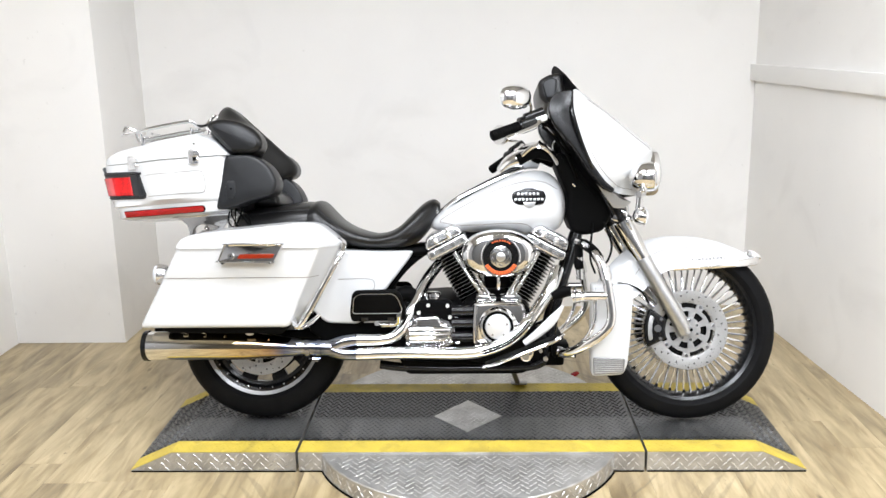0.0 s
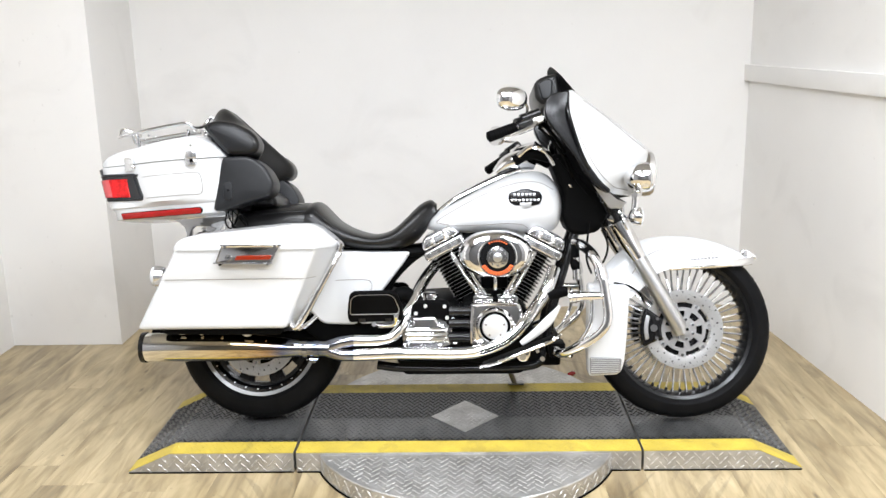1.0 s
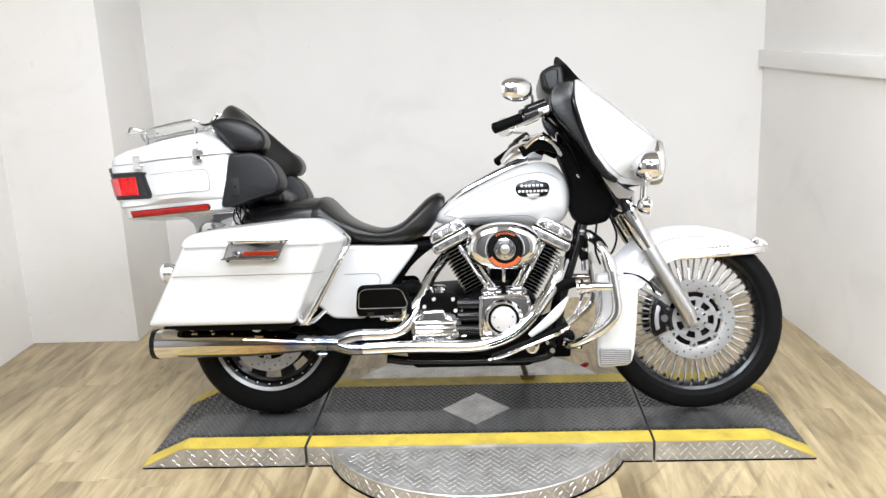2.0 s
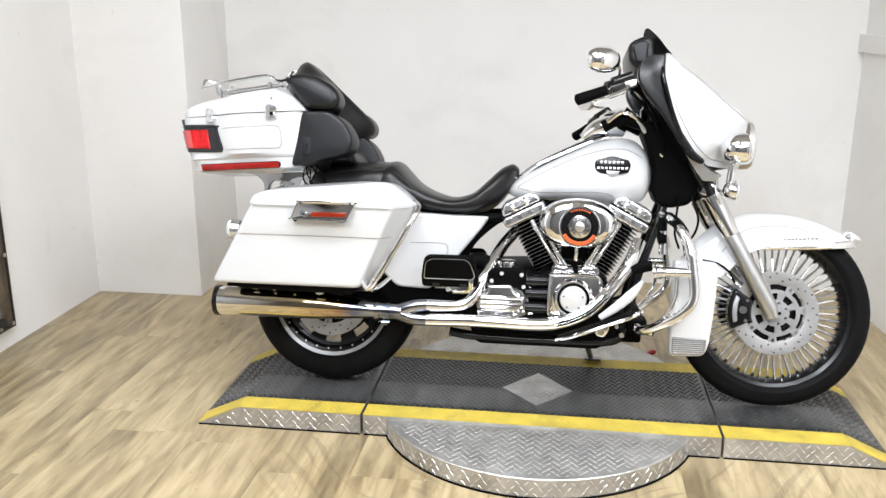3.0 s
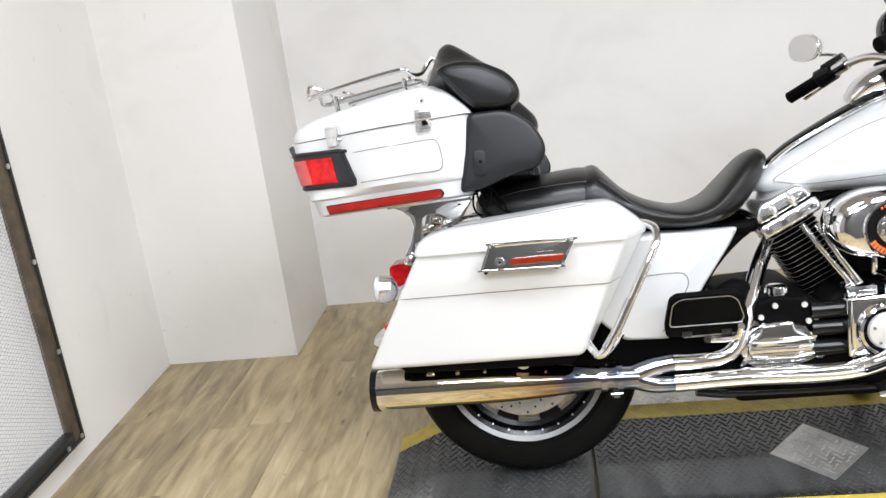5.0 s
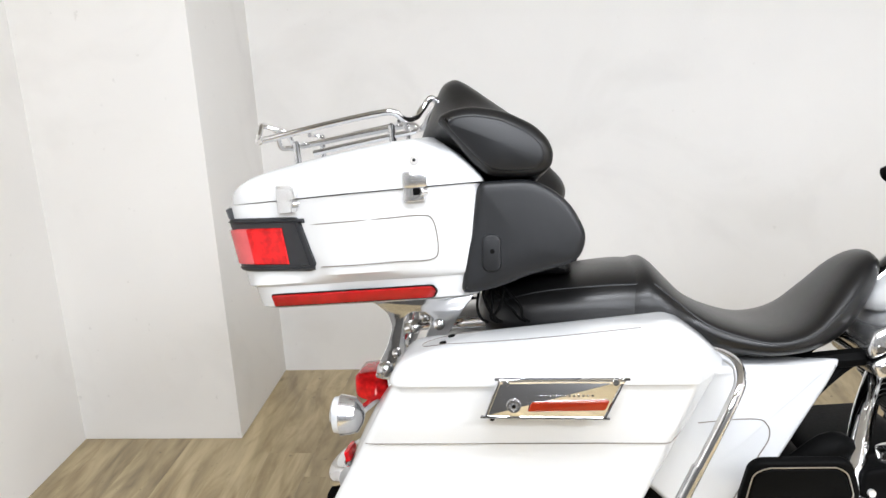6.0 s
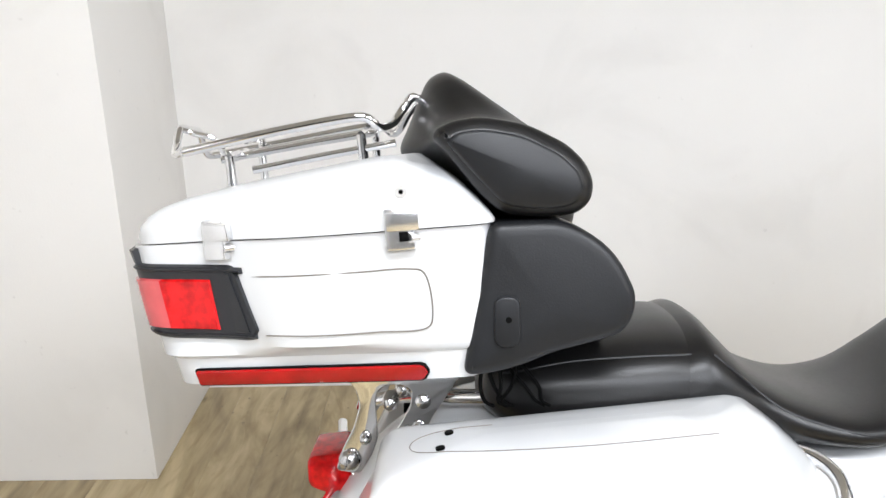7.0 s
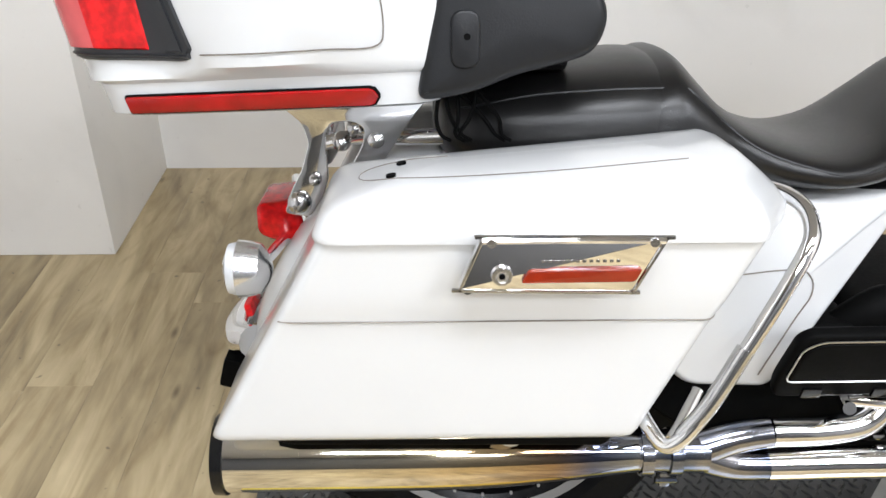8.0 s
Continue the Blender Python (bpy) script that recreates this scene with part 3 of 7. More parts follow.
# ---- the display platform ----
TOP = 0.075
Y0, Y1 = -0.40, 0.225
STRIPE_W = 0.088


def lugs(bm, place, nu, nv, du, dv, skip=None, length=0.024, wide=0.0065, high=0.0016):
    """Raised tread bars, turned by turns to one side and the other; place(u, v) gives point and two directions."""
    for i in range(nu):
        for j in range(nv):
            u, v = (i + 0.5 * (j % 2)) * du, j * dv
            got = place(u, v)
            if got is None or (skip and skip(u, v)):
                continue
            p, a, b = got
            n = a.cross(b).normalized()
            s = 1 if (i + j) % 2 else -1
            d = (a + s * b).normalized()
            c = n.cross(d)
            ring = [p + d * length / 2, p + c * wide / 2, p - d * length / 2, p - c * wide / 2]
            top = [p + d * length / 3 + n * high, p + c * wide / 5 + n * high, p - d * length / 3 + n * high, p - c * wide / 5 + n * high]
            r, t = [bm.verts.new(q) for q in ring], [bm.verts.new(q) for q in top]
            bm.faces.new(t)
            for k in range(4):
                bm.faces.new((r[k], r[(k + 1) % 4], t[(k + 1) % 4], t[k]))


def top_z(x, lo, hi):
    """Height of a section's top along x, with its ramps."""
    if x < lo:
        return max(TOP - (lo - x) / 0.152 * (TOP - 0.006), 0.006)
    if x > hi:
        return max(TOP - (x - hi) / 0.152 * (TOP - 0.006), 0.006)
    return TOP


def section(name, x0, x1, lo, hi, label):
    """One section of the platform from x0 to x1, level between lo and hi."""
    thing = new(name)
    xs = sorted({x0, x1, max(x0, lo), min(x1, hi)})
    def deck(bm, ya, yb, lift, inset_x=0.0):
        prof = [(min(max(x, x0 + inset_x), x1 - inset_x), top_z(x, lo, hi) + lift) for x in xs]
        loops = [[(px, ya, pz) for px, pz in prof] + [(x1 - inset_x, ya, 0.0 if lift <= 0 else prof[-1][1] - 0.003), (x0 + inset_x, ya, 0.0 if lift <= 0 else prof[0][1] - 0.003)],
                 [(px, yb, pz) for px, pz in prof] + [(x1 - inset_x, yb, 0.0 if lift <= 0 else prof[-1][1] - 0.003), (x0 + inset_x, yb, 0.0 if lift <= 0 else prof[0][1] - 0.003)]]
        rings(bm, loops)
        return bm
    part("body", deck(bm_new(), Y0, Y1, 0), TREAD, thing, "bare aluminium tread plate sides")
    def sheet(bm, ya, yb, lift):
        prof = [(x, top_z(x, lo, hi) + lift) for x in xs]
        rows = [[bm.verts.new((x, y, z)) for x, z in prof] for y in (ya, yb)]
        low = [[bm.verts.new((x, y, z - 0.0022)) for x, z in prof] for y in (ya, yb)]
        for k in range(len(prof) - 1):
            bm.faces.new((rows[0][k], rows[0][k + 1], rows[1][k + 1], rows[1][k]))
            bm.faces.new((low[0][k], low[0][k + 1], rows[0][k + 1], rows[0][k]))
            bm.faces.new((low[1][k], low[1][k + 1], rows[1][k + 1], rows[1][k]))
        return bm
    cover = part("tread_cover", sheet(bm_new(), Y0 + STRIPE_W, Y1 - STRIPE_W, 0.0024), MAT, thing, "worn black tread coating", 20)
    part("edge_stripe", sheet(bm_new(), Y0 + 0.001, Y0 + STRIPE_W, 0.0026), YELLOW, thing, "scuffed yellow safety stripe", 20)
    part("edge_stripe", sheet(bm_new(), Y1 - STRIPE_W, Y1 - 0.001, 0.0026), YELLOW, thing, "scuffed yellow safety stripe", 20)
    bm = bm_new()
    def on_top(u, v):
        x, y = x0 + 0.012 + u, Y0 + STRIPE_W + 0.012 + v
        if x > x1 - 0.012 or y > Y1 - STRIPE_W - 0.008:
            return None
        if abs(x + 0.013) / 0.13 + abs(y + 0.105) / 0.15 < 1.04:
            return None
        # worn nearly flat along the lane
        z = top_z(x, lo, hi) + (0.0004 if LANE[0] < y < LANE[1] and lo < x < hi else 0.0022)
        a = Vector((0.02, 0, top_z(x + 0.01, lo, hi) - top_z(x - 0.01, lo, hi))).normalized()
        return Vector((x, y, z)), a, Vector((0, 1, 0))
    lugs(bm, on_top, int((x1 - x0) / 0.021) + 1, 28, 0.021, 0.0165, None, 0.0235, 0.0085, 0.003)
    tagged(part("tread_bar", bm, MATWORN, thing, "", 20), kind="stuff")
    bm = bm_new()
    for ya in (Y0 + 0.012, Y1 - STRIPE_W + 0.010):
        def on_stripe(u, v):
            x = x0 + 0.012 + u
            if x > x1 - 0.012:
                return None
            a = Vector((0.02, 0, top_z(x + 0.01, lo, hi) - top_z(x - 0.01, lo, hi))).normalized()
            return Vector((x, ya + v, top_z(x, lo, hi) + 0.0024)), a, Vector((0, 1, 0))
        lugs(bm, on_stripe, int((x1 - x0) / 0.021) + 1, 5, 0.021, 0.0165, None, 0.0225, 0.007, 0.0010)
    tagged(part("stripe_bar", bm, YELLOW, thing, "", 20), kind="stuff")
    # a black strip drawn as the shadow line along the section's base
    bm = bm_new()
    block(bm, ((x0 + x1) / 2, (Y0 + Y1) / 2, 0.0025), (x1 - x0 - 0.004, Y1 - Y0 + 0.007, 0.0045), 0.001)
    part("foot_strip", bm, BLACKMATT, thing, "black strip that stands in for the shadow line at the base")
    bm = bm_new()
    def on_front(u, v):
        x, z = x0 + 0.015 + u, 0.012 + v
        if x > x1 - 0.015 or z > top_z(x, lo, hi) - 0.009 or (x0 > -0.62 and x1 < 0.61 and -0.52 < x < 0.50):
            return None
        return Vector((x, Y0 - 0.0004, z)), Vector((1, 0, 0)), Vector((0, 0, 1))
    lugs(bm, on_front, int((x1 - x0) / 0.03) + 1, 4, 0.030, 0.017)
    tagged(part("plate_bar", bm, PLATEBAR, thing, "bright raised tread bars", 20), kind="stuff")
    return tagged(thing, label, "display platform", "platform sections")


section("platform_section", -1.226, -0.626, -1.072, 9, "black ramped platform section with yellow edge stripes on the floor")
centre = section("platform_section", -0.616, 0.610, -9, 9, "black centre platform section with yellow edge stripes and metal diamond")
section("platform_section", 0.619, 1.175, -9, 1.020, "black ramped platform section with yellow edge stripes by the wall")


def inlay():
    c = [(-0.143, -0.105), (-0.013, -0.245), (0.117, -0.105), (-0.013, 0.045)]
    bm = bm_new()
    rings(bm, [[(x, y, TOP) for x, y in c], [(x, y, TOP + 0.005) for x, y in c]])
    ob = part("diamond_inlay", bm, TREAD, centre, "bare aluminium diamond")
    bm = bm_new()
    def on(u, v):
        x, y = -0.143 + u, -0.245 + v
        if abs(x + 0.013) / 0.13 + abs(y + 0.10) / 0.145 > 0.88:
            return None
        return Vector((x, y, TOP + 0.0048)), Vector((1, 0, 0)), Vector((0, 1, 0))
    lugs(bm, on, 14, 18, 0.022, 0.0165)
    tagged(part("plate_bar", bm, PLATEBAR, ob, "", 20), kind="stuff")


inlay()


def turn_plate(near):
    """The rounded plate that stands out from under the platform on one side."""
    thing = new("turntable_plate")
    z = 0.069
    cy, r, edge = (-0.175, 0.565, Y0 - 0.003) if near else (0.0, 0.565, Y1 + 0.003)
    s = -1 if near else 1
    a0 = math.asin(abs(edge - cy) / r)
    out = [(-0.013 + r * math.cos(a), cy + s * r * math.sin(a)) for a in (a0 + (math.pi - 2 * a0) * k / 64 for k in range(65))]
    bm = bm_new()
    loops = [[(x, y, zz) for x, y in ([(-0.013 + (x + 0.013) * f, y + (0 if abs(y - edge) < 1e-6 else -s * (1 - f) * 0.5)) for x, y in out])] for zz, f in ((0, 1), (z - 0.003, 1), (z, 0.994))]
    rings(bm, loops)
    part("plate", bm, TREAD, thing, "", 30)
    # the lobe's shadow line, drawn as a black band round its foot
    bm = bm_new()
    rings(bm, [[(-0.013 + (x + 0.013) * f, cy + (y - cy) * f if abs(y - edge) > 1e-6 else y, zz) for x, y in out] for zz, f in ((0.0005, 1.004), (0.0006, 1.008), (0.005, 1.008), (0.006, 1.002))])
    part("foot_strip", bm, BLACKMATT, thing, "black strip that stands in for the shadow line at the base", 30)
    bm = bm_new()
    def on(u, v):
        x, y = -0.57 + u, (cy - r) + v if near else edge + v
        if (x + 0.013) ** 2 + (y - cy) ** 2 > (r - 0.02) ** 2 or s * (y - edge) < 0.012:
            return None
        return Vector((x, y, z - 0.0002)), Vector((1, 0, 0)), Vector((0, 1, 0))
    lugs(bm, on, 40, 22, 0.029, 0.0165)
    def rim(u, v):
        a = a0 + u / r
        if a > math.pi - a0 - 0.03:
            return None
        p = Vector((-0.013 + r * math.cos(a), cy + s * r * math.sin(a), 0.013 + v))
        return p, Vector((-math.sin(a), s * math.cos(a), 0)) * s, Vector((0, 0, 1))
    lugs(bm, rim, 70, 3, 0.029, 0.019)
    tagged(part("plate_bar", bm, PLATEBAR, thing, "bright raised tread bars", 20), kind="stuff")
    return tagged(thing, "round aluminium tread plate turntable edge at the platform", "turntable")


turn_plate(True)
turn_plate(False)


# a small red piece that lies on the floor behind the platform
bm = bm_new()
tube(bm, [(-0.024, 0, 0.010), (-0.01, 0, 0.011), (0.008, 0, 0.012), (0.024, 0, 0.011)], [0.008, 0.0105, 0.0115, 0.007], 12, 10, 0.8)
stop = part("floor_plug", bm, DARKRED)
stop.matrix_world = pose(0.465, 0.49, 0, 0, 0, 40)
tagged(stop, "small dark red plastic plug lying on the floor", "plug")

# ---- the motorcycle, leaning on its side stand ----
bike = new("motorcycle")
bike.matrix_world = pose(0, -0.05, TOP + 0.003, -8.5, 0, 0)
tagged(bike, "white touring motorcycle with chrome engine and black seat, leaning on stand", "motorcycle")


def group_part(name, label=""):
    """An empty part that holds sub-parts."""
    ob = new(name)
    ob.parent = bike
    if label:
        ob["label"] = label
    return ob


# the wheels and fork lean a little more than the bodywork does
WHEEL_PLANE = Matrix.Translation((-0.003, -0.012, 0.648)) @ pose(0, 0, 0, -4.5, 0, 0) @ Matrix.Translation((0, 0, -0.65))


def in_wheel_plane(names):
    for o in bike.children:
        if o.name.split(".")[0] in names:
            o.matrix_basis = WHEEL_PLANE


def lean_about(names, y, z):
    """The same extra lean, about a line at y and z."""
    m = Matrix.Translation((0, y, z)) @ pose(0, 0, 0, -4.5, 0, 0) @ Matrix.Translation((0, -y, -z))
    for o in bike.children:
        if o.name.split(".")[0] in names:
            o.matrix_basis = m @ o.matrix_basis


def mirror_y(bm):
    bmesh.ops.scale(bm, vec=(1, -1, 1), verts=bm.verts[:])
    bmesh.ops.reverse_faces(bm, faces=bm.faces[:])
    return bm


# wheels
FX, FZ, FR = 0.806, 0.330, 0.336
RX, RZ, RR = -0.787, 0.318, 0.318


def tyre(x, z, r, half, bead, parent_name, grooves):
    prof = []
    n = 14
    for k in range(n + 1):
        a = -1 + 2 * k / n
        y = half * math.sin(a * math.pi / 2)
        rr = r - (r - bead) * (1 - math.cos(a * math.pi / 2)) ** 1.35 * 0.82 if abs(a) < 1 else bead + 0.02
        prof.append((rr, y))
    prof = [(bead, -half * 0.72), (bead + 0.006, -half * 0.86)] + prof + [(bead + 0.006, half * 0.86), (bead, half * 0.72)]
    bm = bm_new()
    lathe(bm, prof, (x, 0, z), 96, closed=True)
    ob = part(parent_name, bm, RUBBER, bike, "black tyre with shallow tread")
    # tread sipes as slim raised ribs on the shoulder
    bm = bm_new()
    for k in range(grooves):
        for s in (-1, 1):
            a = 2 * math.pi * (k + (0.5 if s > 0 else 0)) / grooves
            pts = []
            for f in (0.18, 0.42, 0.62):
                y = half * math.sin(f * math.pi / 2) * s
                rr = r - (r - bead) * (1 - math.cos(f * math.pi / 2)) ** 1.35 * 0.82 + 0.0004
                aa = a + (f - 0.2) * 0.25
                pts.append((x + rr * math.cos(aa), y, z + rr * math.sin(aa)))
            tube(bm, pts, 0.0009, 4, 4)
    tagged(part("tread_rib", bm, BLACKMATT, ob), kind="stuff")
    # sidewall mark
    bm = bm_new()
    lathe(bm, [(bead + 0.024, -half * 0.965), (bead + 0.024, -half * 0.985), (bead + 0.027, -half * 0.985), (bead + 0.027, -half * 0.965)], (x, 0, z), 72, closed=True)
    part("sidewall_ring", bm, BLACKMATT, ob)
    return ob


tyre(FX, FZ, FR, 0.062, 0.262, "front_tyre", 44)
tyre(RX, RZ, RR, 0.086, 0.218, "rear_tyre", 40)

front_wheel = group_part("front_wheel", "black rim with many chrome spokes")
bm = bm_new()
lathe(bm, [(0.272, -0.05), (0.276, -0.045), (0.256, -0.036), (0.247, -0.018), (0.245, 0), (0.247, 0.018), (0.256, 0.036), (0.276, 0.045), (0.272, 0.05),
           (0.252, 0.044), (0.240, 0.02), (0.238, 0), (0.240, -0.02), (0.252, -0.044)], (FX, 0, FZ), 96, closed=True)
part("rim", bm, BLACK, front_wheel, "gloss black rim")
bm = bm_new()
lathe(bm, [(0.012, -0.085), (0.03, -0.083), (0.046, -0.072), (0.05, -0.055), (0.03, -0.045), (0.026, 0), (0.03, 0.045), (0.05, 0.055), (0.046, 0.072), (0.03, 0.083), (0.012, 0.085)], (FX, 0, FZ), 40)
part("hub", bm, CHROME, front_wheel)
# added disc: its black stands for the shade inside the carrier gaps
part("hub_flange", lathe(bm_new(), [(0.03, -0.058), (0.098, -0.058), (0.100, -0.055), (0.098, -0.052), (0.03, -0.052)], (FX, 0, FZ), 40, closed=True), BLACK, front_wheel, "added black disc that darkens the gaps of the brake carriers")
bm = bm_new()
tube(bm, [(0.042, 0, 0), (0.10, 0, 0), (0.20, 0, 0), (0.242, 0, 0)], [0.0028, 0.0042, 0.0042, 0.003], 6, 6)
spoke = None
for k in range(56):
    ang = 360.0 * k / 56
    s = 1 if k % 2 else -1
    m = Matrix.Translation((FX, s * 0.034, FZ)) @ pose(0, 0, 0, 0, -ang, 0) @ pose(0, 0, 0, 0, 0, -s * 8.6)
    if spoke is None:
        spoke = part("spoke", bm, POLISHED, front_wheel)
        spoke.matrix_basis = m
    else:
        repeat(spoke, m)
bm = bm_new()
rod(bm, (0.230, 0, 0), (0.244, 0, 0), 0.0058, seg=6)
nip = None
for k in range(56):
    s = 1 if k % 2 else -1
    m = Matrix.Translation((FX, s * 0.004, FZ)) @ pose(0, 0, 0, 0, -360.0 * k / 56, 0)
    if nip is None:
        nip = part("nipple", bm, BLACK, front_wheel)
        nip.matrix_basis = m
    else:
        repeat(nip, m)


def sector(bm, c, r0, r1, a0, a1, y0, y1, n=8):
    """A flat ring piece in the wheel's plane, between two angles in degrees."""
    loops = []
    for k in range(n + 1):
        a = radians(a0 + (a1 - a0) * k / n)
        ca, sa = math.cos(a), math.sin(a)
        loops.append([(c[0] + r * ca, y, c[1] + r * sa) for r, y in ((r0, y0), (r1, y0), (r1, y1), (r0, y1))])
    rings(bm, loops)
    return bm


def rotor(cx, cz, y, r, arms, name="brake_disc"):
    """A drilled friction ring on bobbins round an open carrier."""
    c, k_in, k_out = (cx, cz), 0.32, 0.56
    bm = bm_new()
    lathe(bm, [(r * 0.685, -0.0025), (r * 0.70, -0.003), (r - 0.001, -0.003), (r, -0.002), (r, 0.002), (r - 0.001, 0.003), (r * 0.685, 0.0025)], (cx, y, cz), 96, closed=True)
    ob = part(name, bm, DISCSTEEL, bike, "drilled bare steel brake disc")
    bm = bm_new()
    lathe(bm, [(0.02, -0.006), (r * k_in, -0.006), (r * k_in, 0.001), (0.02, 0.001)], (cx, y, cz), 48, closed=True)
    lathe(bm, [(r * 0.47, -0.005), (r * k_out, -0.005), (r * k_out, 0.001), (r * 0.47, 0.001)], (cx, y, cz), 72, closed=True)
    for k in range(arms):
        a = 360.0 * k / arms + 12
        sector(bm, c, r * (k_in - 0.02), r * 0.48, a, a + 22, y - 0.0052, y + 0.001)
    part("carrier", bm, SATIN, ob, "open cast carrier")
    for k in range(arms):
        a = 360.0 * k / arms
        bm = bm_new()
        sector(bm, c, r * 0.55, r * 0.70, a, a + 17, y - 0.0045, y + 0.001)
        part("carrier_tab", bm, SATIN, ob)
        q = radians(a + 8.5)
        part("bobbin", rod(bm_new(), (cx + r * 0.645 * math.cos(q), y - 0.0085, cz + r * 0.645 * math.sin(q)), (cx + r * 0.645 * math.cos(q), y + 0.004, cz + r * 0.645 * math.sin(q)), 0.0062, seg=12), CHROME, ob)
        q = radians(a + 27)
        part("carrier_bolt", rod(bm_new(), (cx + r * 0.25 * math.cos(q), y - 0.011, cz + r * 0.25 * math.sin(q)), (cx + r * 0.25 * math.cos(q), y, cz + r * 0.25 * math.sin(q)), 0.0055, seg=6), CHROME, ob)
    rows = []
    for k in range(36):
        a = 2 * math.pi * k / 36
        q = r * (0.94 if k % 3 == 0 else 0.86 if k % 3 == 1 else 0.77)
        rows.append(((cx + q * math.cos(a), y - 0.0036, cz + q * math.sin(a)), (cx + q * math.cos(a), y + 0.0036, cz + q * math.sin(a)), 0.0031))
    pieces("drill_hole", rows, BLACKMATT, ob, seg=8)
    return ob


rotor(FX, FZ, -0.078, 0.147, 7)
rotor(FX, FZ, 0.078, 0.147, 7)


def caliper(y):
    """A curved body that straddles the disc's rear edge."""
    s = 1 if y < 0 else -1
    arc = lambda r, a: (FX + r * math.cos(radians(a)), FZ + r * math.sin(radians(a)))
    prof = [arc(0.166, q) for q in (150, 163, 176, 189, 202)] + [arc(0.088, q) for q in (199, 187, 175, 163, 154)]
    ob = part("brake_caliper", pillow(bm_new(), prof, y - 0.034 * s, y + 0.026 * s, 0.010, corner=0.012), BLACK, bike, "black brake caliper")
    badge = [arc(0.154, q) for q in (158, 170, 182, 194)] + [arc(0.138, q) for q in (193, 182, 170, 159)]
    part("caliper_badge", pillow(bm_new(), badge, y - 0.0365 * s, y - 0.03 * s, 0.002, corner=0.005), SATIN, ob)
    rows = [(arc(0.118, 176), 0.0135), (arc(0.112, 158), 0.006), (arc(0.112, 195), 0.006)]
    pieces("bolt", [((q[0], y - 0.039 * s, q[1]), (q[0], y, q[1]), r) for q, r in rows], CHROME, ob, seg=16)


caliper(-0.085)
caliper(0.085)

rear_wheel = group_part("rear_wheel", "black cast rear wheel with bright lip")
bm = bm_new()
lathe(bm, [(0.222, -0.07), (0.226, -0.064), (0.204, -0.052), (0.19, -0.02), (0.188, 0), (0.19, 0.02), (0.204, 0.052), (0.226, 0.064), (0.222, 0.07),
           (0.20, 0.06), (0.182, 0.02), (0.18, -0.02), (0.20, -0.06)], (RX, 0, RZ), 80, closed=True)
part("rim", bm, BLACK, rear_wheel)
bm = bm_new()
lathe(bm, [(0.225, -0.0745), (0.228, -0.071), (0.215, -0.066), (0.211, -0.0705)], (RX, 0, RZ), 80, closed=True)
part("lip", bm, DULLALU, rear_wheel, "bright machined lip")
bm = bm_new()
# a slotted disc: two rings joined by webs
lathe(bm, [(0.05, -0.036), (0.151, -0.034), (0.151, -0.020), (0.05, -0.018)], (RX, 0, RZ), 60, closed=True)
lathe(bm, [(0.178, -0.038), (0.198, -0.044), (0.198, -0.024), (0.178, -0.020)], (RX, 0, RZ), 60, closed=True)
for k in range(9):
    loops = []
    for q in range(5):
        a = radians(40 * k + 5 * q)
        loops.append([(RX + r * math.cos(a), yy, RZ + r * math.sin(a)) for r, yy in ((0.149, -0.034), (0.180, -0.038), (0.180, -0.021), (0.149, -0.021))])
    rings(bm, loops)
lathe(bm, [(0.01, -0.07), (0.05, -0.068), (0.055, -0.04), (0.055, 0.06), (0.01, 0.07)], (RX, 0, RZ), 32)
part("wheel_disc", bm, BLACK, rear_wheel, "gloss black slotted wheel disc")
pieces("rim_stud", [((RX + 0.200 * math.cos(a), -0.062, RZ + 0.200 * math.sin(a)), (RX + 0.203 * math.cos(a), -0.050, RZ + 0.203 * math.sin(a)), 0.0028) for a in (2 * math.pi * k / 27 for k in range(27))], SATIN, rear_wheel, seg=6)
rotor(RX, RZ, -0.09, 0.146, 7)

# front fork, axle, fenders
for s in (-1, 1):
    bm = bm_new()
    y = s * 0.115
    tube(bm, [(0.79, y, 0.318), (0.772, y, 0.36), (0.70, y, 0.487), (0.637, y, 0.60)], [0.026, 0.029, 0.0295, 0.029], 16, 12)
    slider = part("fork_slider", bm, SATIN, bike, "bare silver fork leg")
    bm = bm_new()
    tube(bm, [(0.64, y, 0.595), (0.60, y, 0.665), (0.565, y, 0.73)], [0.029, 0.035, 0.036], 16, 8)
    part("fork_cover", bm, CHROME, bike, "chrome fork cover")
    bm = bm_new()
    tube(bm, [(0.575, y, 0.715), (0.50, y, 0.86), (0.43, y, 0.98)], 0.027, 12, 6)
    part("fork_tube", bm, BLACK, bike)
    bm = bm_new()
    rod(bm, (0.806, y + s * 0.012, 0.333), (0.806, y - s * 0.03, 0.333), 0.022, seg=20)
    rod(bm, (0.806, y + s * 0.022, 0.333), (0.806, y, 0.333), 0.012, seg=6)
    part("axle_nut", bm, SATIN, slider)
    bm = bm_new()
    rod(bm, (0.806, y + s * 0.024, 0.333), (0.806, y + s * 0.018, 0.333), 0.006, seg=10)
    part("axle_hole", bm, BLACKMATT, slider)
bm = bm_new()
rod(bm, (0.806, -0.10, 0.333), (0.806, 0.10, 0.333), 0.012)
part("front_axle", bm, SATIN, bike)

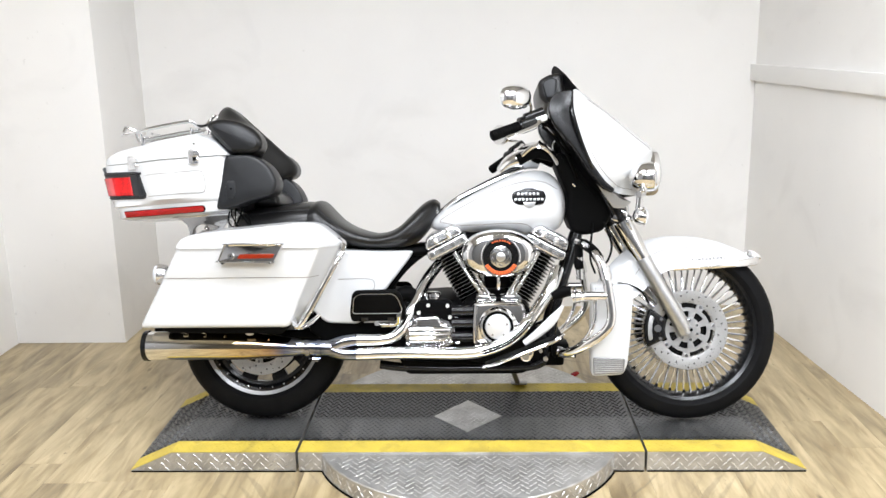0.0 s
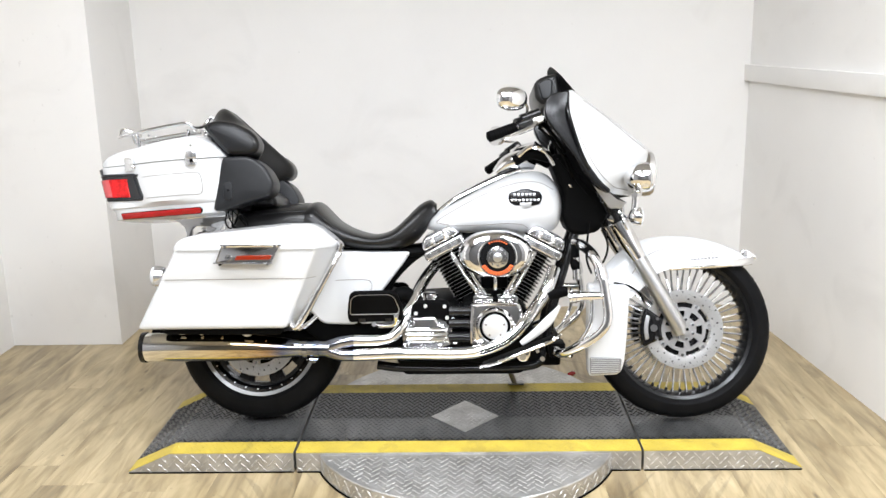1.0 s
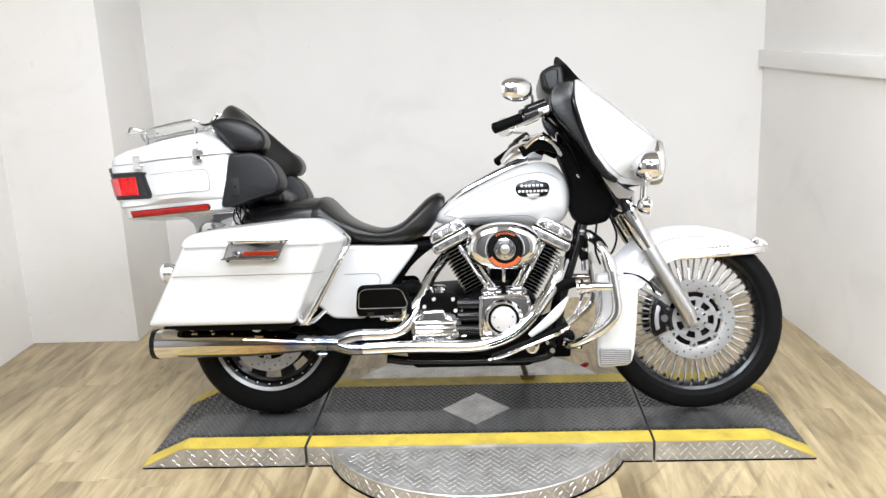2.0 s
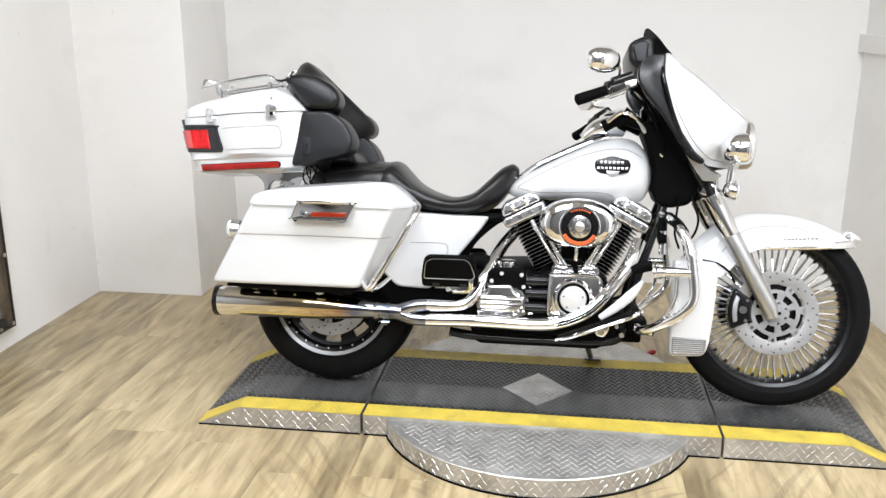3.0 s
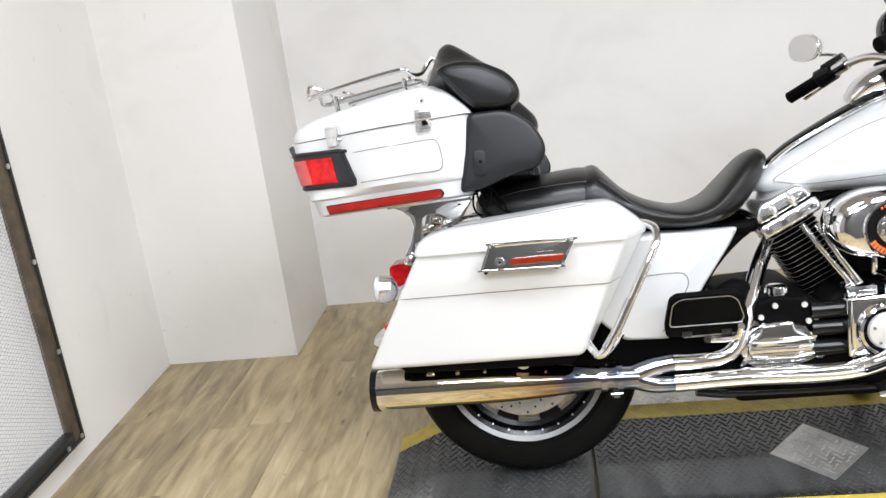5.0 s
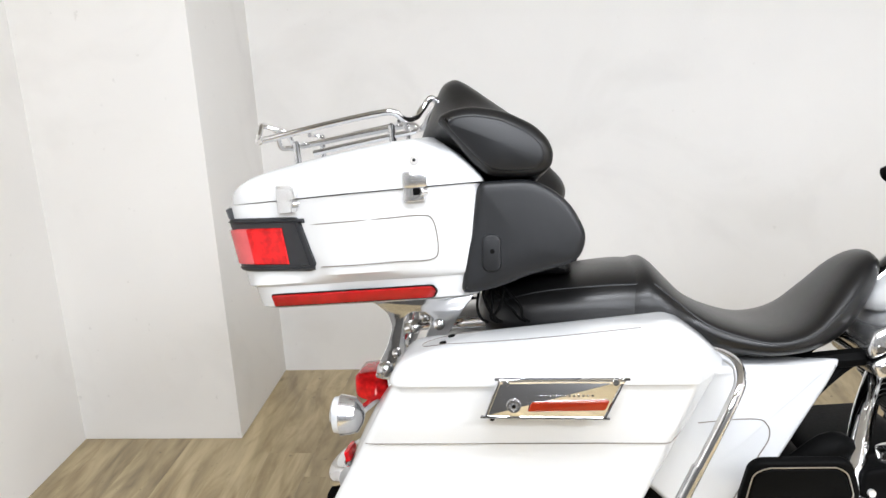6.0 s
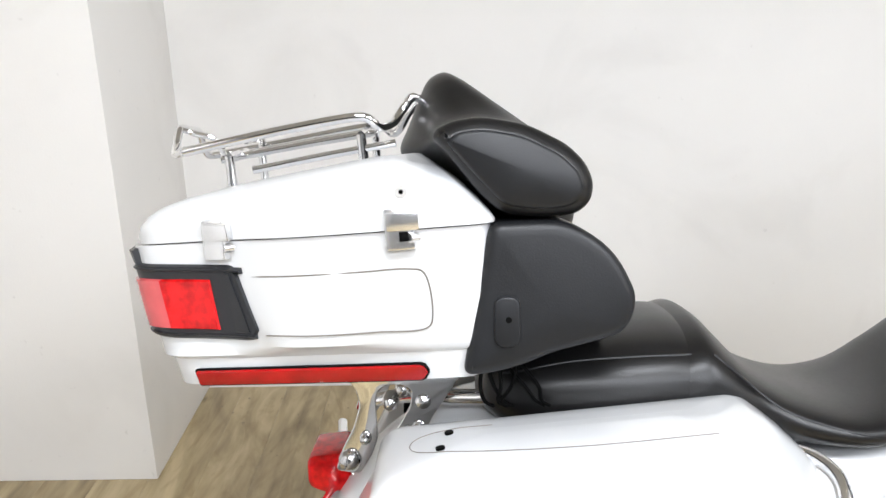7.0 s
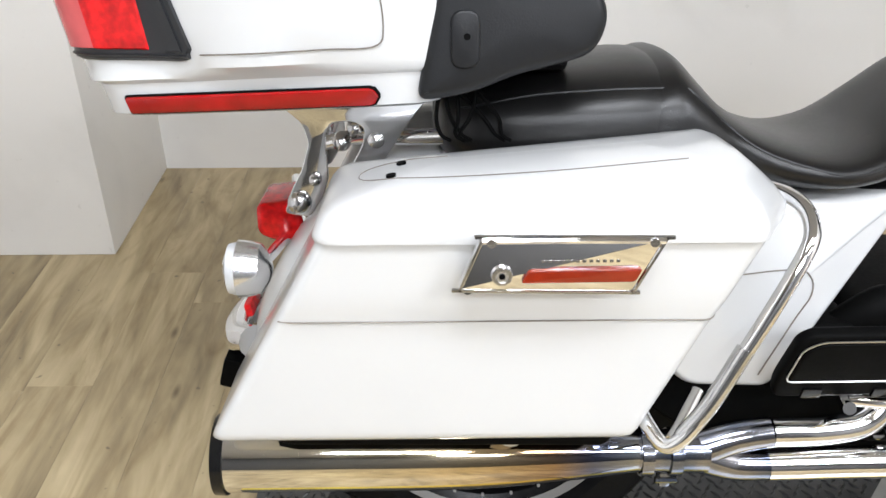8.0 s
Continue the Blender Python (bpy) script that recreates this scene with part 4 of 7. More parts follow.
bm = bm_new()
shell(bm, [(1.07, 0.572), (1.01, 0.566), (0.90, 0.56), (0.76, 0.553), (0.70, 0.53), (0.645, 0.475), (0.585, 0.43), (0.545, 0.40)],
      [(1.072, 0.580), (1.03, 0.620), (0.93, 0.660), (0.815, 0.680), (0.692, 0.672), (0.582, 0.618), (0.490, 0.512), (0.462, 0.42)],
      [0.055, 0.082, 0.09, 0.092, 0.092, 0.09, 0.088, 0.085], p=2.6, nv=40)
f_fender = part("front_fender", bm, WHITE, bike, "deep glossy white front fender")
for s in (-1, 1):
    bm = bm_new()
    tube(bm, [(1.068, s * 0.058, 0.573), (1.01, s * 0.083, 0.567), (0.90, s * 0.092, 0.561), (0.755, s * 0.094, 0.554)], 0.0065, 8, 24)
    part("fender_trim", bm, CHROME, f_fender, "chrome trim along the fender's lower edge")
    stripe(f_fender, [(0.938, 0.576), (0.948, 0.598), (0.915, 0.616), (0.83, 0.634), (0.72, 0.624), (0.66, 0.587), (0.62, 0.537)], s)
    spots = on_side(f_fender, [(0.828, 0.587), (0.88, 0.590), (0.935, 0.594)], s, 9, 0.0006)
    bars("script_bar", [(tuple(p), (0.0100 if k % 3 else 0.006, 0.0014, 0.0065 if k % 3 else 0.014), (0, -8, 0)) for k, p in enumerate(spots)], SCRIPT, f_fender, "small grey unreadable script bar", 0.0003)
bm = bm_new()
tube(bm, [(0.99, -0.088, 0.573), (1.05, -0.072, 0.582), (1.083, -0.03, 0.59), (1.088, 0, 0.592), (1.083, 0.03, 0.59), (1.05, 0.072, 0.582), (0.99, 0.088, 0.573)], 0.011, 8, 30, 0.5)
part("fender_tip", bm, CHROME, f_fender, "chrome bumper at the fender's nose")
bm = bm_new()
pillow(bm, [(1.024, 0.604), (1.046, 0.626), (1.066, 0.624), (1.096, 0.604), (1.098, 0.588), (1.05, 0.586)], -0.036, 0.036, 0.006, corner=0.007)
part("fender_lamp", bm, CHROME, f_fender, "small chrome lamp housing at the fender's nose")
bm = bm_new()
tube(bm, [(0.55, -0.094, 0.505), (0.60, -0.098, 0.495), (0.64, -0.10, 0.468), (0.66, -0.105, 0.43)], 0.004, 6, 14)
part("brake_hose", bm, BLACKMATT, bike)

bm = bm_new()
arc_e = [(RX + 0.35 * math.cos(radians(a)), RZ + 0.33 * math.sin(radians(a))) for a in (38, 62, 86, 110, 134, 158, 174)]
arc_c = [(RX + 0.375 * math.cos(radians(a)), RZ + 0.40 * math.sin(radians(a))) for a in (40, 62, 86, 110, 134, 158, 174)]
shell(bm, arc_e, arc_c, [0.11] * 7, p=3.2, nv=30)
part("rear_fender", bm, WHITE, bike, "white rear fender between the bags")

in_wheel_plane({"front_tyre", "rear_tyre", "front_wheel", "rear_wheel", "brake_disc", "brake_caliper", "fork_slider", "fork_cover", "fork_tube", "front_axle", "front_fender", "rear_fender", "brake_hose"})
# the front end leans a little further about the top of the fork
FRONT_PLANE = Matrix.Translation((0, 0, 0.90)) @ pose(0, 0, 0, -2.3, 0, 0) @ Matrix.Translation((0, 0, -0.90))
for o in bike.children:
    kind = o.name.split(".")[0]
    front_disc = kind == "brake_disc" and sum(v.co.x for v in o.data.vertices) > 0
    if front_disc or kind in {"front_tyre", "front_wheel", "brake_caliper", "fork_slider", "fork_cover", "fork_tube", "front_axle", "front_fender", "brake_hose"}:
        o.matrix_basis = FRONT_PLANE @ o.matrix_basis

# frame, swingarm, engine cradle
bm = bm_new()
for s in (-1, 1):
    tube(bm, [(0.445, s * 0.05, 0.80), (0.385, s * 0.075, 0.62), (0.325, s * 0.10, 0.43), (0.29, s * 0.12, 0.27), (0.24, s * 0.13, 0.208), (0.0, s * 0.13, 0.199), (-0.24, s * 0.13, 0.203), (-0.34, s * 0.13, 0.215)], 0.017, 10, 50)
part("frame", bm, BLACK, bike, "gloss black tubular frame")
bm = bm_new()
for s in (-1, 1):
    tube(bm, [(0.42, s * 0.03, 0.80), (0.20, s * 0.04, 0.72), (-0.12, s * 0.08, 0.66), (-0.30, s * 0.10, 0.50), (-0.33, s * 0.12, 0.3)], 0.013, 8, 30)
    tube(bm, [(-0.30, s * 0.12, 0.36), (-0.55, s * 0.13, 0.33), (RX, s * 0.125, RZ)], 0.026, 8, 14)
    tube(bm, [(-0.16, s * 0.10, 0.64), (-0.5, s * 0.12, 0.62), (-1.0, s * 0.12, 0.62)], 0.018, 8, 14)
part("rear_frame", bm, BLACKMATT, bike)
bm = bm_new()
rod(bm, (0.38, 0, 0.98), (0.47, 0, 0.75), 0.04, seg=16)
part("steering_head", bm, BLACK, bike)
bm = bm_new()
pillow(bm, [(0.330, 1.0), (0.40, 0.99), (0.455, 0.93), (0.535, 0.775), (0.50, 0.705), (0.43, 0.690), (0.385, 0.70), (0.362, 0.76), (0.366, 0.85), (0.320, 0.955)], -0.10, 0.10, 0.02, corner=0.02)
part("fork_shroud", bm, BLACKMATT, bike, "matt black housing behind the fork")
bm = bm_new()
pillow(bm, [(-0.27, 0.245), (0.20, 0.245), (0.24, 0.215), (0.20, 0.178), (-0.24, 0.178)], -0.145, 0.145, 0.012, corner=0.02)
part("oil_pan", bm, BLACKMATT, bike, "black oil pan under the engine")
bm = bm_new()
block(bm, (0.285, 0, 0.26), (0.13, 0.26, 0.11), 0.012)
block(bm, (0.33, -0.16, 0.28), (0.06, 0.10, 0.05), 0.008)
part("front_mount", bm, BLACKMATT, bike)
pieces("mount_bolt", [((x, -0.15, z), (x, -0.125, z), r) for x, z, r in ((0.235, 0.27, 0.006), (0.262, 0.265, 0.007), (0.28, 0.235, 0.009))], SATIN, bike, seg=8)

# engine
bm = bm_new()
pillow(bm, [(-0.02, 0.46), (0.10, 0.49), (0.21, 0.45), (0.25, 0.36), (0.23, 0.26), (0.12, 0.22), (-0.02, 0.235), (-0.05, 0.34)], -0.19, 0.17, 0.02, corner=0.04)
part("crankcase", bm, BLACKMATT, bike, "black crankcase")
bm = bm_new()
pillow(bm, [(-0.25, 0.46), (-0.06, 0.47), (-0.01, 0.42), (-0.01, 0.27), (-0.24, 0.26), (-0.30, 0.33)], -0.19, 0.17, 0.02, corner=0.03)
gearbox = part("gearbox", bm, BLACKMATT, bike, "black gearbox case")
bm = bm_new()
pillow(bm, [(-0.205, 0.415), (-0.195, 0.462), (-0.14, 0.474), (-0.066, 0.466), (-0.056, 0.40), (-0.08, 0.385)], -0.222, -0.15, 0.008, corner=0.012)
part("gearbox_top", bm, BLACKMATT, gearbox)
bm = bm_new()
lathe(bm, [(0.004, 0.497), (0.022, 0.496), (0.030, 0.491), (0.031, 0.480), (0.026, 0.477), (0.026, 0.455)], (-0.135, -0.185, 0), 28, "z")
part("filler_cap", bm, CHROME, gearbox, "chrome filler cap")
pieces("case_bolt", [((x, -0.230, z), (x, -0.215, z), 0.0068) for x, z in ((-0.150, 0.452), (-0.080, 0.450), (-0.072, 0.408), (-0.185, 0.425))], BRIGHTALU, gearbox, seg=12)
bm = bm_new()
pillow(bm, [(-0.222, 0.372), (-0.197, 0.386), (-0.193, 0.412), (-0.112, 0.417), (-0.106, 0.392), (-0.078, 0.38), (-0.066, 0.35), (-0.072, 0.325), (-0.095, 0.317), (-0.205, 0.317), (-0.226, 0.335)], -0.25, -0.17, 0.010, corner=0.011)
side = part("gearbox_cover", bm, CHROME, gearbox, "polished chrome gearbox side cover")
for z in (0.335, 0.352, 0.37):
    part("cover_rib", tube(bm_new(), [(-0.215, -0.249, z), (-0.14, -0.254, z), (-0.07, -0.249, z)], 0.005, 8, 8), CHROME, side)
pieces("bolt", [((x, -0.215, z), (x, -0.188, z), 0.009) for x, z in ((-0.232, 0.30), (-0.18, 0.292), (-0.11, 0.292), (-0.045, 0.315), (-0.05, 0.40), (-0.20, 0.41), (-0.16, 0.455), (-0.06, 0.425))], CHROME, gearbox)
part("cover_flange", pillow(bm_new(), [(-0.235, 0.37), (-0.20, 0.40), (-0.09, 0.41), (-0.052, 0.365), (-0.056, 0.31), (-0.10, 0.295), (-0.21, 0.295), (-0.238, 0.325)], -0.222, -0.18, 0.005, corner=0.015), CHROME_WORN, gearbox)
pieces("flange_bolt", [((x, -0.230, z), (x, -0.21, z), 0.0075) for x, z in ((-0.226, 0.318), (-0.165, 0.303), (-0.10, 0.304), (-0.062, 0.335), (-0.062, 0.37))], CHROME, gearbox)
pieces("oil_fitting", [((-0.065, -0.215, z), (0.015, -0.215, z), 0.021) for z in (0.335, 0.385, 0.43)], BLACK, gearbox, "black oil line fitting", 14)
bm = bm_new()
pillow(bm, [(0.012, 0.465), (0.19, 0.465), (0.205, 0.42), (0.185, 0.345), (0.15, 0.315), (0.02, 0.308)], -0.245, -0.18, 0.012, corner=0.02)
cam_cover = part("cam_cover", bm, CHROME, bike, "polished chrome cam cover")
bm = bm_new()
lathe(bm, [(0.002, -0.271), (0.030, -0.269), (0.043, -0.264), (0.046, -0.257), (0.046, -0.245), (0.002, -0.245)], (0.101, 0, 0.378), 44)
part("cam_disc", bm, BRIGHTALU, cam_cover, "round bright timer cover")
bm = bm_new()
lathe(bm, [(0.046, -0.256), (0.054, -0.255), (0.054, -0.244), (0.046, -0.244)], (0.101, 0, 0.378), 44, closed=True)
part("cam_ring", bm, BLACKMATT, cam_cover)
bm = bm_new()
lathe(bm, [(0.0535, -0.258), (0.057, -0.263), (0.063, -0.260), (0.070, -0.244), (0.0535, -0.244)], (0.101, 0, 0.378), 44, closed=True)
part("cover_bulge", bm, CHROME, cam_cover)
bm = bm_new()
tube(bm, [(0.018, -0.247, 0.318), (0.017, -0.249, 0.39), (0.022, -0.247, 0.455)], 0.006, 8, 14)
tube(bm, [(0.022, -0.247, 0.457), (0.10, -0.250, 0.461), (0.18, -0.247, 0.457)], 0.006, 8, 14)
part("cover_lip", bm, CHROME, cam_cover)
pieces("rivet", [((0.101 + 0.034 * math.cos(a), -0.2715, 0.378 + 0.034 * math.sin(a)), (0.101 + 0.034 * math.cos(a), -0.262, 0.378 + 0.034 * math.sin(a)), 0.0035) for a in (radians(90 + 72 * k) for k in range(5))], STRIPE, cam_cover, seg=8)
pieces("bolt", [((x, -0.252, z), (x, -0.24, z), 0.007) for x, z in ((0.025, 0.452), (0.022, 0.32), (0.16, 0.325), (0.195, 0.43), (0.11, 0.457))], CHROME, cam_cover)

VX, VZ = 0.097, 0.306


def cylinder(deg, name):
    """A finned barrel leaning deg from upright, with head, rocker box and pushrod tubes."""
    m = pose(VX, 0, VZ, 0, deg, 0)
    bm = bm_new()
    rod(bm, (0, 0, 0.12), (0, 0, 0.372), 0.052, seg=24)
    barrel = part(name, bm, BLACKMATT, bike, "black finned engine cylinder")
    barrel.matrix_basis = m
    fin_bm = bm_new()
    out = rounded([(-0.064, -0.085), (0.064, -0.085), (0.064, 0.085), (-0.064, 0.085)], 0.03, 5)
    rings(fin_bm, [[(p.x * f, p.y * f, z) for p in out] for z, f in ((-0.0014, 0.99), (-0.0007, 1.0), (0.0007, 1.0), (0.0014, 0.99))])
    fin = None
    for k in range(17):
        mm = pose(0, 0, 0.150 + k * 0.0136) @ Matrix.Diagonal((0.93 + 0.007 * k + (0.03 if k > 12 else 0), 0.95 + 0.007 * k, 1, 1))
        if fin is None:
            fin = part("fin", fin_bm, BLACK, barrel, "black fin with bright edge")
            fin.matrix_basis = mm
        else:
            repeat(fin, mm)
    rim_bm = bm_new()
    rings(rim_bm, [[(p.x * f, p.y * f, z) for p in out] for z, f in ((-0.0005, 1.0015), (0.0005, 1.0015))], caps=False)
    edge = None
    for k in range(17):
        mm = pose(0, 0, 0.150 + k * 0.0136) @ Matrix.Diagonal((0.93 + 0.007 * k + (0.03 if k > 12 else 0), 0.95 + 0.007 * k, 1, 1))
        if edge is None:
            edge = part("fin_edge", rim_bm, SATIN, barrel, "machined bright fin edge")
            edge.matrix_basis = mm
        else:
            repeat(edge, mm)
    bm = bm_new()
    pillow(bm, [(-0.076, 0.372), (0.076, 0.372), (0.082, 0.386), (0.078, 0.410), (-0.078, 0.410), (-0.082, 0.386)], -0.142, 0.10, 0.009, 0.004, corner=0.010)
    head = part("rocker_box", bm, POLISHED, barrel, "polished rocker box")
    bm = bm_new()
    pillow(bm, [(-0.077, 0.411), (0.077, 0.411), (0.072, 0.440), (0.056, 0.458), (-0.050, 0.460), (-0.070, 0.442)], -0.140, 0.09, 0.014, 0.004, corner=0.016)
    part("rocker_lid", bm, POLISHED, head)
    pieces("bolt", [((x, -0.148, 0.392), (x, -0.130, 0.392), 0.0085) for x in (-0.062, -0.02, 0.022, 0.062)] + [((x, -0.143, 0.428), (x, -0.125, 0.428), 0.007) for x in (-0.052, 0.052)], CHROME_WORN, head, seg=12)
    for x in (-0.028, 0.026):
        part("box_rib", tube(bm_new(), [(x, -0.139, 0.416), (x * 0.95, -0.142, 0.434), (x * 0.9, -0.130, 0.455)], [0.008, 0.009, 0.005], 8, 8), POLISHED, head)
    part("gasket", block(bm_new(), (0, -0.018, 0.4105), (0.150, 0.236, 0.002), 0.0005), BLACKMATT, head)
    return barrel


cylinder(-27, "rear_cylinder")
cylinder(28, "front_cylinder")
for tx, bx in ((-0.055, 0.065), (-0.02, 0.085), (0.225, 0.125), (0.255, 0.145)):
    bm = bm_new()
    tube(bm, [(bx, -0.175, 0.455), (bx + (tx - bx) * 0.5, -0.165, 0.54), (tx, -0.14, 0.635)], [0.011, 0.0085, 0.0085], 10, 8)
    tube(bm, [(bx, -0.18, 0.45), (bx + (tx - bx) * 0.10, -0.178, 0.472)], 0.015, 10, 2)
    part("pushrod_tube", bm, CHROME, bike, "chrome pushrod tube")
for x in (0.06, 0.15):
    bm = bm_new()
    block(bm, (x, -0.185, 0.47), (0.075, 0.06, 0.028), 0.008, (0, 0, 0))
    part("lifter_block", bm, CHROME, bike)
tube_bm = tube(bm_new(), [(0.105, -0.165, 0.50), (0.107, -0.168, 0.53), (0.104, -0.168, 0.56)], [0.007, 0.008, 0.006], 8, 10)
part("sensor_plug", tube_bm, CHROME, bike)
bm = bm_new()
block(bm, (0.104, -0.05, 0.56), (0.10, 0.2, 0.12), 0.02)
part("intake", bm, BLACKMATT, bike)

# air cleaner
AX, AZ = 0.107, 0.640
bm = bm_new()
loops = []
for y, f in ((-0.15, 0.90), (-0.18, 0.97), (-0.22, 1.0), (-0.25, 0.985), (-0.272, 0.92), (-0.284, 0.80), (-0.288, 0.66)):
    loops.append([(AX + 0.134 * f * math.copysign(abs(math.cos(a)) ** 0.9, math.cos(a)), y, AZ + 0.086 * f * math.copysign(abs(math.sin(a)) ** 0.95, math.sin(a)) + 0.0) for a in (2 * math.pi * k / 56 for k in range(56))])
rings(bm, loops)
air = part("air_cleaner", bm, CHROME, bike, "oval polished chrome air cleaner cover")
EX, EZ = AX + 0.005, AZ - 0.007
bm = bm_new()
lathe(bm, [(0.042, -0.292), (0.061, -0.2915), (0.062, -0.286), (0.042, -0.286)], (EX, 0, EZ), 48, closed=True)
part("emblem_ring", bm, BLACK, air, "black emblem ring")
bm = bm_new()
lathe(bm, [(0.002, -0.300), (0.024, -0.299), (0.038, -0.296), (0.043, -0.287)], (EX, 0, EZ), 40)
part("emblem_disc", bm, CHROME_WORN, air, "engraved chrome emblem disc")
bm = bm_new()
lathe(bm, [(0.061, -0.287), (0.063, -0.2935), (0.067, -0.2935), (0.071, -0.286)], (EX, 0, EZ), 48)
part("emblem_lip", bm, CHROME, air, "raised chrome lip")
bm = bm_new()
lathe(bm, [(0.0145, -0.302), (0.0165, -0.3005), (0.0145, -0.299)], (EX, 0, EZ), 24)
part("emblem_boss", bm, SATIN, air)


def emblem(start, n, sx, sz):
    rows = []
    for k in range(n):
        a = radians(start + 8.9 * k)
        rows.append(((EX + 0.0575 * math.cos(a), -0.2945, EZ + 0.0575 * math.sin(a)), (sx, 0.002, sz), (0, -math.degrees(a) + 90, 0)))
    bars("emblem_bar", rows, ORANGEPAINT, air, "plain orange bar in place of a letter", 0.0004)


emblem(212, 14, 0.0068, 0.0135)
emblem(57, 8, 0.0045, 0.006)

for k in range(9):
    a = radians(20 + 40 * k)
    part("emblem_relief", tube(bm_new(), [(EX + 0.026 * math.cos(a), -0.2985, EZ + 0.026 * math.sin(a)), (EX + 0.032 * math.cos(a + 0.35), -0.2975, EZ + 0.032 * math.sin(a + 0.35))], 0.0028, 6, 3), CHROME, air)

# exhaust
bm = bm_new()
tube(bm, [(-1.163, -0.272, 0.319), (-1.0, -0.272, 0.319), (-0.83, -0.270, 0.317), (-0.70, -0.265, 0.312), (-0.60, -0.26, 0.308)], [0.052, 0.052, 0.050, 0.040, 0.029], 28, 30)
muffler = part("muffler", bm, HEAT_REFLECTION, bike, "long polished chrome tapered muffler")
bm = bm_new()
lathe(bm, [(0.055, -1.176), (0.0555, -1.161), (0.052, -1.160), (0.05, -1.176)], (0, -0.272, 0.319), 36, "x", closed=True)
lathe(bm, [(0.001, -1.165), (0.0495, -1.166), (0.0495, -1.163), (0.001, -1.162)], (0, -0.272, 0.319), 36, "x")
part("end_cap", bm, BLACK, muffler, "black end cap")
bm = bm_new()
tube(bm, [(-0.61, -0.26, 0.308), (-0.57, -0.257, 0.306), (-0.50, -0.254, 0.303)], [0.0285, 0.03, 0.031], 18, 8)
part("collector", bm, BLUED, muffler, "heat-blued collector pipe")
bm = bm_new()
for x in (-0.585, -0.545):
    lathe(bm, [(0.0305, x - 0.008), (0.034, x - 0.008), (0.034, x + 0.008), (0.0305, x + 0.008)], (0, -0.257, 0.305), 28, "x", closed=True)
block(bm, (-0.556, -0.262, 0.268), (0.016, 0.022, 0.024), 0.003)
rod(bm, (-0.57, -0.272, 0.268), (-0.54, -0.272, 0.268), 0.005, seg=8)
part("clamp", bm, BLUED, muffler)
bm = bm_new()
tube(bm, [(-0.51, -0.254, 0.307), (-0.46, -0.254, 0.325), (-0.41, -0.254, 0.333)], [0.028, 0.024, 0.022], 16, 12)
tube(bm, [(-0.51, -0.254, 0.30), (-0.46, -0.256, 0.283), (-0.41, -0.257, 0.281)], [0.028, 0.024, 0.0225], 16, 12)
part("junction", bm, BLUED, muffler, "heat-blued forked pipe")
bm = bm_new()
tube(bm, [(-0.41, -0.254, 0.333), (-0.33, -0.25, 0.333), (-0.275, -0.243, 0.342), (-0.240, -0.230, 0.378), (-0.210, -0.195, 0.440), (-0.160, -0.110, 0.530), (-0.115, -0.045, 0.585)], 0.0215, 16, 50)
part("rear_pipe", bm, CHROME, bike, "chrome rear exhaust pipe")
bm = bm_new()
tube(bm, [(-0.41, -0.257, 0.281), (-0.24, -0.26, 0.286), (-0.04, -0.262, 0.284), (0.06, -0.262, 0.296), (0.15, -0.255, 0.335), (0.225, -0.235, 0.41), (0.29, -0.20, 0.50), (0.325, -0.15, 0.575)], 0.0235, 16, 60)
part("front_pipe", bm, CHROME, bike, "chrome front exhaust pipe with heat shield")
bm = bm_new()
for pts in ([(-0.23, -0.286, 0.295), (-0.04, -0.288, 0.293), (0.05, -0.288, 0.304), (0.14, -0.281, 0.34), (0.215, -0.262, 0.41), (0.28, -0.226, 0.50)],):
    tube(bm, pts, [0.004, 0.007, 0.008, 0.008, 0.007, 0.004], 8, 40)
part("heat_shield", bm, CHROME, bike)

# tank
TANK = [(-0.150, 0, 0.732, 0.752, 0.03), (-0.128, 0, 0.722, 0.774, 0.07), (-0.085, 0, 0.716, 0.804, 0.10), (0.0, 0, 0.711, 0.850, 0.128), (0.085, 0, 0.706, 0.892, 0.143),
        (0.17, 0, 0.702, 0.928, 0.15), (0.25, 0, 0.703, 0.943, 0.148), (0.305, 0, 0.708, 0.932, 0.138), (0.342, 0, 0.724, 0.895, 0.115), (0.362, 0, 0.765, 0.848, 0.065)]
bm = bm_new()
loft_x(bm, TANK, 44, 36, 2.5)
tank = part("fuel_tank", bm, WHITE, bike, "glossy pearl white teardrop fuel tank with pinstripes")


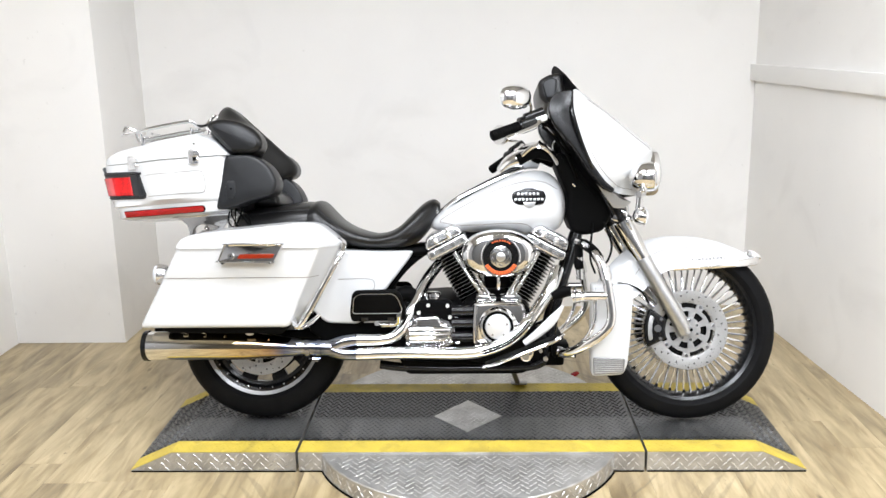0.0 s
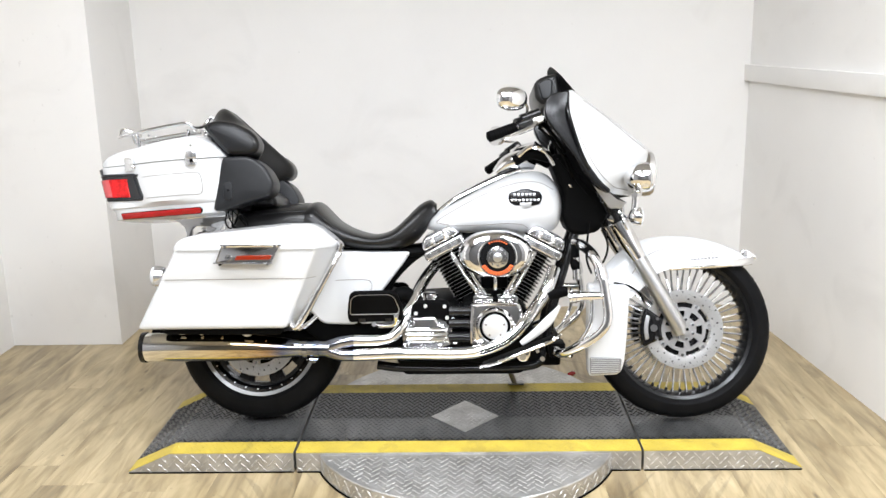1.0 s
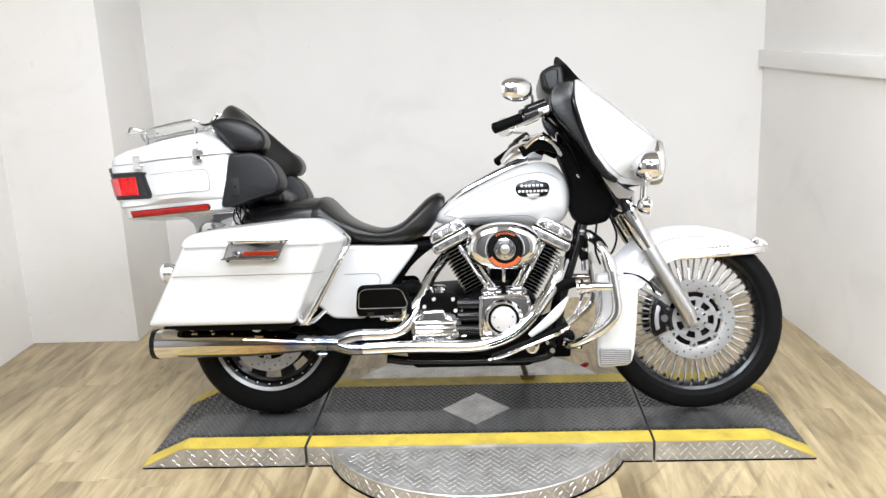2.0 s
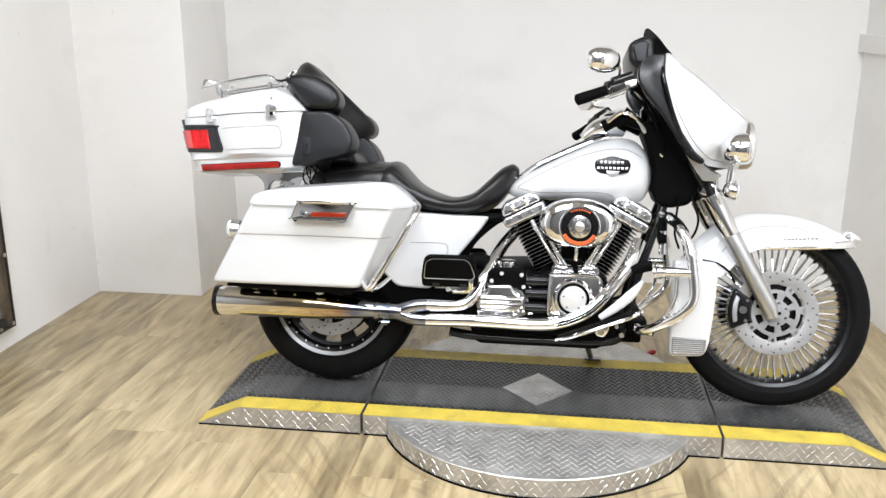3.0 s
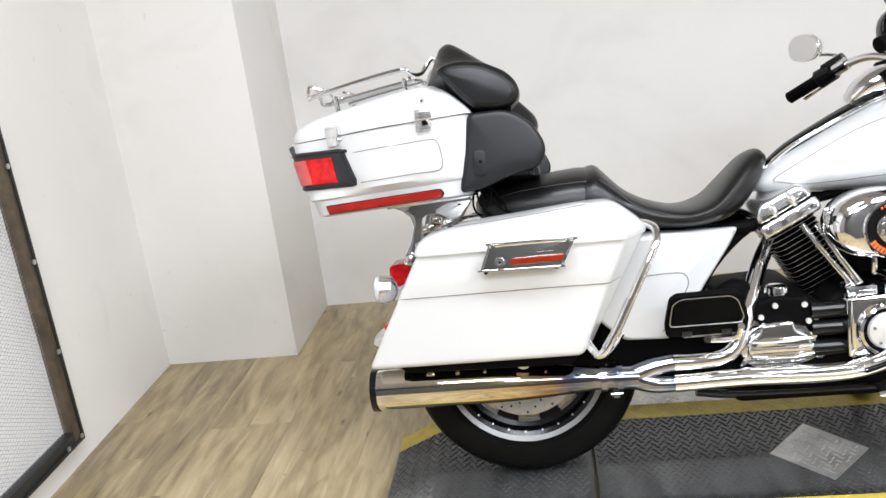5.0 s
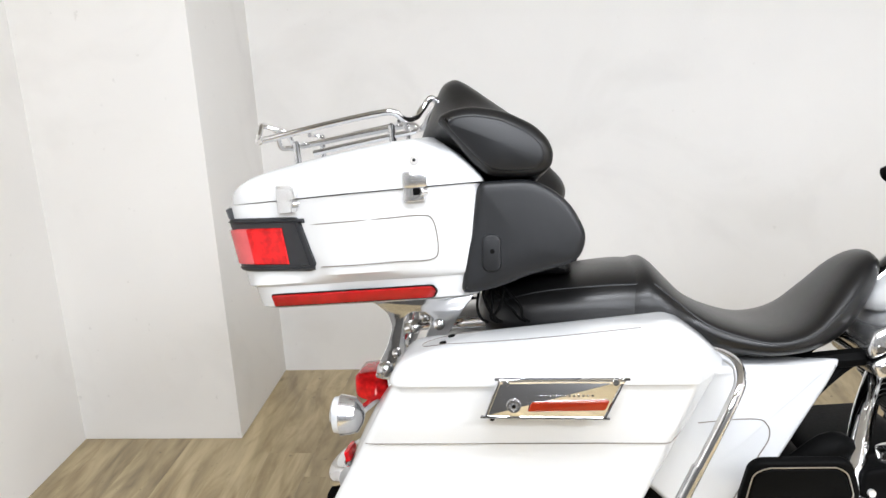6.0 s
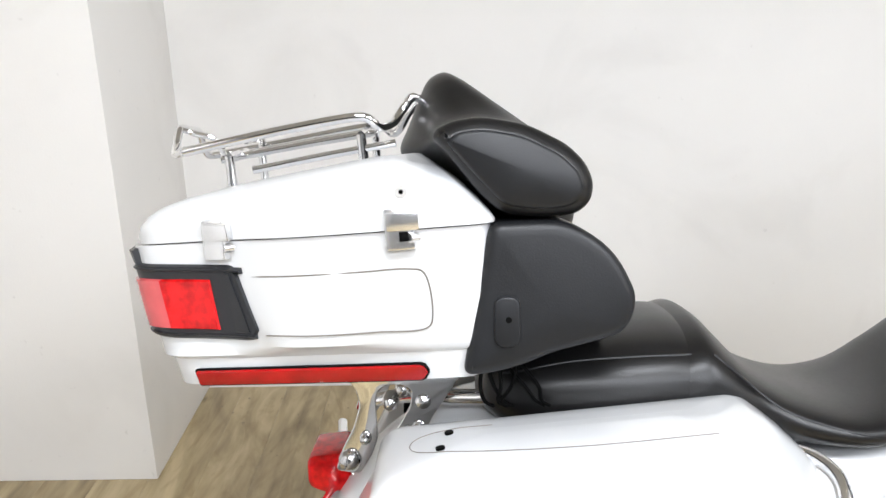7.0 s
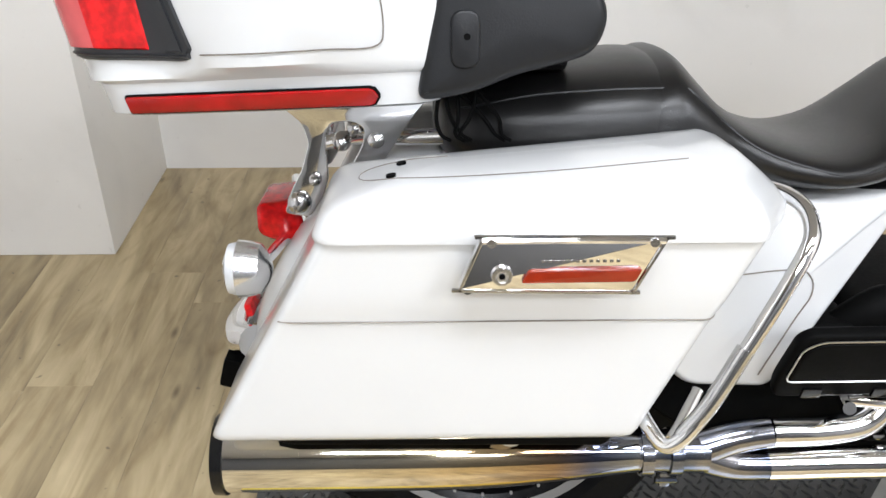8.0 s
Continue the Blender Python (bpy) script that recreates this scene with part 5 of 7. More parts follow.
for s in (-1, 1):
    for row in ([(-0.105, 0.745), (-0.104, 0.758), (-0.06, 0.785), (0.02, 0.828), (0.11, 0.868), (0.20, 0.893), (0.27, 0.893), (0.325, 0.866)],
                [(-0.10, 0.748), (-0.04, 0.737), (0.05, 0.738), (0.15, 0.742), (0.21, 0.737), (0.235, 0.722)]):
        stripe(tank, row, s, n=60)
    y_badge = abs(on_side(tank, [(0.22, 0.83), (0.221, 0.83)], s, 2)[0].y)
    bm = bm_new()
    prof = [(0.157, 0.838), (0.164, 0.857), (0.190, 0.861), (0.205, 0.868), (0.235, 0.869), (0.250, 0.862), (0.275, 0.858), (0.284, 0.838), (0.275, 0.812), (0.245, 0.806), (0.180, 0.808), (0.163, 0.818)]
    pillow(bm, prof, -s * 0.004, s * 0.004, 0.0025, corner=0.008)
    badge = part("badge", bm, BLACK, tank, "black oval badge with bright bars")
    badge.matrix_basis = pose(0, s * y_badge, 0)
    bm = bm_new()
    for k in range(6):
        block(bm, (0.182 + 0.0142 * k, s * 0.005, 0.847), (0.0095, 0.002, 0.0095), 0.0005)
    for k in range(8):
        block(bm, (0.172 + 0.0138 * k, s * 0.005, 0.827), (0.0090, 0.002, 0.0085), 0.0005)
    pillow(bm, [(0.198, 0.818), (0.247, 0.818), (0.238, 0.804), (0.222, 0.797), (0.206, 0.804)], s * 0.0035, s * 0.006, 0.001, corner=0.004)
    part("badge_bar", bm, SATIN, badge, "raised bright bars")
bm = bm_new()
tube(bm, [(-0.125, 0, 0.762), (-0.05, 0, 0.816), (0.04, 0, 0.862), (0.13, 0, 0.903), (0.20, 0, 0.930)], [0.018, 0.026, 0.03, 0.032, 0.028], 14, 30, 1.5)
console = part("console", bm, BLACK, tank, "black console strip on the tank")
bm = bm_new()
for s in (-1, 1):
    tube(bm, [(-0.125, s * 0.03, 0.774), (-0.05, s * 0.042, 0.832), (0.04, s * 0.046, 0.877), (0.13, s * 0.05, 0.917), (0.21, s * 0.045, 0.946)], 0.006, 8, 30)
part("console_trim", bm, CHROME, console, "chrome console trim")
bm = bm_new()
tube(bm, [(0.12, 0, 0.938), (0.165, 0, 0.972), (0.22, 0, 0.986), (0.27, 0, 0.968)], [0.02, 0.035, 0.04, 0.02], 14, 16, 1.6)
part("filler_door", bm, CHROME, console, "chrome tank console dash")
bm = bm_new()
tube(bm, [(0.185, -0.04, 0.972), (0.25, -0.04, 1.0), (0.32, -0.05, 0.985)], 0.022, 10, 10)
tube(bm, [(0.20, 0.03, 0.99), (0.26, 0.03, 1.0), (0.33, 0.03, 0.97)], 0.03, 10, 10)
part("ignition_housing", bm, BLACKMATT, bike)

# seat
SEAT = [(-0.875, 0, 0.710, 0.765, 0.09), (-0.855, 0, 0.682, 0.788, 0.148), (-0.80, 0, 0.662, 0.804, 0.182), (-0.70, 0, 0.655, 0.818, 0.195), (-0.61, 0, 0.655, 0.827, 0.198), (-0.565, 0, 0.658, 0.824, 0.196)]
bm = bm_new()
loft_x(bm, SEAT, 26, 40, 2.5)
seat = part("passenger_seat", bm, VINYL, bike, "black vinyl passenger seat with piping")
bm = bm_new()
loft_x(bm, [(-0.630, 0, 0.67, 0.79, 0.180), (-0.600, 0, 0.662, 0.815, 0.195), (-0.568, 0, 0.658, 0.829, 0.200), (-0.548, 0, 0.658, 0.826, 0.200), (-0.52, 0, 0.658, 0.797, 0.198), (-0.48, 0, 0.668, 0.757, 0.19), (-0.42, 0, 0.648, 0.724, 0.195), (-0.34, 0, 0.642, 0.704, 0.195),
            (-0.27, 0, 0.645, 0.722, 0.175), (-0.215, 0, 0.658, 0.772, 0.145), (-0.17, 0, 0.69, 0.815, 0.115), (-0.13, 0, 0.745, 0.832, 0.08), (-0.108, 0, 0.785, 0.818, 0.04)], 50, 40, 2.5)
rider = part("rider_seat", bm, VINYL, bike, "black vinyl rider seat, dipped and smooth")
for s in (-1, 1):
    for ob, row in ((seat, [(-0.84, 0.762), (-0.75, 0.780), (-0.65, 0.788), (-0.58, 0.790)]),
                    (rider, [(-0.55, 0.790), (-0.51, 0.756), (-0.46, 0.716), (-0.40, 0.692), (-0.33, 0.678), (-0.27, 0.690), (-0.21, 0.729), (-0.165, 0.772)])):
        part("piping", tube(bm_new(), on_side(ob, row, s, 30, 0.0), 0.0017, 5, 60), VINYL_PLAIN, ob)


in_wheel_plane({"passenger_seat", "rider_seat"})

# saddlebags
def bag_ring(z, xr, xf, yo, yi, r_rear, shrink=0.0, cut=0.06):
    """A level outline of the bag, its outer front corner cut back."""
    xr, xf, yo, yi = xr + shrink, xf - shrink, yo + shrink, yi - shrink
    prof = [(xr, yo), (xf - cut, yo), (xf, yo + 0.10), (xf, yi), (xr, yi)]
    return [(q.x, q.y, z) for q in rounded(prof, [r_rear, 0.012, 0.03, 0.015, 0.015], 6)]


def saddlebag(sign):
    """sign -1 is the right side."""
    bm = bm_new()
    loops = []
    for z, shrink in [(0.399, 0.014), (0.401, 0.006), (0.407, 0.001), (0.415, 0.0)] + [(0.43 + 0.0193 * k, 0.0) for k in range(14)]:
        f = (z - 0.405) / 0.285
        yo = -0.367 - 0.027 * f - (0.006 * min((f - 0.60) / 0.06, 1.0) if f > 0.60 else 0.0)
        loops.append(bag_ring(z, -1.159 + 0.157 * f, -0.605 + 0.151 * f, yo, -0.20, 0.018, shrink, 0.026 + 0.03 * max(f, 0)))
    rings(bm, loops)
    if sign > 0:
        mirror_y(bm)
    bag = part("saddlebag", bm, WHITE, bike, "hard white saddlebag with chrome latch plate and thin stripe", 60)
    bm = bm_new()
    loops = []
    for h, f, g in ((0.0, 0.985, 0.97), (0.0, 1.0, 1.0), (0.10, 1.004, 1.004), (0.22, 1.0, 1.0), (0.5, 0.986, 0.965), (0.74, 0.965, 0.91), (0.90, 0.935, 0.82), (0.98, 0.88, 0.66), (1.0, 0.76, 0.40), (1.0, 0.6, 0.1)):
        loop = []
        for x, y, _ in bag_ring(0, -1.012, -0.456, -0.406, -0.18, 0.03):
            ff = f - max(0.0, h - 0.35) * 0.37 if x > -0.60 else f
            xx = -0.70 + (x + 0.70) * ff
            yy = -0.30 + (y + 0.30) * g
            top = 0.767 - 0.050 * max(0.0, (-0.66 - xx) / 0.35) ** 1.7 - 0.030 * max(0.0, (xx + 0.555) / 0.1) ** 2 - 0.008 * max(0.0, (yy + 0.33) / 0.14)
            loop.append((xx, yy, 0.681 + (top - 0.681) * h))
        loops.append(loop)
    rings(bm, loops)
    if sign > 0:
        mirror_y(bm)
    lid = part("lid", bm, WHITE, bag, "domed white lid", 50)
    row = on_top(lid, [(-0.86, sign * 0.27), (-0.945, sign * 0.272), (-0.965, sign * 0.30), (-0.945, sign * 0.335), (-0.88, sign * 0.352), (-0.75, sign * 0.365), (-0.60, sign * 0.368)], 50)
    part("lid_stripe", tube(bm_new(), row, 0.0006, 4, 100), STRIPE, lid)
    s = sign
    stripe(bag, [(-1.058, 0.578), (-0.85, 0.578), (-0.65, 0.578), (-0.53, 0.577)], s, "thin grey stripe")
    bm = bm_new()
    pillow(bm, [(-0.832, 0.701), (-0.630, 0.699), (-0.664, 0.631), (-0.858, 0.635)], s * 0.434, s * 0.405, 0.003, 0.001, corner=0.006)
    plate = part("latch_plate", bm, CHROME, bag, "mirror-bright chrome latch plate")
    plate.matrix_basis = Matrix.Translation((-0.740, s * 0.434, 0.669)) @ pose(0, 0, 0, s * 3.0, 0, 0) @ Matrix.Diagonal((0.96, 1.0, 0.91, 1.0)) @ Matrix.Translation((0.742, -s * 0.434, -0.667))
    bm = bm_new()
    rim = rounded([(-0.832, 0.701), (-0.630, 0.699), (-0.664, 0.631), (-0.858, 0.635)], 0.006, 3)
    tube(bm, [(p.x, s * 0.4335, p.y) for p in rim] + [(rim[0].x, s * 0.4335, rim[0].y)], 0.0028, 6, 80)
    part("plate_rim", bm, CHROME_WORN, plate)
    bm = bm_new()
    pillow(bm, [(-0.79, 0.645), (-0.781, 0.662), (-0.655, 0.663), (-0.663, 0.646)], s * 0.439, s * 0.43, 0.002, 0.001, corner=0.005)
    part("reflector", bm, ORANGE, plate, "orange-red reflector")
    bm = bm_new()
    rod(bm, (-0.811, s * 0.431, 0.655), (-0.811, s * 0.440, 0.655), 0.0130, 0.0115, seg=24)
    part("lock", bm, POLISHED, plate)
    part("lock_ring", lathe(bm_new(), [(0.0075, s * 0.4398), (0.0105, s * 0.4398), (0.0105, s * 0.4412), (0.0075, s * 0.4412)], (-0.811, 0, 0.655), 24, closed=True), CHROME_WORN, plate)
    bm = bm_new()
    rod(bm, (-0.811, s * 0.4402, 0.655), (-0.811, s * 0.4414, 0.655), 0.0035, seg=12)
    part("keyhole", bm, BLACKMATT, plate)
    bm = bm_new()
    tube(bm, [(-0.833, s * 0.434, 0.697), (-0.73, s * 0.436, 0.698), (-0.632, s * 0.434, 0.696)], 0.0048, 8, 10)
    part("hinge", bm, CHROME, plate)
    bars("label_bar", [((-0.765 + 0.0075 * k, s * 0.4342, 0.671), (0.0042, 0.0008, 0.003), (0, 0, 0)) for k in range(12)], CHROME_WORN, plate, "small raised letter as a bar", 0)
    pieces("latch_bolt", [((x, s * 0.42, 0.628), (x, s * 0.396, 0.632), 0.005) for x in (-0.848, -0.678)], BLACKMATT, plate, seg=8)
    pieces("hinge_screw", [((x, s * 0.4405, 0.695), (x, s * 0.43, 0.695), 0.0055) for x in (-0.823, -0.645)], CHROME_WORN, plate)

    pieces("lid_bolt", [((x, s * y, on_top(lid, [(x, s * y), (x + 0.001, s * y)], 2)[0].z - 0.004), (x - 0.001, s * y, on_top(lid, [(x, s * y), (x + 0.001, s * y)], 2)[0].z + 0.002), 0.006) for x, y in ((-0.925, 0.333), (-0.915, 0.283))], BLACKMATT, lid, seg=12)
    bm = bm_new()
    pillow(bm, [(-1.10, 0.405), (-0.64, 0.40), (-0.66, 0.372), (-1.07, 0.378)], s * 0.34, s * 0.2, 0.006, corner=0.01)
    part("bag_rail", bm, BLACKMATT, bag, "black bag mount")
    return bag


saddlebag(-1)
saddlebag(1)
bars("mount_tab", [((x, -0.30, z), (w, 0.02, 0.018), (0, 0, 0)) for x, w, z in ((-0.95, 0.012, 0.378), (-0.88, 0.009, 0.380), (-1.02, 0.022, 0.380), (-0.72, 0.007, 0.38))], CHROME_WORN, bike, "", 0.003)
bm = bm_new()
lathe(bm, [(0.004, -0.33), (0.02, -0.328), (0.02, -0.31), (0.004, -0.31)], (-0.78, 0, 0.385), 20)
part("shock_mount", bm, SATIN, bike)

# bag guard bars
for s in (-1, 1):
    bm = bm_new()
    tube(bm, [(-0.63, s * 0.29, 0.45), (-0.612, s * 0.36, 0.416), (-0.590, s * 0.39, 0.408), (-0.550, s * 0.39, 0.465), (-0.464, s * 0.365, 0.62), (-0.437, s * 0.335, 0.672), (-0.452, s * 0.28, 0.694), (-0.52, s * 0.2, 0.69)], 0.0100, 12, 60)
    guard = part("bag_guard", bm, CHROME, bike, "bent chrome saddlebag guard bar")
    part("guard_foot", tube(bm_new(), [(-0.586, s * 0.37, 0.400), (-0.562, s * 0.335, 0.408), (-0.535, s * 0.30, 0.43)], 0.0085, 10, 12), CHROME, guard)
    bm = bm_new()
    tube(bm, [(-0.578, s * 0.391, 0.422), (-0.550, s * 0.390, 0.465), (-0.512, s * 0.380, 0.535)], 0.0113, 12, 12)
    part("guard_tag", bm, CHROME_WORN, guard)

# side covers
for s in (-1, 1):
    bm = bm_new()
    def cover_warp(x, y, z, s=s):
        return (x, y + s * -0.10 * max(0.0, (x + 0.42) / 0.22) ** 1.3 * (1 if abs(y) > 0.15 else 0.3), z)
    pillow(bm, [(-0.49, 0.655), (-0.205, 0.642), (-0.225, 0.61), (-0.39, 0.40), (-0.41, 0.384), (-0.525, 0.388), (-0.60, 0.46), (-0.58, 0.56)], s * 0.222, s * 0.13, 0.012, 0.004, corner=[0.01, 0.008, 0.02, 0.03, 0.03, 0.02, 0.01, 0.02], warp=cover_warp)
    cover = part("side_cover", bm, WHITE, bike, "white side cover panel")
    stripe(cover, [(-0.48, 0.547), (-0.377, 0.545), (-0.352, 0.534), (-0.351, 0.510), (-0.374, 0.478), (-0.425, 0.405)], s, n=50)
bm = bm_new()
pillow(bm, [(-0.56, 0.46), (-0.28, 0.47), (-0.22, 0.36), (-0.27, 0.27), (-0.46, 0.26), (-0.60, 0.36)], -0.195, 0.195, 0.01, corner=0.02)
part("battery_box", bm, BLACKMATT, bike)
bm = bm_new()
tube(bm, [(-0.30, -0.16, 0.44), (-0.24, -0.17, 0.49), (-0.20, -0.15, 0.47)], 0.028, 10, 10)
part("intake_hose", bm, BLACKMATT, bike)

# passenger footboard, folded up
for s in (-1, 1):
    ob = group_part("passenger_footboard", "black rubber passenger footboard folded upright")
    ob.matrix_basis = Matrix.Translation((-0.33, s * 0.284, 0.465)) @ pose(0, 0, 0, s * -20, 0, 0)
    bm = bm_new()
    pillow(bm, [(-0.094, -0.064), (-0.098, -0.03), (-0.086, 0.045), (-0.07, 0.058), (0.068, 0.060), (0.086, 0.046), (0.104, -0.015), (0.101, -0.06)], s * 0.012, s * -0.008, 0.006, corner=0.014)
    part("board", bm, BLACKMATT, ob)
    bm = bm_new()
    pillow(bm, [(-0.084, -0.025), (-0.076, 0.034), (-0.056, 0.047), (0.055, 0.048), (0.072, 0.036), (0.087, -0.012), (0.080, -0.024)], s * 0.017, s * 0.008, 0.003, corner=0.012)
    part("pad", bm, BLACKMATT, ob, "black rubber pad")
    bm = bm_new()
    loop = rounded([(-0.087, -0.028), (-0.079, 0.036), (-0.058, 0.050), (0.057, 0.051), (0.075, 0.038), (0.091, -0.012), (0.083, -0.027)], 0.012, 4)
    tube(bm, [(p.x, s * 0.0145, p.y) for p in loop] + [(loop[0].x, s * 0.0145, loop[0].y)], 0.0013, 5, 110)
    part("pad_rim", bm, SATIN, ob, "bright pad outline")
    bars("hinge", [((x, s * 0.010, -0.052), (0.026, 0.012, 0.018), (0, 0, 0)) for x in (-0.045, 0.05)], BLACK, ob, "", 0.002)
    part("hinge_pin", rod(bm_new(), (-0.05, 0, -0.068), (0.07, 0, -0.065), 0.005, seg=10), DULLALU, ob)
bm = bm_new()
tube(bm, [(-0.33, -0.30, 0.40), (-0.32, -0.26, 0.39), (-0.30, -0.2, 0.40)], 0.009, 10, 10)
tube(bm, [(-0.25, -0.31, 0.43), (-0.26, -0.28, 0.395), (-0.32, -0.25, 0.385)], 0.009, 10, 10)
part("footboard_bracket", bm, CHROME, bike)

# rider footboards, brake pedal, guard bar, lower panels
for s in (-1, 1):
    bm = bm_new()
    block(bm, (0.185, s * 0.335, 0.305), (0.28, 0.075, 0.012), 0.005, (0, -21, 0))
    board = part("rider_footboard", bm, BLACKMATT, bike, "black rider footboard with chrome rim")
    bm = bm_new()
    tube(bm, [(0.045, s * 0.36, 0.255), (0.10, s * 0.38, 0.273), (0.20, s * 0.382, 0.312), (0.29, s * 0.38, 0.347), (0.325, s * 0.35, 0.366)], 0.0065, 8, 24)
    part("board_rim", bm, CHROME, board)
    bm = bm_new()
    tube(bm, [(0.32, s * 0.24, 0.285), (0.34, s * 0.29, 0.287), (0.40, s * 0.345, 0.325), (0.46, s * 0.365, 0.37), (0.488, s * 0.365, 0.42), (0.482, s * 0.36, 0.50), (0.468, s * 0.345, 0.58), (0.44, s * 0.30, 0.645), (0.415, s * 0.22, 0.668), (0.405, s * 0.12, 0.668)], 0.0165, 14, 80)
    eg = part("engine_guard", bm, CHROME, bike, "bent chrome engine guard bar")
    part("guard_sleeve", tube(bm_new(), [(0.452, s * 0.318, 0.625), (0.435, s * 0.285, 0.652), (0.413, s * 0.21, 0.669)], 0.0185, 14, 14), BLACKMATT, eg, "black rubber sleeve")
    part("guard_clamp", rod(bm_new(), (0.474, s * 0.352, 0.555), (0.464, s * 0.340, 0.598), 0.0215, seg=16), CHROME_WORN, eg)
    bm = bm_new()
    tube(bm, [(0.345, s * 0.29, 0.29), (0.40, s * 0.33, 0.34), (0.435, s * 0.34, 0.41), (0.44, s * 0.33, 0.49)], 0.008, 10, 20)
    part("guard_brace", bm, CHROME, eg)
    bm = bm_new()
    tube(bm, [(0.36, s * 0.35, 0.495), (0.40, s * 0.36, 0.50), (0.475, s * 0.36, 0.50)], [0.022, 0.018, 0.014], 12, 12)
    for q in (0.365, 0.38, 0.395):
        lathe(bm, [(0.017, q - 0.004), (0.024, q), (0.017, q + 0.004)], (0, s * 0.355, 0.498), 16, "x")
    part("highway_peg", bm, CHROME, eg, "ribbed chrome foot peg")
    if s > 0:
        continue
    bm = bm_new()
    pillow(bm, [(0.43, 0.535), (0.50, 0.53), (0.575, 0.525), (0.565, 0.35), (0.555, 0.25), (0.54, 0.212), (0.43, 0.206), (0.425, 0.30)], s * 0.315, s * 0.24, 0.012, corner=[0.01, 0.02, 0.01, 0.02, 0.02, 0.02, 0.015, 0.02])
    lower = part("lower_panel", bm, WHITE, bike, "white lower leg panel")
    bm = bm_new()
    pillow(bm, [(0.432, 0.278), (0.545, 0.272), (0.54, 0.226), (0.533, 0.22), (0.434, 0.214)], s * 0.319, s * 0.31, 0.002, corner=0.008)
    vent = part("vent_lens", bm, DULLALU, lower, "grey translucent vent plate")
    for k in range(8):
        part("vent_slat", tube(bm_new(), [(0.437, s * 0.3195, 0.222 + 0.007 * k), (0.536, s * 0.3195, 0.225 + 0.0065 * k)], 0.0013, 4, 2), SATIN, vent)
bm = bm_new()
tube(bm, [(0.19, -0.35, 0.335), (0.24, -0.36, 0.375), (0.285, -0.37, 0.42), (0.322, -0.375, 0.47)], [0.010, 0.015, 0.016, 0.005], 12, 20, 0.5)
part("brake_pedal", bm, WHITE, bike, "pale polished brake pedal arm")
bm = bm_new()
tube(bm, [(0.285, -0.365, 0.50), (0.32, -0.365, 0.515), (0.35, -0.365, 0.52)], [0.014, 0.02, 0.016], 10, 10, 0.6)
part("pedal_pad", bm, BLACKMATT, bike)
bm = bm_new()
pillow(bm, [(0.165, 0.292), (0.23, 0.318), (0.225, 0.275), (0.21, 0.254), (0.187, 0.256)], -0.285, -0.26, 0.004, corner=0.012)
bracket = part("board_bracket", bm, CHROME, bike, "chrome footboard bracket")
bm = bm_new()
rod(bm, (0.198, -0.296, 0.275), (0.198, -0.28, 0.275), 0.012, seg=16)
part("bracket_bolt", bm, SATIN, bracket)
bm = bm_new()
rod(bm, (0.345, -0.29, 0.287), (0.372, -0.30, 0.287), 0.016, seg=14)
rod(bm, (0.318, -0.262, 0.287), (0.345, -0.285, 0.287), 0.013, seg=14)
part("guard_clamp", bm, CHROME, bike)
bm = bm_new()
for pts in ([(0.40, -0.16, 0.655), (0.395, -0.20, 0.60), (0.40, -0.20, 0.575)],):
    tube(bm, pts, [0.016, 0.018, 0.014], 10, 12)
part("regulator", bm, BLACKMATT, bike)
bm = bm_new()
tube(bm, [(0.398, -0.20, 0.62), (0.40, -0.205, 0.54)], 0.013, 10, 2)
part("reservoir", bm, CHROME_WORN, bike, "brass-toned small cylinder")
bm = bm_new()
tube(bm, [(0.50, -0.10, 0.74), (0.52, -0.16, 0.66), (0.50, -0.18, 0.60), (0.47, -0.19, 0.59)], 0.004, 6, 18)
tube(bm, [(0.46, -0.10, 0.74), (0.44, -0.18, 0.62), (0.455, -0.20, 0.56)], 0.004, 6, 18)
part("cable", bm, BLACKMATT, bike)

# side stand
bm = bm_new()
tube(bm, [(0.13, 0.13, 0.20), (0.17, 0.19, 0.12), (0.195, 0.245, 0.047)], [0.014, 0.012, 0.011], 10, 10)
pillow(bm, [(0.165, 0.052), (0.235, 0.052), (0.23, 0.044), (0.17, 0.044)], 0.225, 0.275, 0.003, corner=0.003)
part("side_stand", bm, DULLALU, bike, "steel side stand, folded out")

# the far side of the machine hangs lower than its mirror image
LEFT_DROP = Matrix.Translation((0, 0, 0.65)) @ pose(0, 0, 0, -9, 0, 0) @ Matrix.Translation((0, 0, -0.65))
for o in bike.children:
    if o.name.split(".")[0] in {"saddlebag", "side_cover", "bag_guard", "passenger_footboard", "rider_footboard", "engine_guard"}:
        yy = sum(v.co.y for v in o.data.vertices) if o.data else o.matrix_basis.translation.y
        if yy > 0:
            o.matrix_basis = LEFT_DROP @ o.matrix_basis

lean_about({"fuel_tank"}, -0.13, 0.80)

# ---- top case with lamps, rack and backrest ----
case = group_part("top_case", "white top case with red lamps and chrome latches")
TILT_CASE = pose(-1.06, 0, 0.9, 0, -3.2, 0) @ pose(1.06, 0, -0.9)
case.matrix_basis = TILT_CASE


TAIL = [(-1.05, 1.0), (-1.12, 0.95), (-1.19, 0.83), (-1.25, 0.775), (-1.30, 0.735), (-1.33, 0.63), (-1.341, 0.4), (-1.342, 0.0)]


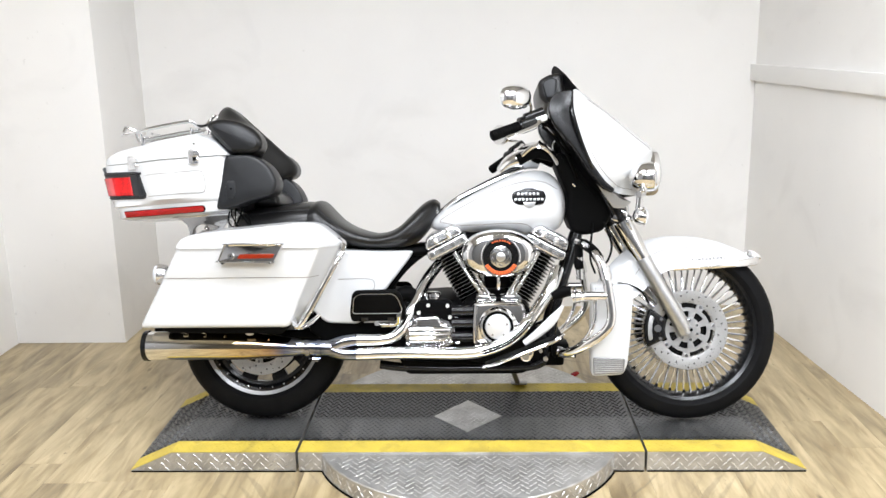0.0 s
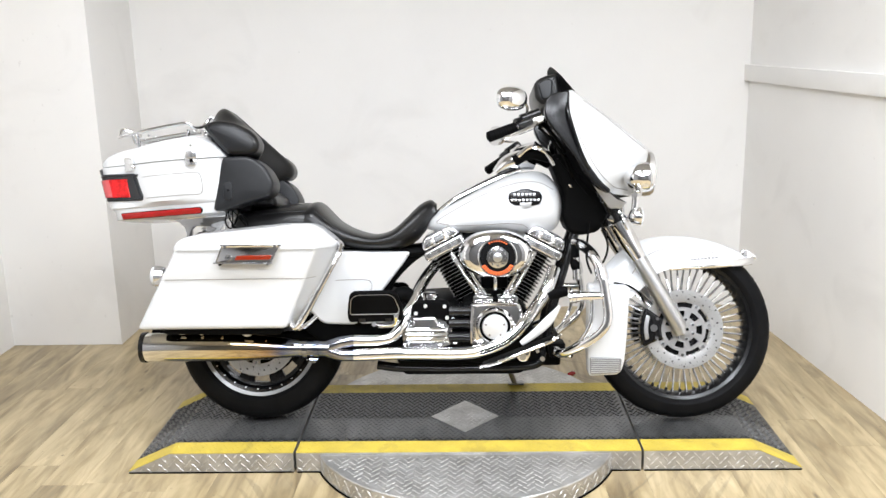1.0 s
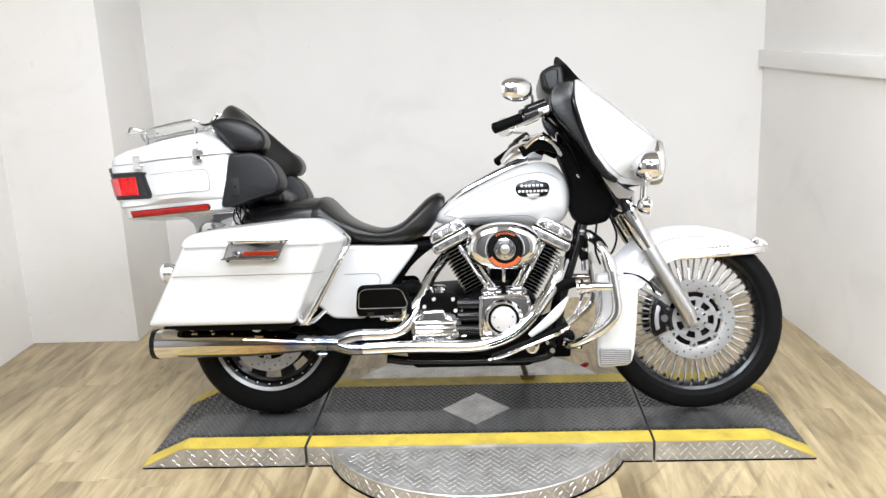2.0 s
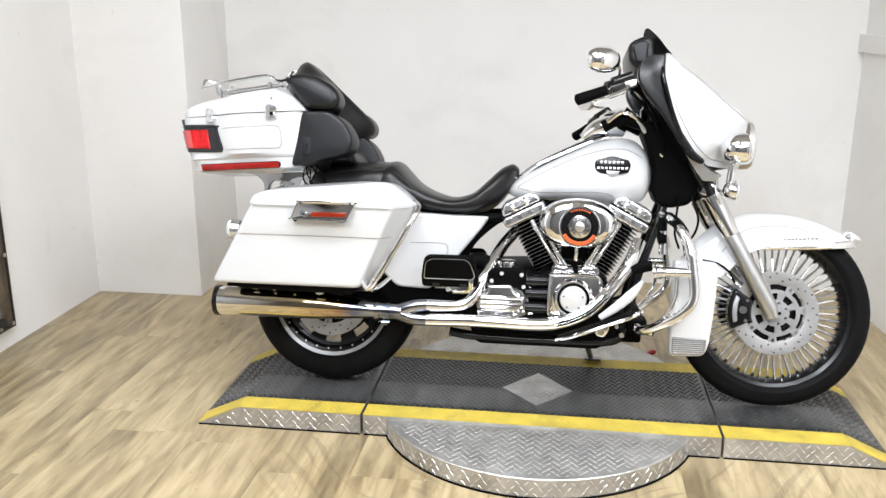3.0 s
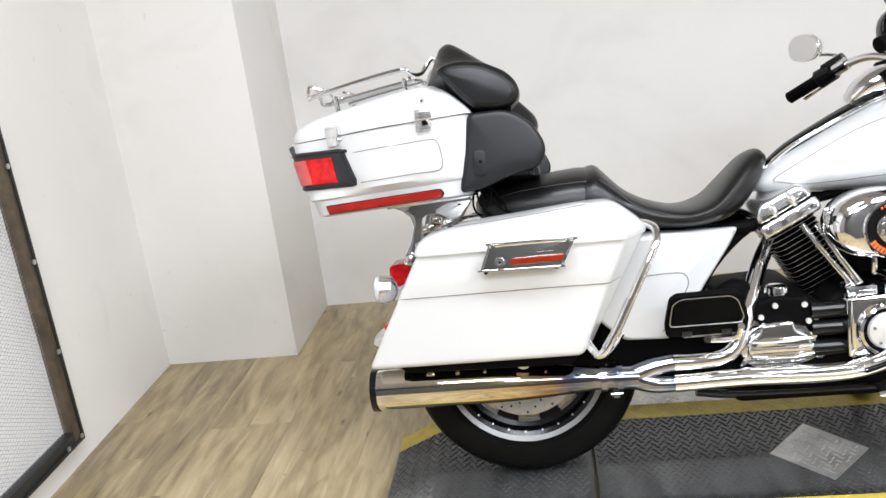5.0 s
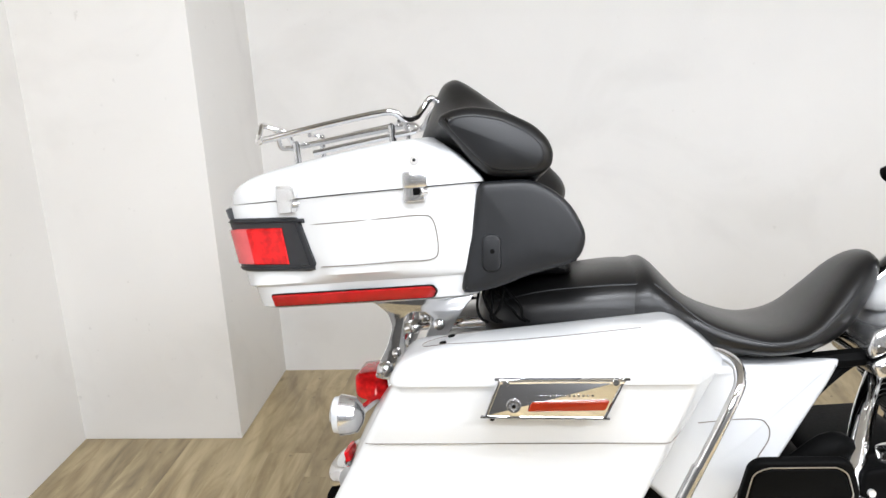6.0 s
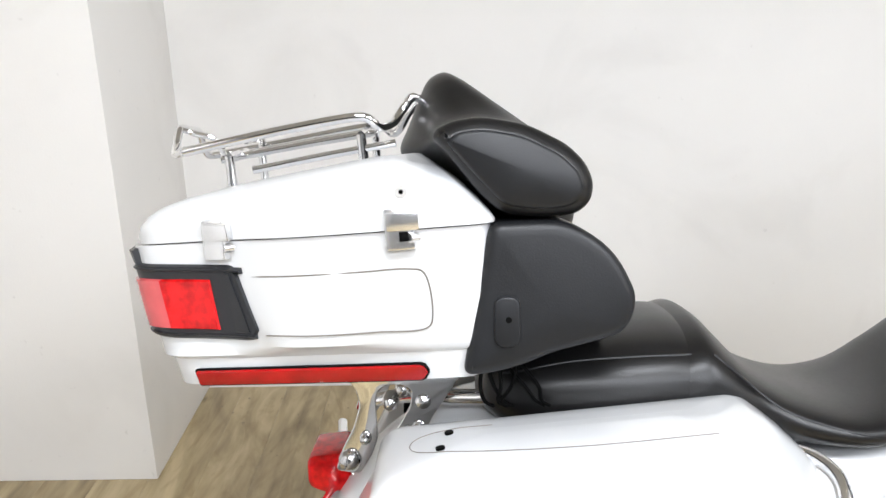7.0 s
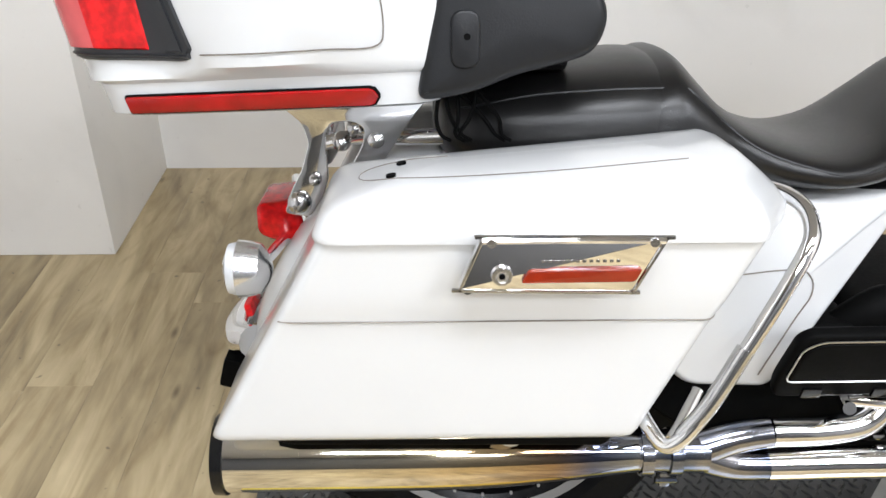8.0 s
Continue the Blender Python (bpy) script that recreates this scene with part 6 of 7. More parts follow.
def plan(s, hw, xr):
    """A point of the case's plan outline: straight for s < 0, round the tail for s up to a quarter turn."""
    if s < 0:
        return -1.05 - s, -hw * (1 - 0.625 * max(0.12 + s, 0) if hw < 0.2745 else 1)
    v = min(s / (math.pi / 2), 1.0) * 7
    i = min(int(v), 6)
    ext = [(-0.95, 1.02)] + TAIL + [(-1.34, -0.2)]
    a, b, c, d = (np.array(q) for q in ext[i:i + 4])
    u = v - i
    p = 0.5 * (2 * b + (c - a) * u + (2 * a - 5 * b + 4 * c - d) * u * u + (3 * b - a - 3 * c + d) * u ** 3)
    f = float(min(max(p[1], 0), 1.0))
    if hw < 0.2745:
        # the lower band tapers in a straight line
        f = 1 - 0.2 * (-0.93 - float(p[0])) / 0.32 if p[0] > -1.25 else min(f * 1.03, 0.80)
    return float(p[0]) + (xr + 1.342) * (float(p[0]) + 1.05) / -0.292, -hw * f


def case_ring(z, hw, xr, xf, r=0.03):
    pts = []
    for k in range(4):
        a = math.pi / 2 * k / 3
        pts.append((xf - r + r * math.cos(a), -hw + r - r * math.sin(a)))
    pts += [plan(-0.1, hw, xr), plan(-0.05, hw, xr)]
    pts += [plan(math.pi / 2 * k / 14, hw, xr) for k in range(15)]
    full = pts + [(x, -y) for x, y in pts[::-1][1:]]
    return [(x, y, z) for x, y in full]


bm = bm_new()
rings(bm, [case_ring(z, hw, xr, xf) for z, hw, xr, xf in ((0.792, 0.240, -1.285, -0.885), (0.797, 0.258, -1.30, -0.872), (0.834, 0.266, -1.308, -0.868), (0.839, 0.273, -1.318, -0.864),
                                                           (0.851, 0.275, -1.322, -0.862), (0.90, 0.279, -1.333, -0.858), (0.986, 0.283, -1.345, -0.854), (0.990, 0.283, -1.345, -0.854))])
part("body", bm, WHITE, case, "white case body")
bm = bm_new()


def lid_top(x, y):
    u = max((x + 1.336) / 0.488, 0.0)
    top = 0.994 + 0.026 + 0.069 * min(u / 0.72, 1.0) ** 0.5
    if u > 0.80:
        top -= 0.075 * ((u - 0.80) / 0.20) ** 1.4
    return top


loops = []
base = case_ring(0, 0.289, -1.336, -0.848)
for h, f in ((0.0, 0.995), (0.0, 1.0), (0.35, 1.0), (0.62, 0.988), (0.82, 0.955), (0.94, 0.90), (0.99, 0.80), (1.0, 0.55), (1.0, 0.2)):
    loop = []
    for x, y, _ in base:
        xx, yy = -1.05 + (x + 1.05) * f, y * f
        z0 = 0.992
        top = lid_top(xx, yy) - 0.012 * (yy / 0.28) ** 2
        loop.append((xx, yy, z0 + (top - z0) * h))
    loops.append(loop)
rings(bm, loops)
part("lid", bm, WHITE, case, "domed white case lid")


def wrap(bm, s0, s1, hw0, xr0, hw1, xr1, low, high, proud, n=16, slant=0.0, level=False, corner=0.0):
    """A band that follows the case's side from s0 to s1, from the outline at z0 to the one at z1."""
    loops = []
    for k in range(n + 1):
        f = k / n
        sa, sb = s0 + (s1 - s0) * f, s0 + slant + (s1 - s0 - slant) * f
        up = -(plan(sa, hw0, xr0)[0] + 1.06) * 0.0559 if level else 0.0
        # the forward corners may be rounded
        d = max(corner - (s1 - s0) * f, 0.0) / corner if corner else 0.0
        cut = min(0.014, 0.4 * (high - low)) * (1 - math.sqrt(max(1 - d * d, 0.0)))
        z0, z1 = low + up + cut, high + up - cut
        a0, b0 = plan(sa, hw0 + proud, xr0 - proud), plan(sb, hw1 + proud, xr1 - proud)
        a1, b1 = plan(sa, hw0 - 0.01, xr0 + 0.01), plan(sb, hw1 - 0.01, xr1 + 0.01)
        m0 = plan(sa, hw0 + proud * 0.5, xr0 - proud * 0.5)
        m1 = plan(sb, hw1 + proud * 0.5, xr1 - proud * 0.5)
        loops.append([(a1[0], a1[1], z0), (m0[0], m0[1], z0), (a0[0], a0[1], z0 + 0.003), (b0[0], b0[1], z1 - 0.003), (m1[0], m1[1], z1), (b1[0], b1[1], z1)])
    rings(bm, loops)
    return bm


for side in (-1, 1):
    def put(name, bm, mat, label="", parent=case):
        return part(name, mirror_y(bm) if side > 0 else bm, mat, parent, label)
    put("side_strip", wrap(bm_new(), -0.104, 0.80, 0.263, -1.303, 0.266, -1.307, 0.798, 0.819, 0.006, 180, corner=0.012), DARKRED, "long red reflector strip")
    put("strip_frame", wrap(bm_new(), -0.1065, 0.815, 0.2625, -1.3025, 0.2665, -1.3075, 0.7965, 0.8208, 0.0035, 180, corner=0.013), BLACKMATT, "thin black strip surround")
    bez = put("lamp_bezel", wrap(bm_new(), 0.37, 1.50, 0.276, -1.323, 0.280, -1.338, 0.853, 0.953, 0.008, 40, 0.05, True, 0.05), PLASTIC, "dark grey lamp surround with rounded corners")
    put("bezel_rim", wrap(bm_new(), 0.40, 0.47, 0.276, -1.323, 0.280, -1.338, 0.862, 0.944, 0.0105, 4, 0.05, True), PLASTIC, "", bez)
    put("bezel_rim", wrap(bm_new(), 0.40, 1.46, 0.280, -1.336, 0.280, -1.338, 0.941, 0.949, 0.0105, 24, 0.0, True), PLASTIC, "", bez)
    put("bezel_rim", wrap(bm_new(), 0.38, 1.46, 0.276, -1.323, 0.276, -1.324, 0.856, 0.863, 0.0105, 24, 0.0, True), PLASTIC, "", bez)
    put("lamp_bezel_tab", wrap(bm_new(), 1.05, 1.50, 0.280, -1.338, 0.283, -1.342, 0.949, 0.972, 0.009, 10, 0, True), PLASTIC, "", bez)
    put("tail_lens", wrap(bm_new(), 0.555, 0.83, 0.277, -1.325, 0.280, -1.336, 0.865, 0.934, 0.0115, 12, 0.0, True), REDLENS, "red side lamp lens", bez)
    put("tail_lens", wrap(bm_new(), 0.83, 1.35, 0.277, -1.325, 0.280, -1.336, 0.865, 0.934, 0.0115, 16, 0.0, True), PINKLENS, "pale red lamp lens at the corner", bez)
    # pinstripe outline
    bm = bm_new()
    z0, z1 = 0.866, 0.943
    row = [plan(0.42, 0.279, -1.335) + (z1,), plan(0.25, 0.2795, -1.335) + (z1,), plan(0.1, 0.2795, -1.335) + (z1,)] + [(x, -0.2800, z1) for x in (-1.02, -0.96)] + [(-0.938, -0.2800, z1 - 0.01), (-0.933, -0.2775, z0 + 0.02), (-0.945, -0.277, z0)] + [(x, -0.2765, z0) for x in (-1.0, -1.05)] + [plan(0.15, 0.2765, -1.323) + (z0,), plan(0.34, 0.2765, -1.323) + (z0,)]
    tube(bm, [(x, y - 0.0016, z) for x, y, z in row], 0.0009, 4, 90)
    put("pinstripe", bm, STRIPE, "thin grey outline stripe")
    # latches
    for lx, w in ((-0.965, 0.036), (-1.205, 0.034)):
        yy = 0.288 if lx > -1.05 else 0.236
        bm = bm_new()
        tz = 9 if lx < -1.1 else 0
        block(bm, (lx, -yy, 0.993), (w, 0.016, 0.052), 0.004, (0, 0, -2.5 * tz))
        block(bm, (lx + 0.004, -yy - 0.007, 1.003), (w * 1.15, 0.012, 0.024), 0.004, (8, 0, -2.5 * tz))
        rod(bm, (lx + 0.012, -yy - 0.012, 0.982), (lx + 0.022, -yy - 0.006, 0.982), 0.006, seg=10)
        latch = put("latch", bm, POLISHED, "chrome latch")
        bm = bm_new()
        block(bm, (lx + 0.005, -yy - 0.0075, 0.984), (0.012, 0.004, 0.012), 0.001, (0, 0, -2.5 * tz))
        put("latch_slot", bm, BLACKMATT, "", latch)
    bm = bm_new()
    rod(bm, (-0.960, -0.270, 1.042), (-0.960, -0.2925, 1.038), 0.0085, 0.0075, seg=16)
    put("case_lock", bm, BRIGHTALU)
    put("keyhole", rod(bm_new(), (-0.960, -0.2925, 1.038), (-0.960, -0.2932, 1.0379), 0.003, seg=8), BLACKMATT)
bm = bm_new()
wrap(bm, 1.46, math.pi / 2, 0.276, -1.323, 0.283, -1.342, 0.86, 0.95, 0.008, 6)
part("rear_band", bm, BLACKMATT, case)

# luggage rack
rack = group_part("luggage_rack", "chrome luggage rack on the case lid")
RAILS = [(-0.105, -1.187, 1.060, -0.985, 1.094), (-0.035, -1.250, 1.070, -1.020, 1.106), (0.035, -1.262, 1.069, -1.030, 1.105)]
for y, xa, za, xb, zb in RAILS:
    part("slat", tube(bm_new(), [(xa, y, za), ((xa + xb) / 2, y, (za + zb) / 2 + 0.001), (xb, y, zb)], 0.0055, 10, 14), CHROME, rack)
bm = bm_new()
tube(bm, [(-1.278, -0.125, 1.088), (-1.20, -0.13, 1.104), (-1.133, -0.13, 1.117), (-1.052, -0.13, 1.130), (-1.022, -0.128, 1.130), (-1.006, -0.115, 1.117), (-0.990, -0.07, 1.121), (-0.978, -0.05, 1.138), (-0.963, -0.045, 1.156), (-0.95, -0.04, 1.15)], 0.0066, 10, 70)
part("rail", bm, CHROME, rack, "raised chrome side rail")
bm = bm_new()
tube(bm, [(-1.290, 0.105, 1.069), (-1.20, 0.11, 1.084), (-1.12, 0.11, 1.098), (-1.05, 0.11, 1.109), (-1.020, 0.108, 1.108), (-1.004, 0.10, 1.098), (-0.990, 0.07, 1.106), (-0.975, 0.05, 1.13), (-0.958, 0.045, 1.148), (-0.95, 0.04, 1.145)], 0.0066, 10, 70)
part("rail", bm, CHROME, rack, "raised chrome side rail")
bm = bm_new()
tube(bm, [(-1.278, -0.125, 1.088), (-1.297, -0.10, 1.084), (-1.304, -0.07, 1.096), (-1.303, -0.05, 1.117), (-1.305, 0.0, 1.114), (-1.306, 0.05, 1.108), (-1.306, 0.07, 1.085), (-1.305, 0.09, 1.070), (-1.290, 0.105, 1.069)], 0.006, 10, 80)
part("rail_end", bm, CHROME, rack, "bent-up chrome rack end")
part("rail_end", tube(bm_new(), [(-1.303, -0.05, 1.117), (-1.285, -0.05, 1.111), (-1.256, -0.04, 1.100), (-1.245, -0.03, 1.072)], 0.0048, 8, 20), CHROME, rack)
for x, y, z0, z1 in ((-1.217, -0.105, 1.030, 1.080), (-1.030, -0.105, 1.062, 1.107), (-1.217, 0.105, 1.015, 1.094), (-1.030, 0.105, 1.046, 1.115)):
    bm = bm_new()
    tube(bm, [(x, y, z0), (x - 0.001, y, z0 + 0.012), (x - 0.003, y, z1)], [0.010, 0.0075, 0.0065], 12, 10)
    post = part("post", bm, CHROME, rack)
    part("post_foot", rod(bm_new(), (x, y, z0 - 0.002), (x, y, z0 + 0.007), 0.011, 0.009, seg=14), BLACKMATT, post, "black rubber foot")
    part("cross_bar", tube(bm_new(), [(x - 0.003, y, z1), (x - 0.003, y * 0.35, z1 + 0.001), (x - 0.003, 0, z1 + 0.001)], 0.0045, 8, 8), CHROME, rack)

# backrest, arm pads and loudspeaker pods
back = group_part("backrest", "black vinyl wrap-around passenger backrest with arm pads")
# one padded saddle: tall in the middle, swept forward into the arm pads
BACK_MID = [(-0.990, 1.092), (-0.970, 1.132), (-0.955, 1.172), (-0.940, 1.202), (-0.916, 1.213), (-0.886, 1.197), (-0.860, 1.155), (-0.838, 1.09), (-0.822, 1.02), (-0.80, 0.95), (-0.775, 0.88), (-0.82, 0.86), (-0.87, 0.93), (-0.915, 1.05)]
BACK_ARM = [(-0.930, 1.108), (-0.926, 1.119), (-0.905, 1.129), (-0.87, 1.134), (-0.814, 1.124), (-0.762, 1.097), (-0.740, 1.074), (-0.730, 1.050), (-0.734, 1.026), (-0.752, 1.011), (-0.792, 1.007), (-0.843, 1.012), (-0.870, 1.036), (-0.909, 1.085)]


def back_ring(y):
    w = min(max((abs(y) - 0.035) / 0.155, 0.0), 1.0)
    w = w * w * (3 - 2 * w)
    dx, dz = (0.035 * w, -0.060 * w) if y > 0 else (0.0, 0.0)
    row = [(a[0] + (b[0] - a[0]) * w + dx, a[1] + (b[1] - a[1]) * w + dz) for a, b in zip(BACK_MID, BACK_ARM)]
    return inset(rounded(row, 0.02, 4), 0.016 * max((abs(y) - 0.258) / 0.018, 0.0) ** 2.2)


bm = bm_new()
rings(bm, [[(p[0], y, p[1]) for p in back_ring(y)] for y in [0.276 * math.sin((k / 22 - 1) * math.pi / 2) for k in range(45)]])
back_pad = part("back_pad", bm, VINYL, back, "", 60)
bm = bm_new()
pillow(bm, [(-0.80, 0.83), (-0.78, 0.90), (-0.73, 0.89), (-0.70, 0.86), (-0.70, 0.825)], -0.15, 0.15, 0.03, corner=0.03)
part("lumbar_pad", bm, VINYL, back)
for s in (-1, 1):
    bm = bm_new()
    pillow(bm, [(-0.914, 1.104), (-0.900, 1.115), (-0.868, 1.119), (-0.818, 1.110), (-0.770, 1.085), (-0.748, 1.062), (-0.743, 1.038), (-0.758, 1.021), (-0.795, 1.017), (-0.840, 1.022), (-0.866, 1.048)], s * 0.279, s * 0.25, 0.008, 0.002, corner=0.02, seg=5, dome=0.006)
    panel = part("pad_panel", bm, VINYL_PLAIN, back, "smooth grey-black vinyl panel")
    panel.matrix_basis = pose(0.035, 0, -0.060) if s > 0 else pose(0, 0, 0)
    bm = bm_new()
    pillow(bm, [(-0.862, 1.003), (-0.762, 1.005), (-0.705, 0.965), (-0.676, 0.905), (-0.692, 0.862), (-0.74, 0.849), (-0.785, 0.838), (-0.82, 0.823), (-0.86, 0.813), (-0.897, 0.810)], s * 0.278, s * 0.15, 0.012, 0.008, corner=[0.018, 0.04, 0.04, 0.04, 0.03, 0.025, 0.025, 0.025, 0.025, 0.016], seg=5, dome=0.003)
    pod = part("speaker_pod", bm, VINYL_PLAIN, back, "grey-black vinyl loudspeaker pod")
    pod.matrix_basis = pose(0.01, 0, -0.045) if s > 0 else pose(0, 0, 0)
    bm = bm_new()
    pillow(bm, [(-0.857, 0.912), (-0.824, 0.912), (-0.824, 0.848), (-0.857, 0.848)], s * 0.2845, s * 0.272, 0.003, corner=0.0155, seg=6)
    part("pod_plate", bm, VINYL_PLAIN, pod, "small oval socket plate")
    bm = bm_new()
    rod(bm, (-0.839, s * 0.2855, 0.883), (-0.839, s * 0.279, 0.883), 0.004, seg=10)
    part("screw", bm, BLACKMATT, pod)

# case bracket on the fender
for s in (-1, 1):
    bm = bm_new()
    pillow(bm, [(-1.102, 0.794), (-1.100, 0.774), (-1.074, 0.764), (-1.054, 0.746), (-1.047, 0.718), (-1.058, 0.682), (-1.074, 0.652), (-1.086, 0.618), (-1.050, 0.612), (-1.032, 0.640), (-1.022, 0.668), (-1.024, 0.715), (-1.022, 0.738), (-1.008, 0.748),
                (-0.984, 0.748), (-0.970, 0.738), (-0.974, 0.715), (-1.000, 0.668), (-0.954, 0.666), (-0.944, 0.695), (-0.906, 0.752), (-0.888, 0.774), (-0.886, 0.794)], s * 0.128, s * 0.121, 0.0015, corner=0.007, seg=3)
    br = part("case_bracket", bm, CHROME, bike, "flat cut-out chrome bracket under the case")
    part("bracket_flange", block(bm_new(), (-0.995, s * 0.142, 0.786), (0.25, 0.036, 0.004), 0.0015, (0, -2.5, 0)), CHROME, br)
    for x, z, r in ((-1.064, 0.634, 0.017), (-1.040, 0.668, 0.009), (-0.962, 0.682, 0.011), (-0.980, 0.676, 0.008)):
        dome = [(r, s * 0.126), (r, s * 0.131), (r * 0.86, s * 0.138), (r * 0.5, s * 0.1425), (r * 0.05, s * 0.144)]
        part("bracket_bolt", lathe(bm_new(), dome, (x, 0, z), 20), CHROME_WORN, br)
bm = bm_new()
block(bm, (-1.0, 0, 0.785), (0.22, 0.30, 0.012), 0.004, (0, -3, 0))
part("case_tray", bm, CHROME_WORN, bike)
bm = bm_new()
tube(bm, [(-1.045, -0.05, 0.695), (-0.98, -0.07, 0.712), (-0.90, -0.11, 0.722), (-0.80, -0.15, 0.735)], [0.010, 0.012, 0.012, 0.010], 10, 20)
part("fender_strut", bm, CHROME, bike, "chrome fender strut")
for x, y, z, r in ((-1.005, -0.095, 0.712, 0.013), (-0.985, -0.10, 0.735, 0.012), (-0.955, -0.115, 0.722, 0.014)):
    part("strut_knob", lathe(bm_new(), [(r * 0.1, y - 0.022), (r * 0.7, y - 0.018), (r, y - 0.006), (r, y + 0.01), (r * 0.6, y + 0.014)], (x, 0, z), 18), CHROME_WORN, bike)
for k, (x0, x1, sway) in enumerate(((-0.860, -0.868, -0.008), (-0.852, -0.850, 0.004), (-0.858, -0.842, -0.008), (-0.858, -0.800, 0.004), (-0.838, -0.792, 0.010), (-0.826, -0.845, 0.006))):
    part("wire", tube(bm_new(), [(x0, -0.196, 0.822), (0.7 * x0 + 0.3 * x1 + sway, -0.207 - 0.004 * (k % 3), 0.797), (0.3 * x0 + 0.7 * x1 + sway, -0.213 - 0.003 * (k % 2), 0.772), (x1, -0.212, 0.752), (x1 + 0.012, -0.205, 0.742)], 0.0026, 6, 24), BLACKMATT, bike, "loose black wire under the case")

# tail lamp and rear signals
tail = group_part("tail_lamp", "red tail lamp on a chrome base")
bm = bm_new()
pillow(bm, [(-1.143, 0.604), (-1.082, 0.610), (-1.074, 0.566), (-1.080, 0.548), (-1.112, 0.544), (-1.143, 0.556)], -0.055, 0.055, 0.01, corner=0.012)
part("lens", bm, REDLENS, tail)
bm = bm_new()
pillow(bm, [(-1.078, 0.614), (-1.054, 0.620), (-1.052, 0.54), (-1.072, 0.538)], -0.06, 0.06, 0.008, corner=0.01)
part("lamp_base", bm, CHROME, tail)
bm = bm_new()
tube(bm, [(-1.12, -0.20, 0.565), (-1.11, -0.12, 0.555), (-1.10, 0, 0.55), (-1.11, 0.12, 0.555), (-1.12, 0.20, 0.565)], 0.009, 10, 30)
part("signal_bar", bm, CHROME, tail, "chrome signal bar")
for s in (-1, 1):
    sig = group_part("rear_signal", "chrome turn signal with clear lens")
    sig.matrix_basis = Matrix.Translation((0.03, 0, -0.04)) @ LEFT_DROP if s > 0 else Matrix()
    bm = bm_new()
    lathe(bm, [(0.006, -1.092), (0.018, -1.096), (0.033, -1.106), (0.037, -1.121), (0.039, -1.136), (0.035, -1.136)], (0, s * 0.215, 0.572), 28, "x")
    part("housing", bm, POLISHED, sig)
    bm = bm_new()
    lathe(bm, [(0.036, -1.136), (0.034, -1.148), (0.022, -1.154), (0.002, -1.156)], (0, s * 0.215, 0.572), 28, "x")
    part("lens", bm, CLEARLENS, sig)
bm = bm_new()
tube(bm, [(-1.155, -0.09, 0.395), (-1.183, -0.055, 0.384), (-1.192, 0, 0.382), (-1.183, 0.055, 0.384), (-1.155, 0.09, 0.395)], 0.026, 12, 24)
tip = part("fender_bumper", bm, CHROME, bike, "chrome rear fender bumper")
bm = bm_new()
block(bm, (-1.172, 0, 0.420), (0.012, 0.07, 0.022), 0.004, (0, -12, 0))
part("fender_reflector", bm, REDLENS, tip, "small red reflector")
bm = bm_new()
block(bm, (-1.195, 0, 0.340), (0.03, 0.19, 0.05), 0.006, (0, 15, 0))
part("plate_holder", bm, BLACKMATT, bike)

lean_about({"top_case", "backrest"}, -0.27, 0.95)

# ---- fairing, lamps, bars ----
bm = bm_new()
EDGE = [(0.395, 1.235), (0.372, 1.215), (0.368, 1.15), (0.378, 1.10), (0.405, 1.015), (0.44, 0.94), (0.485, 0.88), (0.52, 0.86), (0.60, 0.85)]
RIDGE = [(0.40, 1.25), (0.43, 1.232), (0.50, 1.18), (0.56, 1.135), (0.63, 1.08), (0.685, 1.035), (0.692, 1.0), (0.685, 0.95), (0.66, 0.86)]
WIDE = [0.16, 0.235, 0.275, 0.285, 0.28, 0.265, 0.22, 0.16, 0.10]
shell(bm, EDGE, RIDGE, WIDE, nu=36, nv=44, p=2.4, thick=0.006)
fairing = part("fairing", bm, WHITE, bike, "white handlebar-mounted fairing with dark short screen")
bm = bm_new()
shell(bm, [(x - 0.004, z) for x, z in EDGE], [(x - 0.012 - 0.02 * (1 - abs(k - 4) / 5), z) for k, (x, z) in enumerate(EDGE)], [w * 0.985 for w in WIDE], nu=28, nv=36, p=3.0, thick=0.006)
inner = part("inner_fairing", bm, BLACKMATT, fairing, "matt black inner fairing")
for s in (-1, 1):
    bm = bm_new()
    tube(bm, [(x - 0.004, s * (w + 0.001), z) for (x, z), w in zip(EDGE[1:8], WIDE[1:8])], 0.007, 8, 40)
    part("edge_trim", bm, BLACK, fairing, "black edge trim")
    stripe(fairing, [(0.43, 1.195), (0.48, 1.165), (0.54, 1.12), (0.62, 1.055), (0.67, 1.02)], s)
    stripe(fairing, [(0.40, 1.06), (0.43, 1.0), (0.47, 0.935), (0.53, 0.885), (0.60, 0.87)], s)
bm = bm_new()
shell(bm, [(0.335, 1.315), (0.355, 1.285), (0.375, 1.255), (0.395, 1.232)], [(0.322, 1.342), (0.35, 1.305), (0.385, 1.268), (0.415, 1.24)], [0.13, 0.17, 0.185, 0.18], nu=24, nv=14, p=2.6, thick=0.004)
part("screen", bm, BLACKMATT, fairing, "short dark smoked screen")
bm = bm_new()
pillow(bm, [(0.255, 1.27), (0.30, 1.295), (0.345, 1.30), (0.355, 1.22), (0.345, 1.19), (0.285, 1.185), (0.26, 1.21)], -0.15, 0.15, 0.02, corner=0.02)
pouch = part("fairing_pouch", bm, VINYL, fairing, "black vinyl pouch behind the screen")
bm = bm_new()
pillow(bm, [(0.268, 1.262), (0.30, 1.28), (0.325, 1.275), (0.322, 1.205), (0.285, 1.2)], -0.156, -0.13, 0.008, corner=0.014)
